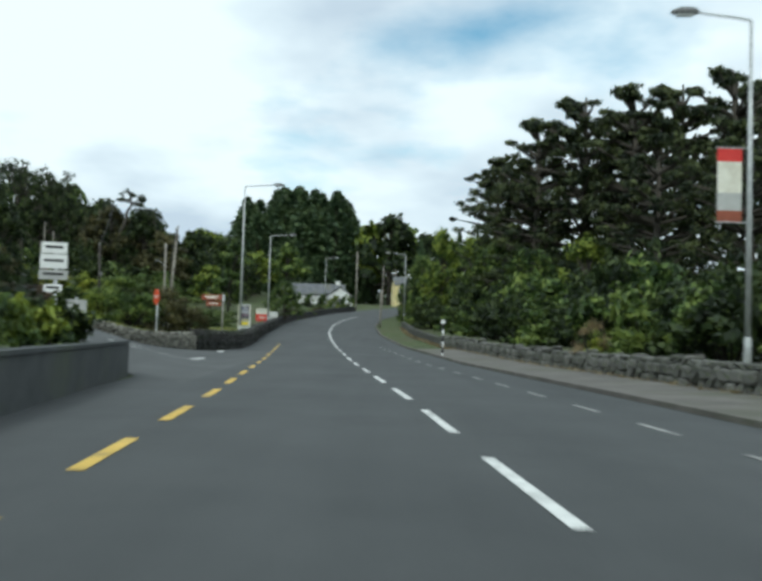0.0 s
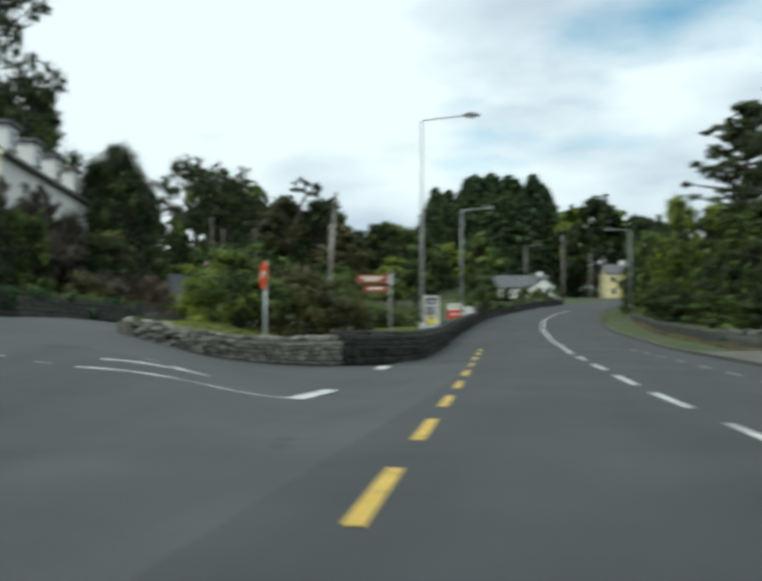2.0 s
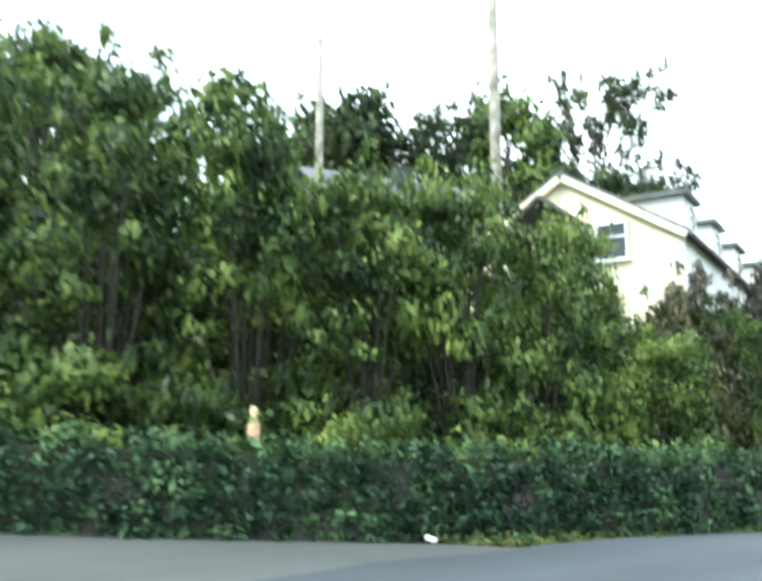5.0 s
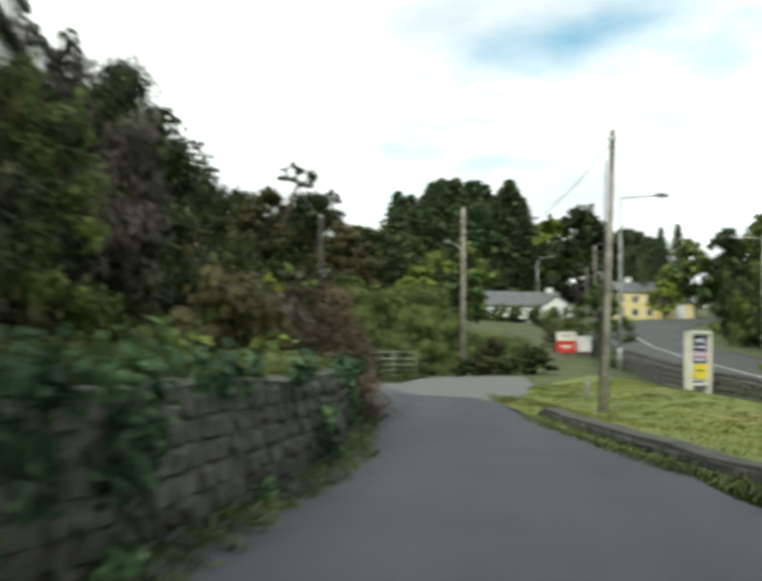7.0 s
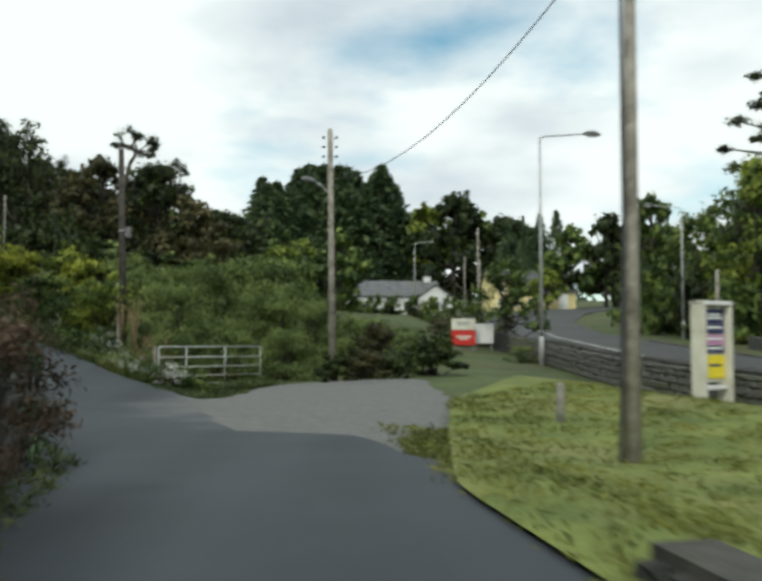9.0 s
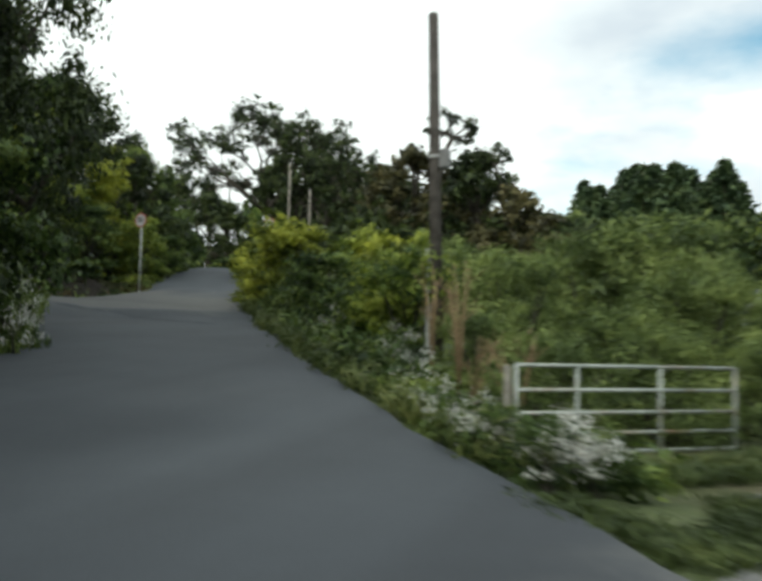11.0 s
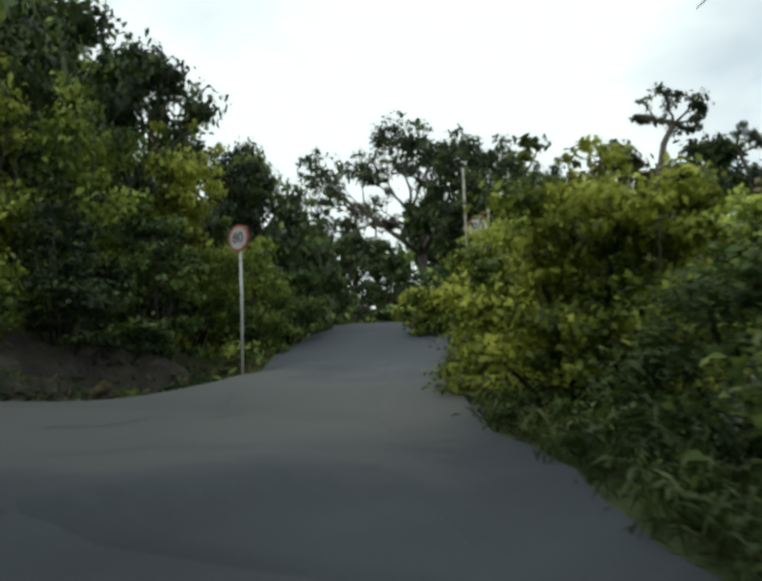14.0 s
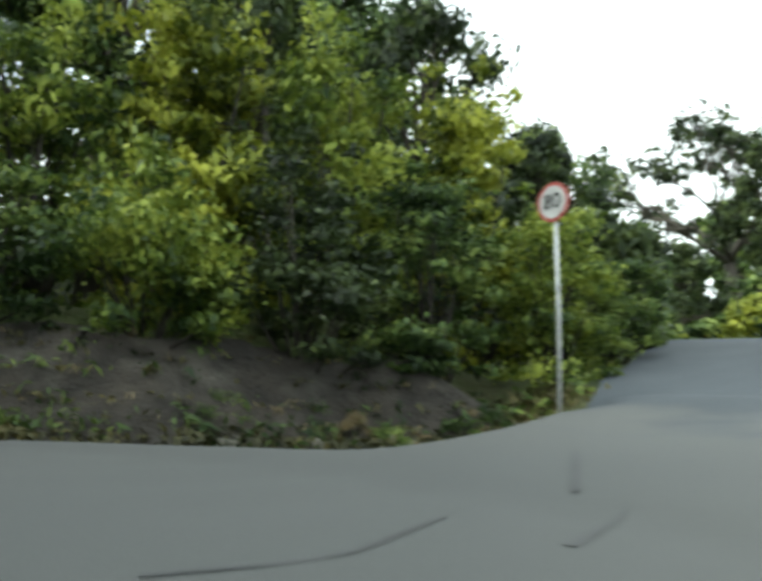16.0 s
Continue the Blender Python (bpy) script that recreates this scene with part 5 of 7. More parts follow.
def tree_shape(key, seed, kind, leaf, n, material, bark=BARK):
    """A tree of height 1: tapered trunk, limbs and a crown of leaf clumps with gaps."""
    rng = np.random.default_rng(seed)
    limbs, cl = [], []
    u = rng.uniform
    if kind == "broad":
        limbs.append(([(0, 0, -0.03), (0.01, 0, 0.2), (0.0, 0.015, 0.45), (0.02, 0, 0.75)], [0.028, 0.022, 0.016, 0.005]))
        for k in range(46):
            a, t = u(0, 6.28), u(0.08, 1.0)
            h = 0.15 + 0.74 * t
            w = 0.34 * math.sin(math.pi * min(1, 0.3 + 0.7 * t)) + 0.05
            r = w * math.sqrt(u(0.25, 1))
            c = (r * math.cos(a), r * math.sin(a), h)
            s = u(0.05, 0.12)
            cl.append((*c, s, s, s * 0.7, n / 46 * (s / 0.085) ** 2))
            if k % 2 == 0:
                limbs.append(([(0, 0, 0.18 + 0.35 * t), (c[0] * 0.5, c[1] * 0.5, h - 0.12), c], [0.011, 0.007, 0.003]))
    elif kind in ("oak", "umbrella"):
        # limbs fork again and again; leaves sit in small sprays at the twig ends, with sky between
        if kind == "oak":
            limbs.append(([(0, 0, -0.03), (0.012, 0, 0.14), (-0.008, 0.01, 0.27)], [0.03, 0.024, 0.02]))
            fork, arms, depth, reach, flat = Vector((-0.008, 0.01, 0.27)), 6, 5, 0.17, 0.8
        else:
            limbs.append(([(-0.16, 0, -0.03), (-0.13, 0, 0.4), (-0.05, 0, 0.6), (-0.02, 0, 0.74), (0.03, 0, 0.82)], [0.024, 0.02, 0.017, 0.015, 0.013]))
            fork, arms, depth, reach, flat = Vector((0.03, 0, 0.82)), 6, 3, 0.075, 0.8

        def fork_out(p, d, length, r, left):
            mid = p + d * length * 0.5 + Vector((u(-1, 1), u(-1, 1), u(-0.5, 0.8))) * length * 0.13
            end = p + d * length
            limbs.append(([tuple(p), tuple(mid), tuple(end)], [r, r * 0.82, r * 0.62]))
            if left <= 1:
                s_ = u(0.018, 0.036) if kind == "oak" else u(0.016, 0.03)
                cl.append((end.x, end.y, end.z, s_ * 1.3, s_ * 1.3, s_ * 0.7, 1.0))
            if left == 0:
                return
            for _ in range(3 if left > 1 or kind == "oak" else 4):
                k_ = (d + Vector((u(-1, 1), u(-1, 1), u(-0.55, 0.75))) * 0.75).normalized()
                k_.z *= flat
                fork_out(end, k_.normalized(), length * u(0.58, 0.88), r * 0.6, left - 1)

        for k in range(arms):
            a = k * 6.283 / arms + u(-0.35, 0.35)
            up_ = u(0.35, 1.3) if kind == "oak" else u(0.1, 0.8)
            fork_out(fork, Vector((math.cos(a), math.sin(a), up_)).normalized(), reach * u(0.8, 1.15), 0.0125 if kind == "oak" else 0.008, depth - 1)
        top_ = max(c[2] for c in cl) / 0.97
        cl = [(c[0], c[1], c[2] / top_, *c[3:6], n / len(cl)) for c in cl]
        limbs = [([(q[0], q[1], q[2] / top_) for q in pts_], r_) for pts_, r_ in limbs]
    elif kind == "pine":
        limbs.append(([(0, 0, -0.03), (0.01, 0, 0.4), (0.0, 0.01, 0.75), (0.01, 0, 0.97)], [0.022, 0.017, 0.011, 0.004]))
        for k in range(84):
            t = min(1.0, (rng.integers(0, 10) + u(-0.12, 0.3)) / 9.3)
            h = 0.24 + 0.72 * max(t, 0)
            a = u(0, 6.28)
            w = 0.27 * (1 - max(t, 0) ** 2.6) ** 0.5 * u(0.45, 1.1) + 0.025
            c = (w * math.cos(a), w * math.sin(a), h + u(-0.01, 0.02))
            limbs.append(([(0, 0, h - 0.07), (c[0] * 0.55, c[1] * 0.55, h - 0.035), c], [0.008, 0.006, 0.002]))
            s = u(0.03, 0.066) * (1.1 - 0.5 * t)
            cl.append((*c, s, s, s * 0.36, n / 150))
            if k % 3:
                cl.append((c[0] * 0.6, c[1] * 0.6, h - 0.015, s, s, s * 0.36, n / 150))
    else:
        limbs.append(([(0, 0, -0.03), (0, 0, 0.5), (0, 0, 0.99)], [0.016, 0.009, 0.002]))
        for k in range(44):
            t = (k / 44) ** 0.9
            h = 0.08 + 0.9 * t
            for q in range(5):
                a = k * 2.4 + q * 1.257 + u(-0.3, 0.3)
                w = (0.2 * (1 - t) ** 0.85 + 0.004) * u(0.65, 1.15)
                s = (0.034 * (1 - t) + 0.007) * u(0.8, 1.25)
                for f_ in (0.55, 1.0):
                    cl.append((w * f_ * math.cos(a), w * f_ * math.sin(a), h - 0.05 * f_ * (1 - t), s * 1.2, s * 1.2, s * 0.6, n / 440))
    V, F, S = leaf_cloud(rng, cl, leaf, aspect=0.45 if kind in ("pine", "spruce") else 0.62)
    PLANTS[key] = (fast_mesh("crown", V, F, material, S), branches("trunk", limbs, bark), 1.0)


def grow(key, name, x, y, sx, sy, sz, label, category, group="", seed=0, sink=0.0, z=None, yaw=None):
    rng = random.Random(seed * 131 + int(x * 10) * 7 + int(y * 10))
    if key.startswith("near_") and sz / sx > 2.1:
        key = key.replace("near_", "bank_")
    crown, trunk, tall = PLANTS[key]
    z = ground_at(x, y) if z is None else z
    ob = new(name)
    ob.matrix_basis = Matrix.LocRotScale((x, y, z - sink), Euler((0, 0, rng.uniform(0, 6.28) if yaw is None else radians(yaw))), (sx, sy, sz / tall))
    tagged(ob, label, category, group)
    put(new("crown" if "tree" in category or "pine" in category or "spruce" in category else "foliage", crown), ob)
    put(new("trunk" if "tree" in category or "pine" in category or "spruce" in category else "stem", trunk), ob)
    return ob


for tag, mat, seed in (("dark", LEAF_DARK, 1), ("mid", LEAF_MID, 2), ("light", LEAF_LIGHT, 3)):
    bush_shape("hedge_" + tag, seed, 0.145, 1020, mat, 24, tall=1.4)
    bush_shape("near_" + tag, seed + 40, 0.066, 4300, mat, 34, tall=1.7)
    bush_shape("bank_" + tag, seed + 50, 0.064, 5300, mat, 50, tall=2.5)
    tree_shape("broad_" + tag, seed + 60, "broad", 0.036, 3200, mat)
    tree_shape("tall_" + tag, seed + 80, "broad", 0.026, 6800, mat)
for tag, mat, seed in (("dark", LEAF_DARK, 31), ("mid", LEAF_MID, 32), ("light", LEAF_LIGHT, 33)):
    tree_shape("far_" + tag, seed + 60, "broad", 0.075, 1500, mat)
bush_shape("hedge_yellow", 4, 0.15, 1500, LEAF_YELLOW, 22, tall=1.4)
bush_shape("near_yellow", 44, 0.058, 7000, LEAF_YELLOW, 34, tall=1.7)
bush_shape("bank_yellow", 54, 0.075, 7000, LEAF_YELLOW, 50, tall=2.5)
bush_shape("willow", 5, 0.055, 6500, LEAF_WILLOW, 34, aspect=0.32, tall=1.4)
bush_shape("brown", 6, 0.09, 2600, LEAF_BROWN, 26, tall=1.4)
bush_shape("dusky", 66, 0.075, 4200, LEAF_DUSKY, 30, tall=1.5)
bush_shape("rose", 7, 0.06, 5000, LEAF_ROSE, 26, aspect=0.3, tall=1.7)
bush_shape("petals", 8, 0.055, 420, PETAL, 16)
bush_shape("weeds", 9, 0.14, 700, LEAF_MID, 12, aspect=0.25)
bush_shape("straw", 10, 0.14, 700, STRAW, 10, aspect=0.12)
tree_shape("broad_brown", 14, "broad", 0.045, 3600, LEAF_BROWN)
tree_shape("oak", 15, "oak", 0.018, 8200, LEAF_DARK)
tree_shape("oak_dark", 16, "oak", 0.024, 9000, LEAF_DARK)
tree_shape("lane_dark", 70, "broad", 0.0145, 16000, LEAF_DARK)
tree_shape("umbrella", 17, "umbrella", 0.018, 1300, LEAF_DARK)
tree_shape("pine", 18, "pine", 0.0215, 9300, NEEDLE)
tree_shape("pine2", 19, "pine", 0.0215, 9300, NEEDLE)
tree_shape("spruce", 20, "spruce", 0.024, 4200, SPRUCE)

R = random.Random(5)


def row(key, name, pts, gap, size, height, label, category, group, jitter=0.6, seed=1, sink=0.15):
    p = along(pts, gap)
    r = random.Random(seed)
    for i, q in enumerate(p):
        s = size * r.uniform(0.8, 1.25)
        k = key if isinstance(key, str) else r.choice(key)
        grow(k, name, q[0] + r.uniform(-jitter, jitter), q[1] + r.uniform(-jitter, jitter), s, s * r.uniform(0.85, 1.15), height * r.uniform(0.8, 1.2), label, category, group, i, sink)


def topped(key, name, items, label, category, group, slim=1.0, sink=0.2):
    """Plants of given radius whose crowns end at a given height: (x, y, radius, top)."""
    for k, (x, y, r_, top) in enumerate(items):
        g_ = ground_at(x, y)
        kk = key if isinstance(key, str) else key[k % len(key)]
        grow(kk, name, x, y, r_ * slim, r_ * slim, (top - g_ + sink) / (1.0 if 'near' in kk else 1.1 if 'shrub' in category else 0.98), label, category, group, k, sink)


HEDGE = "dense green roadside shrub with dark gaps"
# above the ivy wall
topped("near_mid", "shrub", [(-30.0, 29.0, 2.0, 8.6), (-28.4, 31.4, 2.0, 9.0), (-26.8, 33.6, 2.0, 9.0), (-25.4, 35.4, 1.9, 8.8), (-24.4, 37.0, 1.7, 8.0), (-23.5, 38.4, 1.6, 7.3), (-22.8, 39.6, 1.5, 7.3),
       (-22.4, 40.9, 1.4, 6.7), (-22.2, 42.3, 1.1, 5.0), (-21.9, 43.7, 1.2, 4.9)], "leafy green shrub above an ivy-covered wall", "shrub", "hedge above the wall")
topped(["near_dark", "near_mid"], "shrub", [(-28.0, 36.8, 2.4, 9.6), (-26.0, 39.2, 2.2, 7.9), (-24.7, 41.4, 1.9, 6.8), (-24.2, 43.6, 1.7, 6.6), (-23.4, 44.7, 1.1, 5.8), (-24.4, 44.7, 1.3, 7.7), (-30.8, 33.6, 2.6, 10.6)],
       "tall leafy green shrub on the bank", "shrub", "hedge above the wall")
topped(["near_dark", "brown", "near_dark"], "shrub", [(-24.2, 45.6, 1.4, 5.4), (-25.0, 47.8, 1.6, 5.6), (-25.2, 50.0, 1.7, 5.8), (-25.6, 52.4, 1.8, 6.4), (-25.6, 55.2, 2.0, 6.5), (-26.2, 58.2, 2.0, 6.7), (-26.8, 61.2, 2.1, 6.9), (-27.6, 64.4, 2.1, 7.2), (-28.8, 67.4, 2.0, 7.0)],
       "dark olive shrub on the grassy bank", "shrub", "bank shrubs")
topped(["hedge_dark", "hedge_mid"], "shrub", [(-29.0, 40.6, 2.6, 8.6), (-32.5, 38.0, 3.0, 10.4), (-35.5, 33.5, 3.2, 10.8), (-28.0, 43.6, 2.3, 8.0), (-30.6, 44.6, 2.6, 9.2), (-33.4, 42.0, 2.8, 9.8), (-36.5, 39.0, 3.0, 10.4), (-33.0, 47.0, 2.4, 9.4)],
       "tall dark shrub on the bank", "shrub", "hedge above the wall")
topped("near_mid", "shrub", [(-27.6, 47.4, 1.4, 7.8), (-26.6, 48.6, 1.1, 6.8)], "leafy green shrub before a cream gable", "shrub", "bank shrubs")
topped(["hedge_mid", "hedge_light", "hedge_dark"], "shrub", [(-27.4, 46.4, 1.9, 6.6), (-28.2, 49.4, 1.7, 6.4), (-26.4, 51.4, 1.5, 6.4), (-26.4, 54.4, 1.4, 6.8), (-26.8, 57.4, 1.3, 6.9), (-27.2, 60.4, 1.3, 7.0), (-28.0, 63.4, 1.4, 7.2), (-29.0, 66.4, 1.5, 7.6), (-33.0, 71.0, 1.8, 8.0), (-34.2, 75.0, 1.8, 8.2)],
       "rounded green shrub below a house", "shrub", "bank shrubs")
topped("brown", "shrub", [(-23.6, 46.4, 1.5, 5.9), (-24.4, 48.4, 1.6, 6.8), (-24.9, 50.4, 1.5, 6.0)], "tall brownish evergreen shrub above a stone wall", "shrub", "bank shrubs")
topped("rose", "shrub", [(-21.2, 55.4, 1.6, 4.3), (-20.9, 56.4, 1.1, 3.4), (-21.4, 57.4, 1.3, 3.8), (-20.95, 58.9, 0.9, 2.9)], "reddish-brown seed-headed shrub overhanging the lane", "shrub", "")
topped("dusky", "shrub", [(-25.3, 53.2, 1.5, 8.3), (-25.1, 54.9, 1.5, 7.9), (-25.9, 51.4, 1.2, 8.3)], "rounded dusky pink-grey shrub on the bank", "shrub", "bank shrubs")
topped(["brown", "dusky"], "shrub", [(-21.6, 51.2, 1.3, 3.9), (-21.9, 53.4, 1.5, 4.2), (-21.3, 52.4, 0.9, 3.3)], "olive-brown rounded shrub above a stone wall", "shrub", "")
grow("hedge_dark", "shrub", -23.8, 58.4, 1.6, 1.6, 2.4, "dark shrub above the wall", "shrub")
grow("hedge_dark", "shrub", -25.4, 62.4, 1.7, 1.7, 2.4, "dark shrub above the wall", "shrub")
for k, (x, y, h, key) in enumerate([(-42.9, 78, 9.4, "broad_mid")]):
    grow(key, "tree", x, y, h * 0.95, h * 0.95, h, "leafy tree on the bank above the lane", "tree", "bank trees", k)
# hillside trees beyond the house
for k, (x, y, h) in enumerate([(-53, 63, 15), (-50, 72, 16), (-45, 78, 11.2), (-58, 78, 18), (-56, 56, 16), (-62, 66, 18), (-54, 40, 14), (-58, 46, 16), (-64, 50, 17), (-48, 33, 13),
                               (-42, 28, 12), (-54, 28, 15), (-38, 33, 11), (-56, 98, 14), (-60, 106, 15), (-70, 90, 17), (-72, 76, 18), (-44, 20, 12), (-36, 26, 11), (-66, 114, 14), (-41, 66.5, 7.8), (-43, 73, 9.4)]):
    grow((["tall_dark", "tall_mid", "tall_dark"] if x < -57 else ["far_dark", "far_mid", "far_dark"] if x > -40 and y < 30 else ["broad_dark", "broad_mid", "broad_dark"])[k % 3], "tree", x, y, h * 0.98, h * 0.98, h * 1.33, "dark leafy tree on the wooded hillside", "tree", "hillside trees", k)
topped(["tall_dark", "tall_mid", "tall_dark"], "tree", [(-49.5, 103.4, 8.0, 16.2), (-52.4, 105.0, 9.5, 17.6), (-48.6, 107.4, 6.2, 13.0), (-50.6, 99.2, 8.0, 15.6), (-50.4, 110.6, 7.2, 14.4), (-55.0, 101.0, 9.5, 18.0), (-53.2, 113.6, 8.0, 16.0), (-54.0, 95.4, 8.0, 15.6), (-57.0, 108.0, 9.5, 18.0)],
       "leafy dark tree leaning over the climbing lane", "tree", "bank trees")
for k, (x, y, h) in enumerate([(-51.5, 66, 17), (-56, 60, 17), (-51.6, 84.4, 27)]):
    grow("oak", "tree", x, y, min(h, 15), min(h, 15), h, "open-crowned tree behind the hillside houses", "tree", "hillside trees", k)
topped("broad_dark", "tree", [(-30.6, 71.4, 8.0, 11.4), (-29.8, 67.4, 5.0, 9.2)], "dark rounded tree above the lane", "tree", "bank trees")
topped("lane_dark", "tree", [(-36.4, 83.0, 8.0, 14.6), (-33.0, 74.2, 8.5, 14.4), (-34.8, 78.4, 8.5, 14.5), (-37.6, 80.6, 8.0, 14.0)], "tall dark tree behind the lane hedge", "tree", "bank trees")
topped(["far_dark", "far_mid", "far_dark"], "tree", [(-60, 190, 15, 28.5), (-70, 200, 17, 33), (-52, 172, 13, 24.5), (-62, 165, 13, 27), (-44, 170, 11, 22.5), (-36, 170, 9.5, 19.8), (-50, 190, 13, 25.5), (-28, 170, 9, 18.2), (-40, 190, 10, 22), (-66, 180, 15, 30), (-80, 195, 16, 34), (-56, 181, 14, 26.5), (-32, 182, 10, 20)],
       "dark tree on the far wooded slope", "tree", "far trees")
row(["hedge_dark", "hedge_mid"], "shrub", [(-37, 114), (-33, 130), (-29, 150), (-27, 168)], 4.2, 4.0, 3.4, "dark undergrowth on the far slope", "shrub", "far scrub", 1.0, 61)
row(["hedge_dark", "hedge_mid"], "shrub", [(-78, 172), (-62, 174), (-46, 178), (-28, 178)], 5.0, 5.0, 7.0, "dark undergrowth on the far slope", "shrub", "far scrub", 1.0, 62)
row(["hedge_dark"], "shrub", [(-44, 84), (-52, 88), (-60, 96)], 4.0, 3.5, 5.0, "dark undergrowth below the hillside trees", "shrub", "far scrub", 1.0, 63)
row(["hedge_dark", "hedge_mid"], "shrub", [(-51, 132), (-45, 129), (-41, 122)], 3.4, 3.4, 5.0, "dark undergrowth on the far slope", "shrub", "far scrub", 0.8, 64)
row(["hedge_dark", "hedge_mid"], "shrub", [(-66, 132), (-62, 120), (-58, 112)], 3.4, 3.4, 5.0, "dark undergrowth on the far slope", "shrub", "far scrub", 0.8, 65)
# far side of the lane end
for k, (x, y, h, key) in enumerate([(-61.2, 151.4, 20.5, "oak"), (-56, 147, 15.0, "oak_dark"), (-75.5, 158.5, 16.2, "oak_dark"), (-52, 144, 13.5, "oak_dark"), (-47.8, 143, 12, "oak")]):
    grow(key, "tree", x, y, h * (1.0 if k == 0 else 0.75), h * (1.0 if k == 0 else 0.75), h, "tall open-crowned tree with bare forking limbs", "tree", "far trees", k)
for k, (x, y, h) in enumerate([(-46, 142, 10.5), (-41.5, 136.5, 11.3), (-36.4, 137, 11.6), (-40, 148, 12), (-33, 134, 9.5), (-28, 140, 8.5), (-62, 140, 8.5), (-65, 132, 8), (-57, 134, 6.5), (-70, 142, 10), (-76, 136, 10)]):
    grow(["broad_dark", "broad_brown", "broad_dark"][k % 3], "tree", x, y, h * 1.1, h * 1.1, h, "rounded dark tree beyond the lane", "tree", "far trees", k)
grow("umbrella", "tree", -38.3, 134.9, 12.5, 12.5, 13.6, "flat-topped tree with a bare leaning trunk", "tree", "far trees", 3, yaw=20)
grow("umbrella", "tree", -34.3, 134.4, 8, 8, 12.2, "flat-topped tree with a bare leaning trunk", "tree", "far trees", 5, yaw=-150)
# lane right side
row(["near_mid", "willow", "near_light"], "shrub", [(-26.6, 83.2), (-28.8, 86), (-31.6, 90.2)], 1.35, 1.5, 2.3, HEDGE, "shrub", "lane hedge", 0.35, 12)
row(["near_yellow", "near_light", "near_yellow"], "shrub", [(-32.6, 91.2), (-34.0, 93.2), (-35.6, 96.0)], 1.1, 1.45, 3.0, "yellow-green leafy shrub leaning over the lane", "shrub", "lane hedge", 0.25, 13)
row(["near_light", "hedge_yellow", "hedge_mid"], "shrub", [(-30.2, 92.6), (-32.4, 95.8)], 1.6, 2.0, 3.1, "tall yellow-green shrub behind the verge", "shrub", "lane hedge", 0.4, 45)
row(["willow"], "shrub", [(-24.2, 83.2), (-21.5, 84.5), (-18, 84.4)], 1.7, 2.2, 2.7, "soft grey-green willow scrub", "shrub", "willow scrub", 0.6, 14)
topped("willow", "shrub", [(-28.0, 92.4, 2.6, 6.0), (-25.6, 91.6, 2.8, 5.2), (-21.8, 88.6, 3.6, 6.7), (-23.7, 88.5, 2.3, 6.3), (-23.2, 91.0, 2.9, 6.4), (-21.0, 90.2, 2.6, 5.2), (-18.8, 89.6, 2.3, 3.7), (-16.6, 89.0, 2.2, 3.2), (-15.4, 89.0, 1.5, 2.5), (-11.4, 90.0, 1.1, 2.4)],
       "tall soft willow scrub", "shrub", "willow scrub")
topped("willow", "shrub", [(-19.7, 85.4, 1.6, 4.5), (-21.4, 86.4, 2.1, 5.4)], "rounded soft willow bush", "shrub", "willow scrub")
topped("broad_mid", "tree", [(-10.6, 98.5, 5.0, 7.2)], "small green tree behind the roadside wall", "tree", "")
row(["hedge_dark", "brown"], "shrub", [(-17.5, 82.0), (-15.9, 82.4)], 1.4, 1.3, 1.7, "dark bramble thicket behind the gravel", "shrub", "brambles", 0.4, 16)
topped("willow", "shrub", [(-30.0, 99.0, 3.2, 7.4), (-27.0, 99.6, 3.2, 7.0), (-24.0, 100.0, 3.2, 6.4), (-21.2, 99.4, 3.0, 5.4), (-18.2, 98.4, 2.8, 3.7), (-16.0, 98.8, 2.0, 3.5)],
       "tall green scrub beyond the field gate", "shrub", "willow scrub")
row(["hedge_mid", "hedge_yellow"], "shrub", [(-39.6, 103.5), (-42.6, 109), (-46, 117), (-54, 131)], 2.2, 1.3, 1.5, "green verge shrub beside the climbing lane", "shrub", "lane hedge", 0.4, 18)
row(["hedge_yellow", "hedge_mid"], "shrub", [(-52, 126), (-58, 137), (-66, 140)], 2.0, 1.6, 1.4, "low yellow-green scrub at the bend of the lane", "shrub", "lane hedge", 0.5, 46)
topped("willow", "shrub", [(-23.4, 78.2, 1.3, 3.0), (-22.0, 79.4, 1.4, 3.2), (-20.4, 80.6, 1.5, 3.2), (-24.6, 80.4, 1.4, 3.4), (-22.6, 81.4, 1.6, 3.7)], "soft scrub pressing against a field gate", "shrub", "willow scrub")
topped(["hedge_dark", "brown"], "shrub", [(-18.9, 78.2, 0.8, 2.2), (-18.0, 78.4, 0.9, 2.3), (-17.2, 79.2, 1.0, 2.3)], "dark brambles round the foot of a pole", "shrub", "brambles")
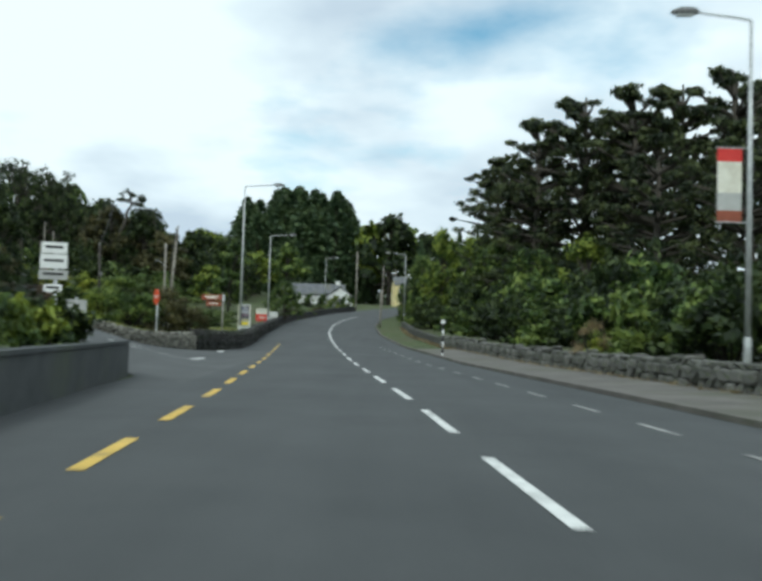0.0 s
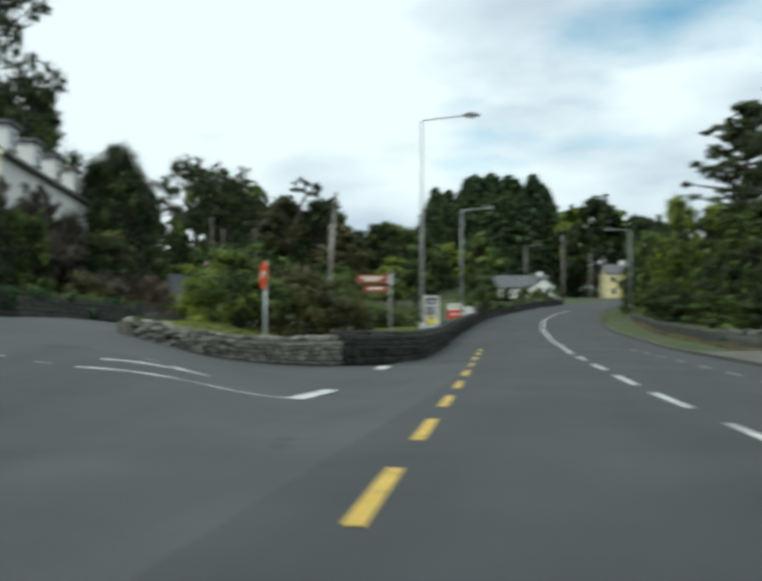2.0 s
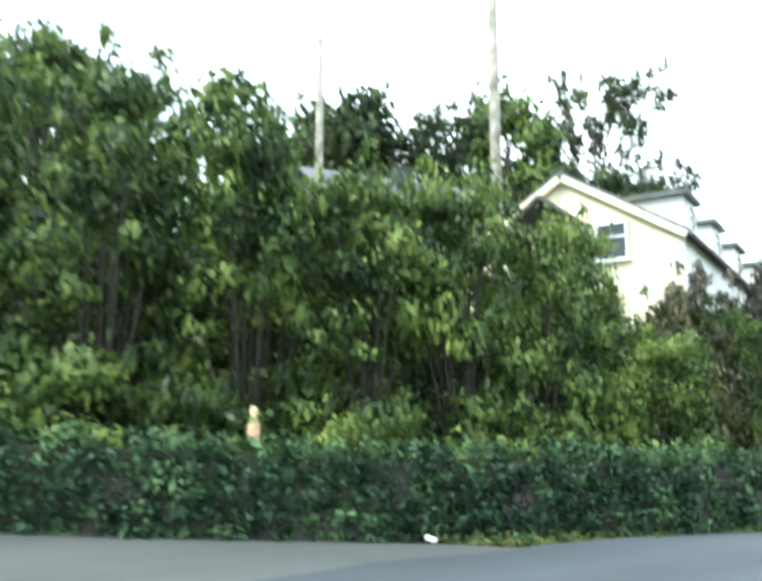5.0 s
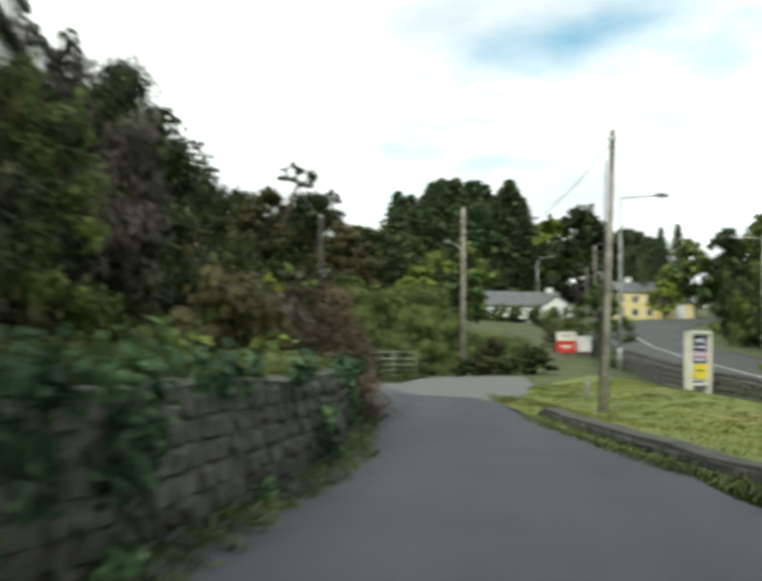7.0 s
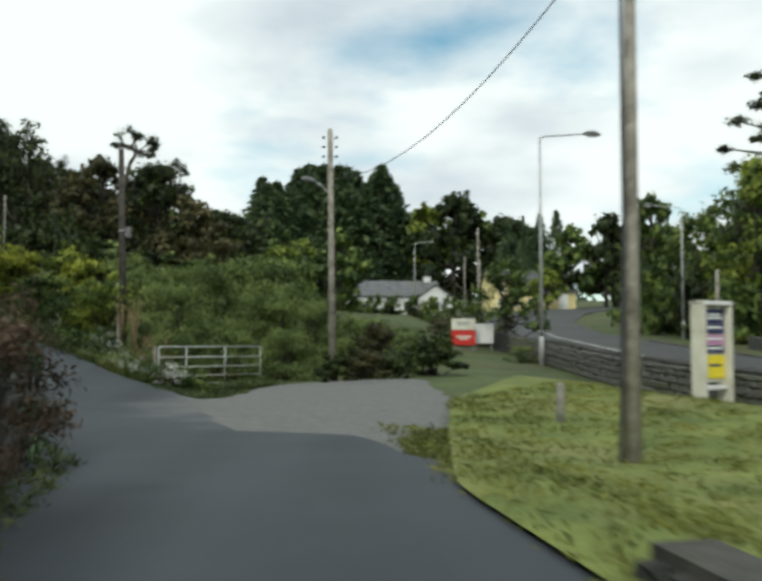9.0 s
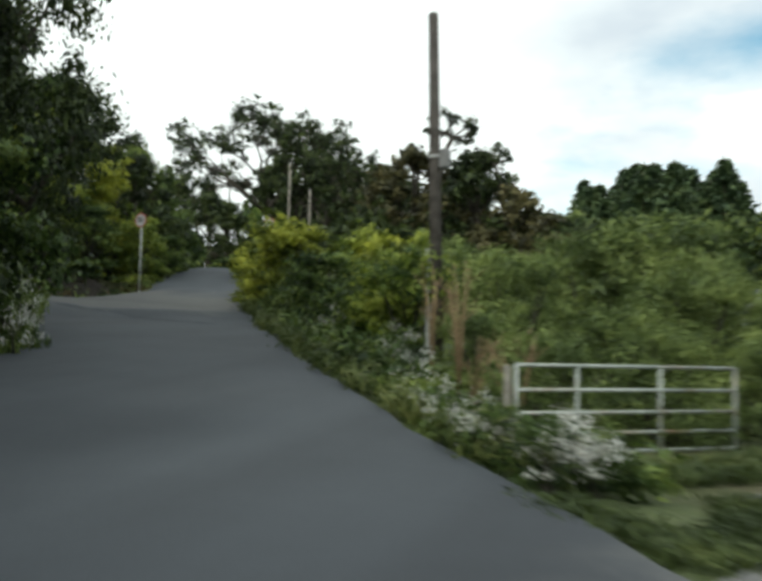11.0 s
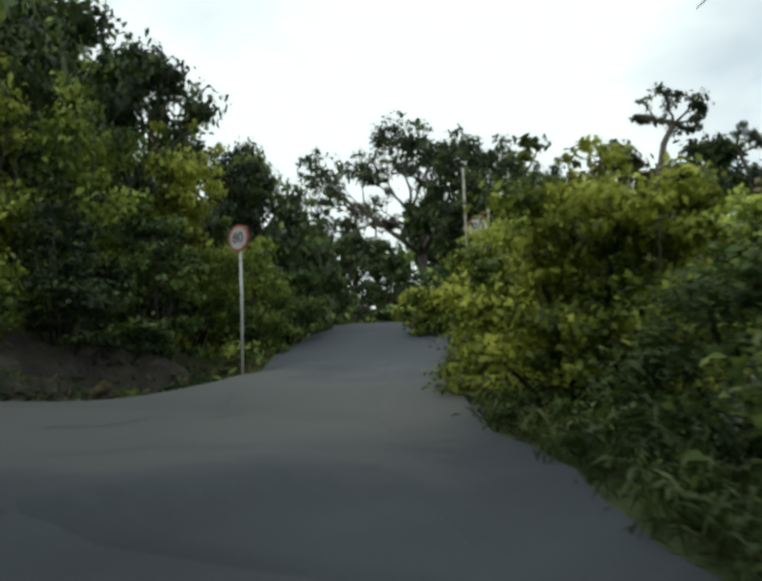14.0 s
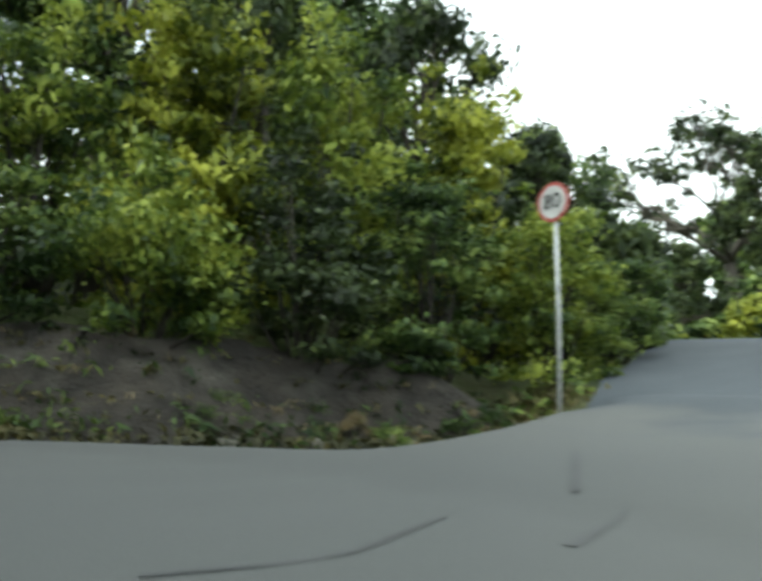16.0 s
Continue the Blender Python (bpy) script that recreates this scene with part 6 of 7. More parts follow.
# lane left side, up to the branch
row(["near_dark", "near_dark", "near_mid"], "shrub", [(-28.9, 70.8), (-31.0, 74.6), (-33.0, 78.5), (-35.2, 81.8)], 1.5, 1.6, 3.2, HEDGE, "shrub", "lane hedge", 0.35, 19)
topped(["near_mid", "near_dark", "near_mid"], "shrub", [(-22.6, 44.9, 1.2, 5.0), (-24.0, 48.6, 1.2, 6.3), (-24.2, 49.9, 1.2, 6.5), (-24.4, 51.8, 1.2, 6.4)], "dark leafy shrub over a stone retaining wall", "shrub", "bank shrubs")
row(["near_dark"], "shrub", [(-30.8, 70.6), (-33.4, 74.6), (-36.0, 78.5), (-38.4, 81.6)], 2.0, 2.3, 6.0, "tall dark hedge shrub beside the lane", "shrub", "lane hedge", 0.4, 47)
topped("near_dark", "shrub", [(-37.6, 82.4, 2.1, 9.6), (-39.8, 83.0, 2.4, 11.5), (-41.6, 82.0, 2.6, 13.0)], "tall dark shrub at the corner of a side track", "shrub", "lane hedge")
topped(["near_light", "near_mid", "near_dark"], "shrub", [(-43.0, 99.4, 1.5, 8.6), (-44.0, 97.4, 1.8, 8.6), (-44.6, 95.4, 1.8, 8.6), (-45.6, 93.4, 1.8, 8.4), (-47.2, 91.6, 1.9, 8.2), (-49.4, 90.0, 2.0, 8.4), (-52.2, 88.4, 2.1, 8.6), (-55.4, 86.6, 2.2, 9.0)],
       "leafy shrub overhanging a stony bank", "shrub", "bank hedge")
# upper row in yellower leaves: sunlight on the tops is put into their colour
topped(["near_yellow", "near_light"], "shrub", [(-45.2, 100.0, 2.0, 11.2), (-46.2, 97.6, 2.3, 12.2), (-47.2, 95.2, 2.3, 12.2), (-48.8, 93.2, 2.3, 11.8), (-51.2, 91.8, 2.4, 11.6), (-54.4, 90.0, 2.5, 11.0)],
       "tall leafy yellow-green shrub on the bank", "shrub", "bank hedge")
topped(["near_mid", "hedge_dark", "hedge_mid"], "shrub", [(-43.4, 101.8, 1.5, 7.7), (-44.6, 104.0, 1.7, 9.6), (-46.0, 106.4, 1.8, 10.2), (-47.0, 109.0, 1.8, 10.2), (-48.4, 112.0, 1.8, 10.2), (-50.2, 115.4, 1.9, 10.2), (-52.2, 119.0, 1.9, 10.4), (-54.4, 123.0, 2.0, 10.6), (-56.6, 127.0, 2.0, 10.6)],
       HEDGE, "shrub", "bank hedge")
# grass triangle
for k, (x, y, s, h, key) in enumerate([(-12.6, 45.2, 2.0, 2.9, "near_mid"), (-14.6, 47.5, 1.7, 2.6, "near_light"), (-11.4, 47.6, 1.9, 2.7, "brown"), (-13.2, 49, 2.0, 2.9, "hedge_dark"), (-10.6, 50.5, 1.4, 2.0, "brown")]):
    grow(key, "shrub", x, y, s, s, h, "rounded shrub on the grass behind a low wall", "shrub", "junction shrubs", k)
# garden before the junction
row(["hedge_mid", "hedge_dark", "hedge_light"], "shrub", [(-4.5, -8), (-5.6, 4), (-6.9, 13), (-7.6, 20)], 1.5, 1.5, 1.7, "rounded garden shrub above a rendered wall", "shrub", "garden shrubs", 0.3, 23, -0.2)
row(["hedge_light", "hedge_mid"], "shrub", [(-6.0, 11.5), (-6.7, 16.5), (-7.3, 20.6)], 1.1, 0.95, 1.8, "bright rounded garden hedge above a rendered wall", "shrub", "garden shrubs", 0.12, 29)
row(["hedge_dark", "hedge_mid"], "shrub", [(-10, 22.9), (-16, 25.6), (-24, 30.2)], 2.0, 1.6, 1.9, "rounded garden shrub above a rendered wall", "shrub", "garden shrubs", 0.3, 24)
for k, (x, y, h) in enumerate([(-12, 6, 8), (-16, 16, 9), (-22, 20, 10), (-30, 18, 11), (-14, -8, 9), (-38, 22, 11)]):
    grow(["broad_dark", "broad_mid"][k % 2], "tree", x, y, h, h, h, "dark leafy tree in the roadside garden", "tree", "garden trees", k)
# right of the main road
for k, (x, y, h, key) in enumerate([(14.8, 115, 22, "pine"), (16.5, 96, 23, "pine2"), (20.5, 92, 25, "pine"), (24.5, 88, 25, "pine2"), (28.5, 86, 25, "pine"), (33, 84, 26, "pine2"), (18, 106, 22, "pine2"), (27, 98, 25, "pine"), (38, 90, 26, "pine"), (22, 72, 17, "pine2"), (27, 66, 17, "pine"), (31, 60, 17, "pine2")]):
    grow(key, "pine_tree", x, y, h * 1.0, h * 1.0, h, "tall dark spreading pine behind a roadside wall", "pine tree", "roadside pines", k)
row(["hedge_dark", "hedge_mid", "hedge_dark"], "shrub", [(12, 18), (12, 40), (11, 55), (9.6, 70), (7.6, 85), (5.8, 100), (5.4, 112), (8, 126), (13.5, 142)], 2.7, 2.3, 3.0, "dense roadside thicket behind the footpath wall", "shrub", "roadside thicket", 0.7, 25)
row(["hedge_dark", "hedge_mid", "hedge_dark"], "shrub", [(17, 48), (15.4, 62), (13.4, 76), (11.6, 90), (10.0, 104), (10.5, 116), (14, 130)], 3.3, 3.1, 5.6, "tall green roadside thicket", "shrub", "roadside thicket", 1.0, 26)
row(["hedge_dark"], "shrub", [(22, 14), (21, 34), (20, 50), (19, 64)], 4.4, 3.6, 5.2, "dark undergrowth below the pines", "shrub", "roadside thicket", 1.0, 48)
for k, (x, y, h, key) in enumerate([(11.6, 112, 11.5, "broad_light"), (15, 124, 13, "broad_mid"), (19, 138, 14, "broad_mid"), (24, 132, 14, "broad_dark"), (14.2, 86, 9, "broad_mid"), (26, 150, 14, "broad_mid"), (32, 142, 14, "broad_dark"), (12.8, 100, 10.5, "broad_mid"), (17, 74, 9, "broad_light")]):
    grow(key, "tree", x, y, h, h, h, "green tree in the roadside wood", "tree", "roadside wood", k)
topped(["hedge_mid", "hedge_dark"], "shrub", [(3.9, 104, 1.8, 6.8), (3.6, 111, 1.9, 8.4), (3.6, 117, 2.0, 9.4), (4.2, 123, 2.2, 10.4), (5.8, 129, 2.4, 11)], "dense roadside thicket behind the footpath", "shrub", "roadside thicket")
topped(["far_mid", "far_dark"], "tree", [(15.2, 189, 12, 20.6), (20.5, 188, 13, 22.3), (26.6, 185, 14, 25.0)], "distant leafy tree beyond a yellow house", "tree", "roadside wood")
topped(["broad_mid", "broad_light"], "tree", [(5.4, 114, 7, 12.0), (7.4, 109, 8, 14.6)], "green tree in the roadside wood", "tree", "roadside wood")
topped("spruce", "spruce_tree", [(8.3, 190.5, 9, 22.0)], "dark conical spruce beside a yellow house", "spruce tree", "")
grow("straw", "yucca", 7.35, 31.7, 1.0, 1.0, 1.5, "yellowed spiky plant on top of the wall", "plant", z=ground_at(7.3, 31.7) + 0.5)
grow("hedge_yellow", "wall_plant", 7.6, 32.0, 0.5, 0.5, 0.8, "small yellowing plant on top of the wall", "plant", z=ground_at(7.3, 31.7) + 0.5)
# distance
for k in range(60):
    a, b = R.uniform(-1, 1), R.uniform(0, 1)
    h = R.uniform(24, 35) * (1 - 0.2 * abs(a) ** 1.5)
    grow("spruce", "spruce_tree", -23 + a * 15, 232 + b * 26, h * 1.7, h * 1.7, h, "tall dark plantation spruce", "spruce tree", "spruce plantation", k)
for k, (x, y, h) in enumerate([(2, 228, 24), (6, 236, 22), (-2, 240, 25), (12, 226, 19), (18, 236, 18), (-42, 230, 16), (-48, 236, 15), (-54, 228, 15), (30, 214, 15), (38, 222, 16), (-62, 222, 14), (-66, 236, 17), (24, 196, 12), (30, 188, 13),
                               (-26, 186, 10), (-30, 178, 11), (-34, 170, 10), (-20, 190, 12), (-38, 190, 12), (14, 214, 15), (-46, 176, 11), (-52, 186, 12), (10, 182, 7), (-24, 160, 6.5), (-29, 152, 8), (-20, 118, 6), (-24, 126, 7)]):
    grow(["far_dark", "far_mid", "far_light", "far_dark"][k % 4], "tree", x, y, h, h, h, "distant leafy tree behind the cottages", "tree", "distant trees", k)
for k, (x, y, h) in enumerate([(14, 205, 17), (18, 210, 18), (9, 208, 16)]):
    grow("spruce", "spruce_tree", x, y, h * 1.1, h * 1.1, h, "dark conifer by the bend of the road", "spruce tree", "", k)
row(["hedge_mid", "hedge_dark", "brown"], "shrub", [(-11.7, 103), (-11.8, 108), (-11, 122), (-9, 138), (-10, 158)], 3.4, 1.8, 1.1, "scrubby hedge behind the roadside wall", "shrub", "roadside hedge", 0.6, 27)
row(["hedge_mid", "hedge_light"], "shrub", [(-20, 165.5), (-13, 164.5), (-6, 163.5)], 2.0, 1.7, 2.5, "clipped garden hedge before a cottage", "shrub", "cottage hedge", 0.3, 28)
rng = np.random.default_rng(77)
cl = []
for k in range(520):
    a = rng.uniform(-1.9, 2.4)
    d = rng.uniform(290, 420)
    x, y = d * math.sin(a) * 1.1, 60 + d * math.cos(a)
    h = rng.uniform(9, 17)
    cl.append((x, y, 12 + h * 0.5, rng.uniform(5, 9), rng.uniform(5, 9), h * 0.6, 45))
V, F, S = leaf_cloud(rng, cl, 2.8)
woods = tagged(new("far_woods", fast_mesh("far_woods", V, F, LEAF_DARK, S)), "dark band of distant woodland", "woods", kind="stuff")

# ---- ivy, verges, flowers ----
def strewn(name, pts_fn, n, leaf, material, label, category, seed, tilt=0.9, aspect=0.6):
    rng_ = np.random.default_rng(seed)
    V, F, S = leaf_cloud(rng_, pts_fn(rng_), leaf, tilt, aspect)
    return tagged(new(name, fast_mesh(name, V, F, material, S)), label, category, kind="stuff")


def ivy_clumps(rng_):
    p = along(ivy_line, 0.22)
    base = land(p[:, 0], p[:, 1])
    o = offset(p, 0.34)
    out = []
    for i in range(len(p)):
        cover = np.interp(p[i, 1], [25, 41, 44, 47, 56, 70], [1.0, 0.95, 0.42, 0.07, 0.06, 0.05])
        for k in range(5):
            if rng_.uniform() < cover or (k == 4 and rng_.uniform() < (0.75 if p[i, 1] < 44 else 0.12)):
                out.append((o[i, 0] + rng_.uniform(-0.06, 0.1), o[i, 1] + rng_.uniform(-0.1, 0.1), base[i] + 0.1 + 0.25 * k, 0.1, 0.26, 0.2, 52))
    return out


strewn("ivy", ivy_clumps, 0, 0.085, LEAF_IVY, "glossy ivy and bramble hanging over a stone wall", "ivy", 31)


def top_growth(rng_):
    p = along(ivy_line, 0.3)
    base = land(p[:, 0], p[:, 1])
    o = offset(p, -0.35)
    return [(o[i, 0] + rng_.uniform(-0.5, 0.3), o[i, 1] + rng_.uniform(-0.3, 0.3), base[i] + 1.15 + rng_.uniform(-0.1, 0.25), 0.35, 0.35, 0.22, 50) for i in range(len(p)) if p[i, 1] < 44 or rng_.uniform() < 0.15]


strewn("bank_growth", top_growth, 0, 0.13, LEAF_MID, "nettles and bramble along the top of the wall", "weeds", 32)


def tufts(line, d0, d1, step, size, height, n):
    def f(rng_):
        p = along(line, step)
        out = []
        o0, o1 = offset(p, d0), offset(p, d1)
        t = rng_.uniform(0, 1, len(p))[:, None]
        q = o0 * (1 - t) + o1 * t
        z = land(q[:, 0], q[:, 1])
        for i in range(len(p)):
            s = size * rng_.uniform(0.6, 1.4)
            out.append((q[i, 0], q[i, 1], z[i] + height * 0.5, s, s, height * rng_.uniform(0.4, 0.8), n))
        return out
    return f


edge_r = lane_line[:, :2] + (offset(lane_line, 1) - lane_line[:, :2]) * half_r[:, None]
edge_l = lane_line[:, :2] + (offset(lane_line, -1) - lane_line[:, :2]) * half_l[:, None]
upper_r = edge_r[(lane_line[:, 1] > 72)]
upper_l = edge_l[(lane_line[:, 1] > 62) & (lane_line[:, 1] < 83)]
strewn("verge_grass", tufts(upper_r, 0.0, 1.2, 0.06, 0.2, 0.4, 34), 0, 0.16, GRASS_DARK, "long grass and weeds on the lane verge", "grass", 33, 0.5, 0.14)
strewn("verge_weeds", tufts(upper_r, 0.3, 1.6, 0.09, 0.26, 0.5, 22), 0, 0.14, LEAF_MID, "dark green docks and nettles on the lane verge", "weeds", 40, 0.8, 0.4)
strewn("verge_grass", tufts(upper_l, -1.1, -0.05, 0.08, 0.2, 0.35, 30), 0, 0.16, GRASS_DARK, "long grass and weeds on the lane verge", "grass", 34, 0.5, 0.14)
strewn("verge_grass", tufts([(-21.6, 37.9), (-20.6, 40.5), (-20.05, 44.5), (-19.85, 50), (-20.4, 55.7), (-21.3, 61.4), (-23.2, 65.6)], -0.1, 0.3, 0.05, 0.12, 0.16, 24), 0, 0.12, GRASS_DARK, "tufty grass along the foot of a wall", "grass", 35, 0.5, 0.14)
strewn("verge_grass", tufts(lane_wall_line, -0.5, -0.12, 0.03, 0.14, 0.18, 20), 0, 0.13, GRASS_DARK, "tufty grass along the foot of a wall", "grass", 36, 0.5, 0.14)
strewn("verge_grass", tufts([tuple(v) for v in offset(MAIN[at_main(5):at_main(100):6], 7.3)], -0.1, 0.4, 0.12, 0.2, 0.2, 16), 0, 0.16, STRAW, "dry grass along the footpath wall", "grass", 37, 0.5, 0.14)


strewn("bank_grass", tufts([(-21.4, 44), (-21.2, 50), (-21.8, 55.7), (-22.8, 61.4), (-24.8, 66)], -3.6, 0.1, 0.009, 0.3, 0.26, 14), 0, 0.2, GRASS, "rough green grass on the bank above a wall", "grass", 39, 0.5, 0.14)


def lawn_blades(rng_):
    out = []
    L, Rr = along([(-12.6, 40), (-15.0, 46), (-16.3, 51), (-17.0, 55), (-17.6, 60), (-17.1, 65), (-16.5, 71)], 0.3), along([(-9.6, 41), (-9.3, 48), (-9.6, 55), (-10.2, 63), (-11.4, 72), (-12.4, 78)], 0.3)
    for k in range(2000):
        i, t = rng_.uniform(0, 1), rng_.uniform(0, 1)
        a, b = L[int(i * (len(L) - 1))], Rr[int(i * (len(Rr) - 1))]
        q = a * (1 - t) + b * t
        out.append((q[0], q[1], 0, 0.3, 0.3, 0.03, 14))
    z = land(np.array([o[0] for o in out]), np.array([o[1] for o in out]))
    return [(o[0], o[1], zz + 0.17, *o[3:]) for o, zz in zip(out, z)]


strewn("verge_grass", tufts([(-21.2, 43), (-20.5, 50), (-21.1, 55.7), (-22.0, 61.4), (-23.8, 65.6)], -0.5, 0.15, 0.04, 0.16, 0.24, 20), 0, 0.16, GRASS_DARK, "rough grass hanging over the wall top", "grass", 41, 0.5, 0.14).location = (0, 0, 1.0)
strewn("verge_grass", tufts([(-17.0, 57), (-17.4, 61), (-17.8, 66)], -0.3, 0.9, 0.02, 0.2, 0.16, 18), 0, 0.13, GRASS, "tufty grass along the lane edge", "grass", 44, 0.5, 0.14)
strewn("verge_grass", tufts([(-23.0, 74.3), (-22.4, 75.4), (-21.5, 76.4), (-20.6, 77.4)], -0.5, 0.4, 0.014, 0.22, 0.2, 20), 0, 0.14, GRASS_DARK, "tufty grass before a field gate", "grass", 45, 0.5, 0.14)
strewn("verge_grass", tufts([(-36.2, 83.6), (-38, 84.4), (-40, 84.8), (-43, 84.2)], -0.5, 0.6, 0.014, 0.24, 0.3, 18), 0, 0.17, GRASS_DARK, "rough grass at the corner of a side track", "grass", 46, 0.5, 0.14)
strewn("verge_grass", tufts([(-22.7, 73.0), (-22.2, 72.4), (-21.6, 72.1), (-21.2, 73.4), (-21.3, 74.8)], -0.3, 0.3, 0.012, 0.18, 0.12, 16), 0, 0.11, GRASS_DARK, "thin grass at the edge of the gravel", "grass", 47, 0.5, 0.16)
strewn("lawn_grass", lawn_blades, 0, 0.09, GRASS, "short uneven grass blades on the strip", "grass", 38, 0.5, 0.2)
bank_foot = [(-41.8, 98.6), (-42.6, 96.4), (-43.3, 94.2), (-44.3, 91.6), (-46.6, 89.4), (-50, 87.6)]
SOIL = surface("bank_soil", (0.011, 0.009, 0.007), (0.04, 0.033, 0.025), 2.2, 0.95, 14.0, 1.0, 0.06, stain=(0.065, 0.06, 0.05))
bp_ = along(bank_foot, 0.2)
rows_ = [(0.05, -0.12), (0.25, 0.18), (0.5, 0.5), (0.8, 0.82), (1.15, 1.1), (1.6, 1.32), (2.3, 1.42), (3.2, 1.2)]
bz_ = land(bp_[:, 0], bp_[:, 1])
bv_ = []
for d_, h_ in rows_:
    o_ = offset(bp_, d_)
    for i in range(len(bp_)):
        j_ = noise.noise(Vector((o_[i, 0] * 1.3, o_[i, 1] * 1.3, h_))) * 0.22 + noise.noise(Vector((o_[i, 0] * 4, o_[i, 1] * 4, h_ * 3))) * 0.09
        fade_ = min(1.0, i / 12, (len(bp_) - 1 - i) / 12)
        bv_.append((o_[i, 0] + j_, o_[i, 1] - j_ * 0.5, bz_[i] + 0.1 + (h_ + j_ * 0.6) * fade_ - 0.25 * (1 - fade_)))
nb_ = len(bp_)
earth_bank = new("bank", mesh_of("bank", bv_, [(r_ * nb_ + i, r_ * nb_ + i + 1, (r_ + 1) * nb_ + i + 1, (r_ + 1) * nb_ + i) for r_ in range(len(rows_) - 1) for i in range(nb_ - 1)], SOIL, True))
tagged(earth_bank, "dark stony earth bank cut beside the track", "bank", kind="structure")
strewn("bank_litter", tufts(bank_foot, -0.1, 1.2, 0.03, 0.3, 0.2, 13), 0, 0.16, LEAF_BROWN, "dead leaves and dry stalks on a stony bank", "dead leaves", 42, 0.8, 0.4)


def bank_cover(share, size, n):
    def f(rng_):
        out = []
        for i in range(nb_, 6 * nb_):
            if rng_.uniform() < share:
                x, y, z = bv_[i]
                out.append((x + rng_.uniform(-0.1, 0.1), y + rng_.uniform(-0.1, 0.1), z + size * 0.2, size, size, size * 0.5, n))
        return out
    return f


strewn("bank_litter", bank_cover(0.4, 0.16, 9), 0, 0.085, LEAF_BROWN, "dead leaves lying on an earth bank", "dead leaves", 52, 0.6, 0.5)
strewn("bank_litter", bank_cover(0.14, 0.14, 8), 0, 0.08, STRAW, "pale dry stalks lying on an earth bank", "dead leaves", 53, 0.6, 0.2)
strewn("bank_weeds", bank_cover(0.16, 0.24, 14), 0, 0.11, LEAF_MID, "ferns and weeds rooted in an earth bank", "weeds", 54, 0.8, 0.4)
strewn("bank_weeds", tufts(bank_foot, 0.0, 0.9, 0.16, 0.3, 0.4, 16), 0, 0.15, LEAF_MID, "weeds and ferns on a stony bank", "weeds", 43, 0.8, 0.4)


def daisies(x, y, s, h, k, label):
    ob = grow("weeds", "flower_clump", x, y, s, s, h, label, "flowers", "verge flowers", k)
    b_ = put(new("blossom", PLANTS["petals"][0]), ob)
    b_.matrix_basis = Matrix.LocRotScale((0, 0, 0.12), Euler((0, 0, k)), (1.05, 1.05, 1.1))
    return ob


for k, (x, y, s) in enumerate([(-23.3, 74.1, 0.5), (-22.7, 73.5, 0.48), (-23.9, 75.2, 0.48), (-24.4, 76.4, 0.44), (-25.1, 77.8, 0.4), (-22.4, 73.8, 0.5), (-22.9, 74.9, 0.5)]):
    daisies(x, y, s, 0.55, k, "leafy clump of white oxeye daisies on the verge")
for k, (x, y, s) in enumerate([(-30.6, 77.2, 0.42), (-31.1, 78.1, 0.4)]):
    daisies(x, y, s, 1.0, k, "white-flowered clump spilling over the wall end")
for k, (x, y, s) in enumerate([(-25.4, 79.2, 0.45), (-25.9, 79.9, 0.4), (-31.6, 90.0, 0.4), (-31.2, 88.6, 0.4), (-28.4, 84.0, 0.4), (-38.0, 84.6, 0.5)]):
    daisies(x, y, s, 0.7, k + 20, "small clump of white daisies in the verge weeds")


def dry_weed(x, y, height, spread_, k):
    """Bare forked stalks rising from one root."""
    ob = thing("dry_weed", pose(x, y, ground_at(x, y)), "tall bare brown weed stalks beside a field gate", "weeds", "dry weeds")
    r = random.Random(k)
    for n_ in range(7):
        a = r.uniform(0, 6.283)
        h = height * r.uniform(0.65, 1.0)
        out = spread_ * r.uniform(0.3, 1.0)
        tip = (math.cos(a) * out, math.sin(a) * out, h)
        mid = (tip[0] * 0.35, tip[1] * 0.35, h * 0.55)
        part("stalk", tube_bm([(0, 0, -0.05), mid, tip], [0.017, 0.013, 0.007], 5), STALK, ob, smooth=True)
        for q in range(3):
            f_ = r.uniform(0.0, 0.8)
            p0 = [mid[c] + (tip[c] - mid[c]) * f_ for c in range(3)]
            b = a + r.uniform(-1.6, 1.6)
            l_ = r.uniform(0.12, 0.32)
            part("twig", tube_bm([tuple(p0), (p0[0] + math.cos(b) * l_, p0[1] + math.sin(b) * l_, p0[2] + l_ * 0.9)], [0.008, 0.004], 4), STALK, ob)


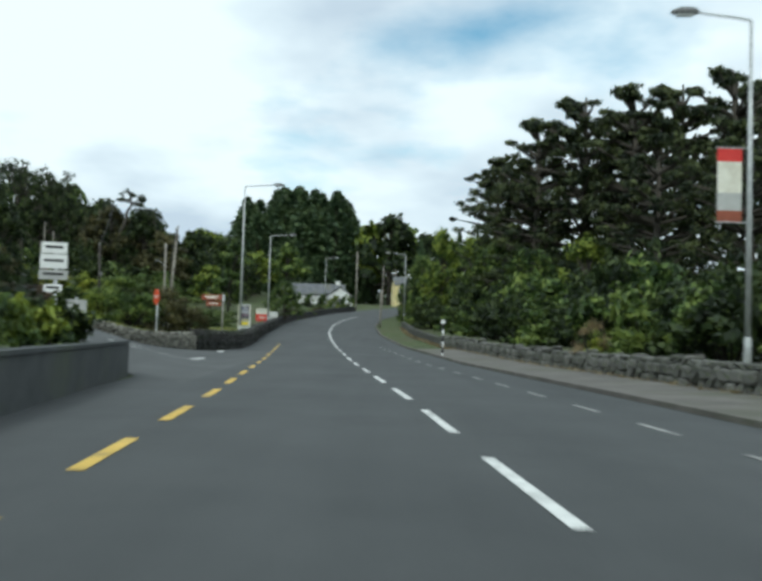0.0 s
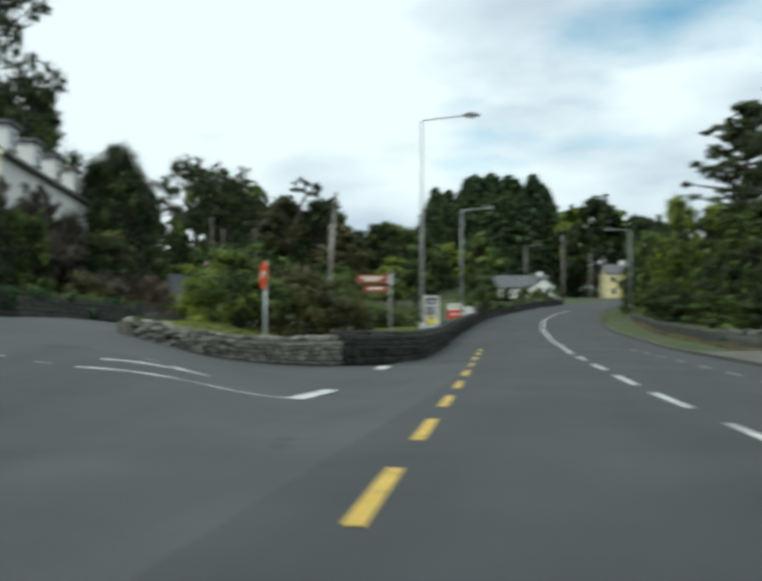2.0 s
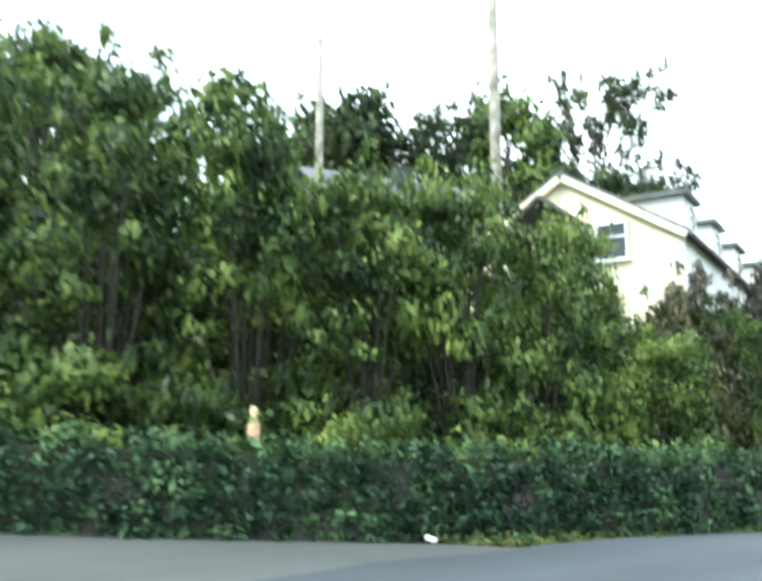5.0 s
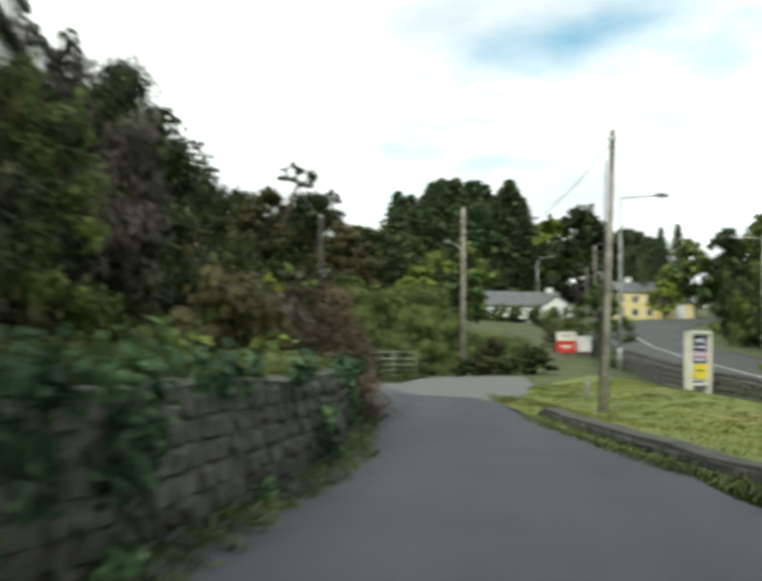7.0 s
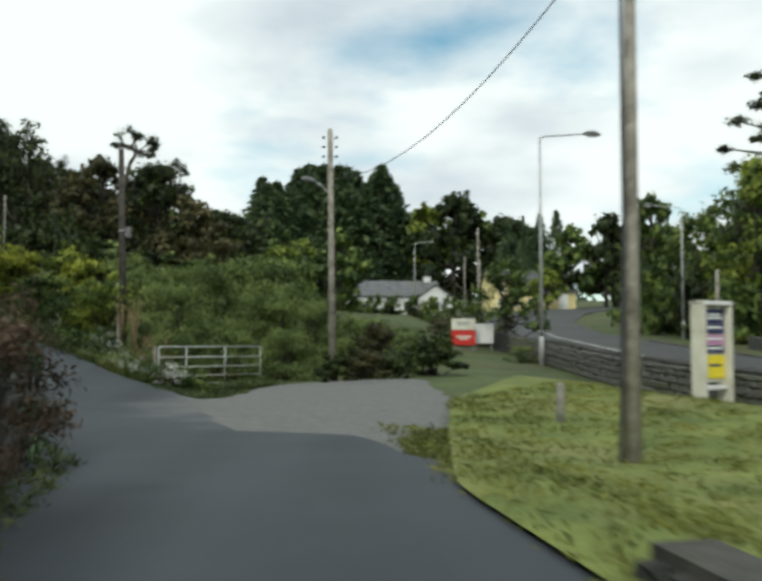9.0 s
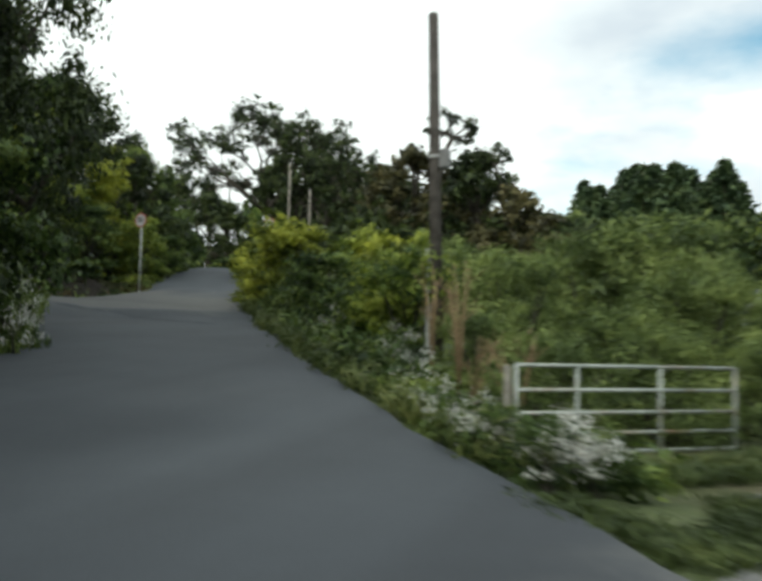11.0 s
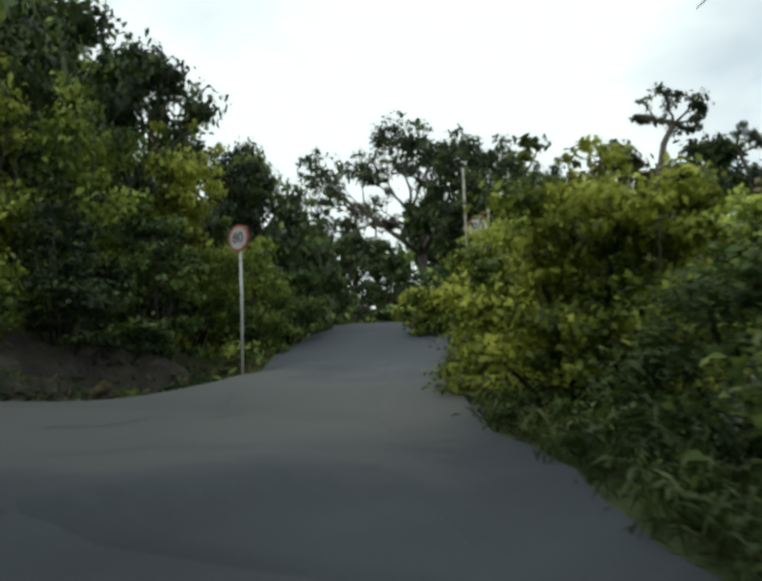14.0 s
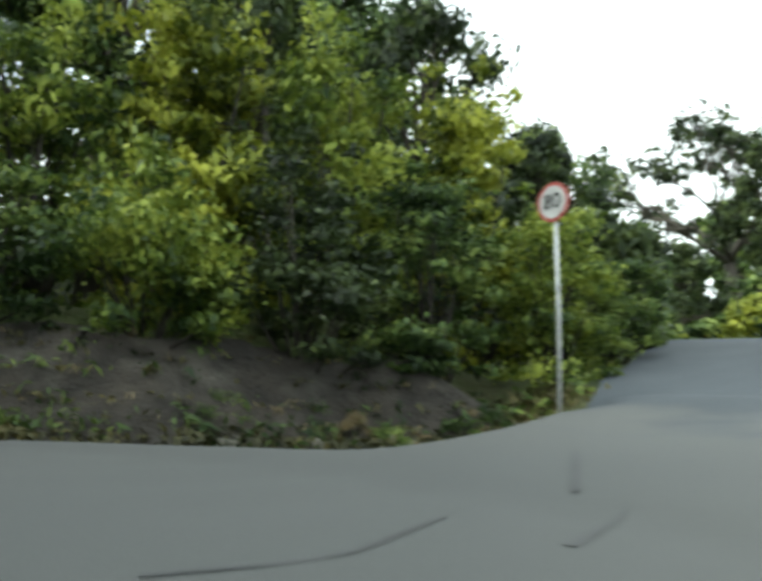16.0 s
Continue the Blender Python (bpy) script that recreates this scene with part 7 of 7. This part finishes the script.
STALK = surface("dry_stalk", (0.16, 0.11, 0.06), (0.3, 0.22, 0.12), 20.0, 0.9)
for k, (x, y, h, w) in enumerate([(-23.6, 77.6, 1.5, 0.7), (-24.3, 78.2, 1.3, 0.6), (-24.7, 79.2, 2.1, 0.25), (-25.3, 80.0, 1.9, 0.25)]):
    dry_weed(x, y, h, w, k)
for k in range(26):
    t_ = R.uniform(0, 1)
    x, y = -42.4 - 3.2 * t_ + R.uniform(-0.4, 0.5), 97.2 - 6.4 * t_ + R.uniform(-0.4, 0.4)
    grow("weeds" if k % 3 == 0 else "straw", "bank_weed", x, y, 0.4, 0.4, R.uniform(0.25, 0.55), "scrubby weeds at the foot of a stony bank", "weeds", "bank weeds", k)
loose = random.Random(9)
for k in range(40):
    t_ = loose.uniform(0, 1)
    x, y = -42.3 - 3.4 * t_ + loose.uniform(-0.35, 0.5), 97.0 - 6.6 * t_ + loose.uniform(-0.3, 0.3)
    s = loose.uniform(0.08, 0.3)
    ob = new("loose_stone", STONES[k % 7])
    ob.matrix_basis = Matrix.LocRotScale((x, y, ground_at(x, y) + s * 0.2), Euler((loose.uniform(-0.3, 0.3), loose.uniform(-0.3, 0.3), loose.uniform(0, 6))), (s * 1.3, s, s * 0.7))
    tagged(ob, "loose grey-brown stone at the foot of a bank", "stone", "loose stones")

# ---- stones of the walls ----
lay_stones(wall_corner, tip_line, (0.36, 0.72), 0.42, STONES, 1, (0.22, 0.13), 300, True, 1)
# roadside wall: near-black stones on the road face, lighter grey on the back
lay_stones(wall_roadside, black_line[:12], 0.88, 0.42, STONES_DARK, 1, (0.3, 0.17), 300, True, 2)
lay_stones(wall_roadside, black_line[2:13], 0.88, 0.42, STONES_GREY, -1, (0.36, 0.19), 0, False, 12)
lay_stones(wall_footpath, [tuple(v) for v in offset(MAIN[at_main(8):at_main(64):4], 7.75)], 0.62, 0.45, STONES_GREY, -1, (0.42, 0.3), 300, True, 3, 0.6)
lay_stones(wall_lane, lane_wall_line[1:], 0.30, 0.32, STONES_MURK, -1, (0.24, 0.14), 300, False, 4, 0.0, 0.07, 0.05)
lay_stones(wall_ivy, ivy_line[3:10], 1.0, 0.5, STONES_MURK, 1, (0.2, 0.14), 300, False, 5, 0.6, proud=0.075)
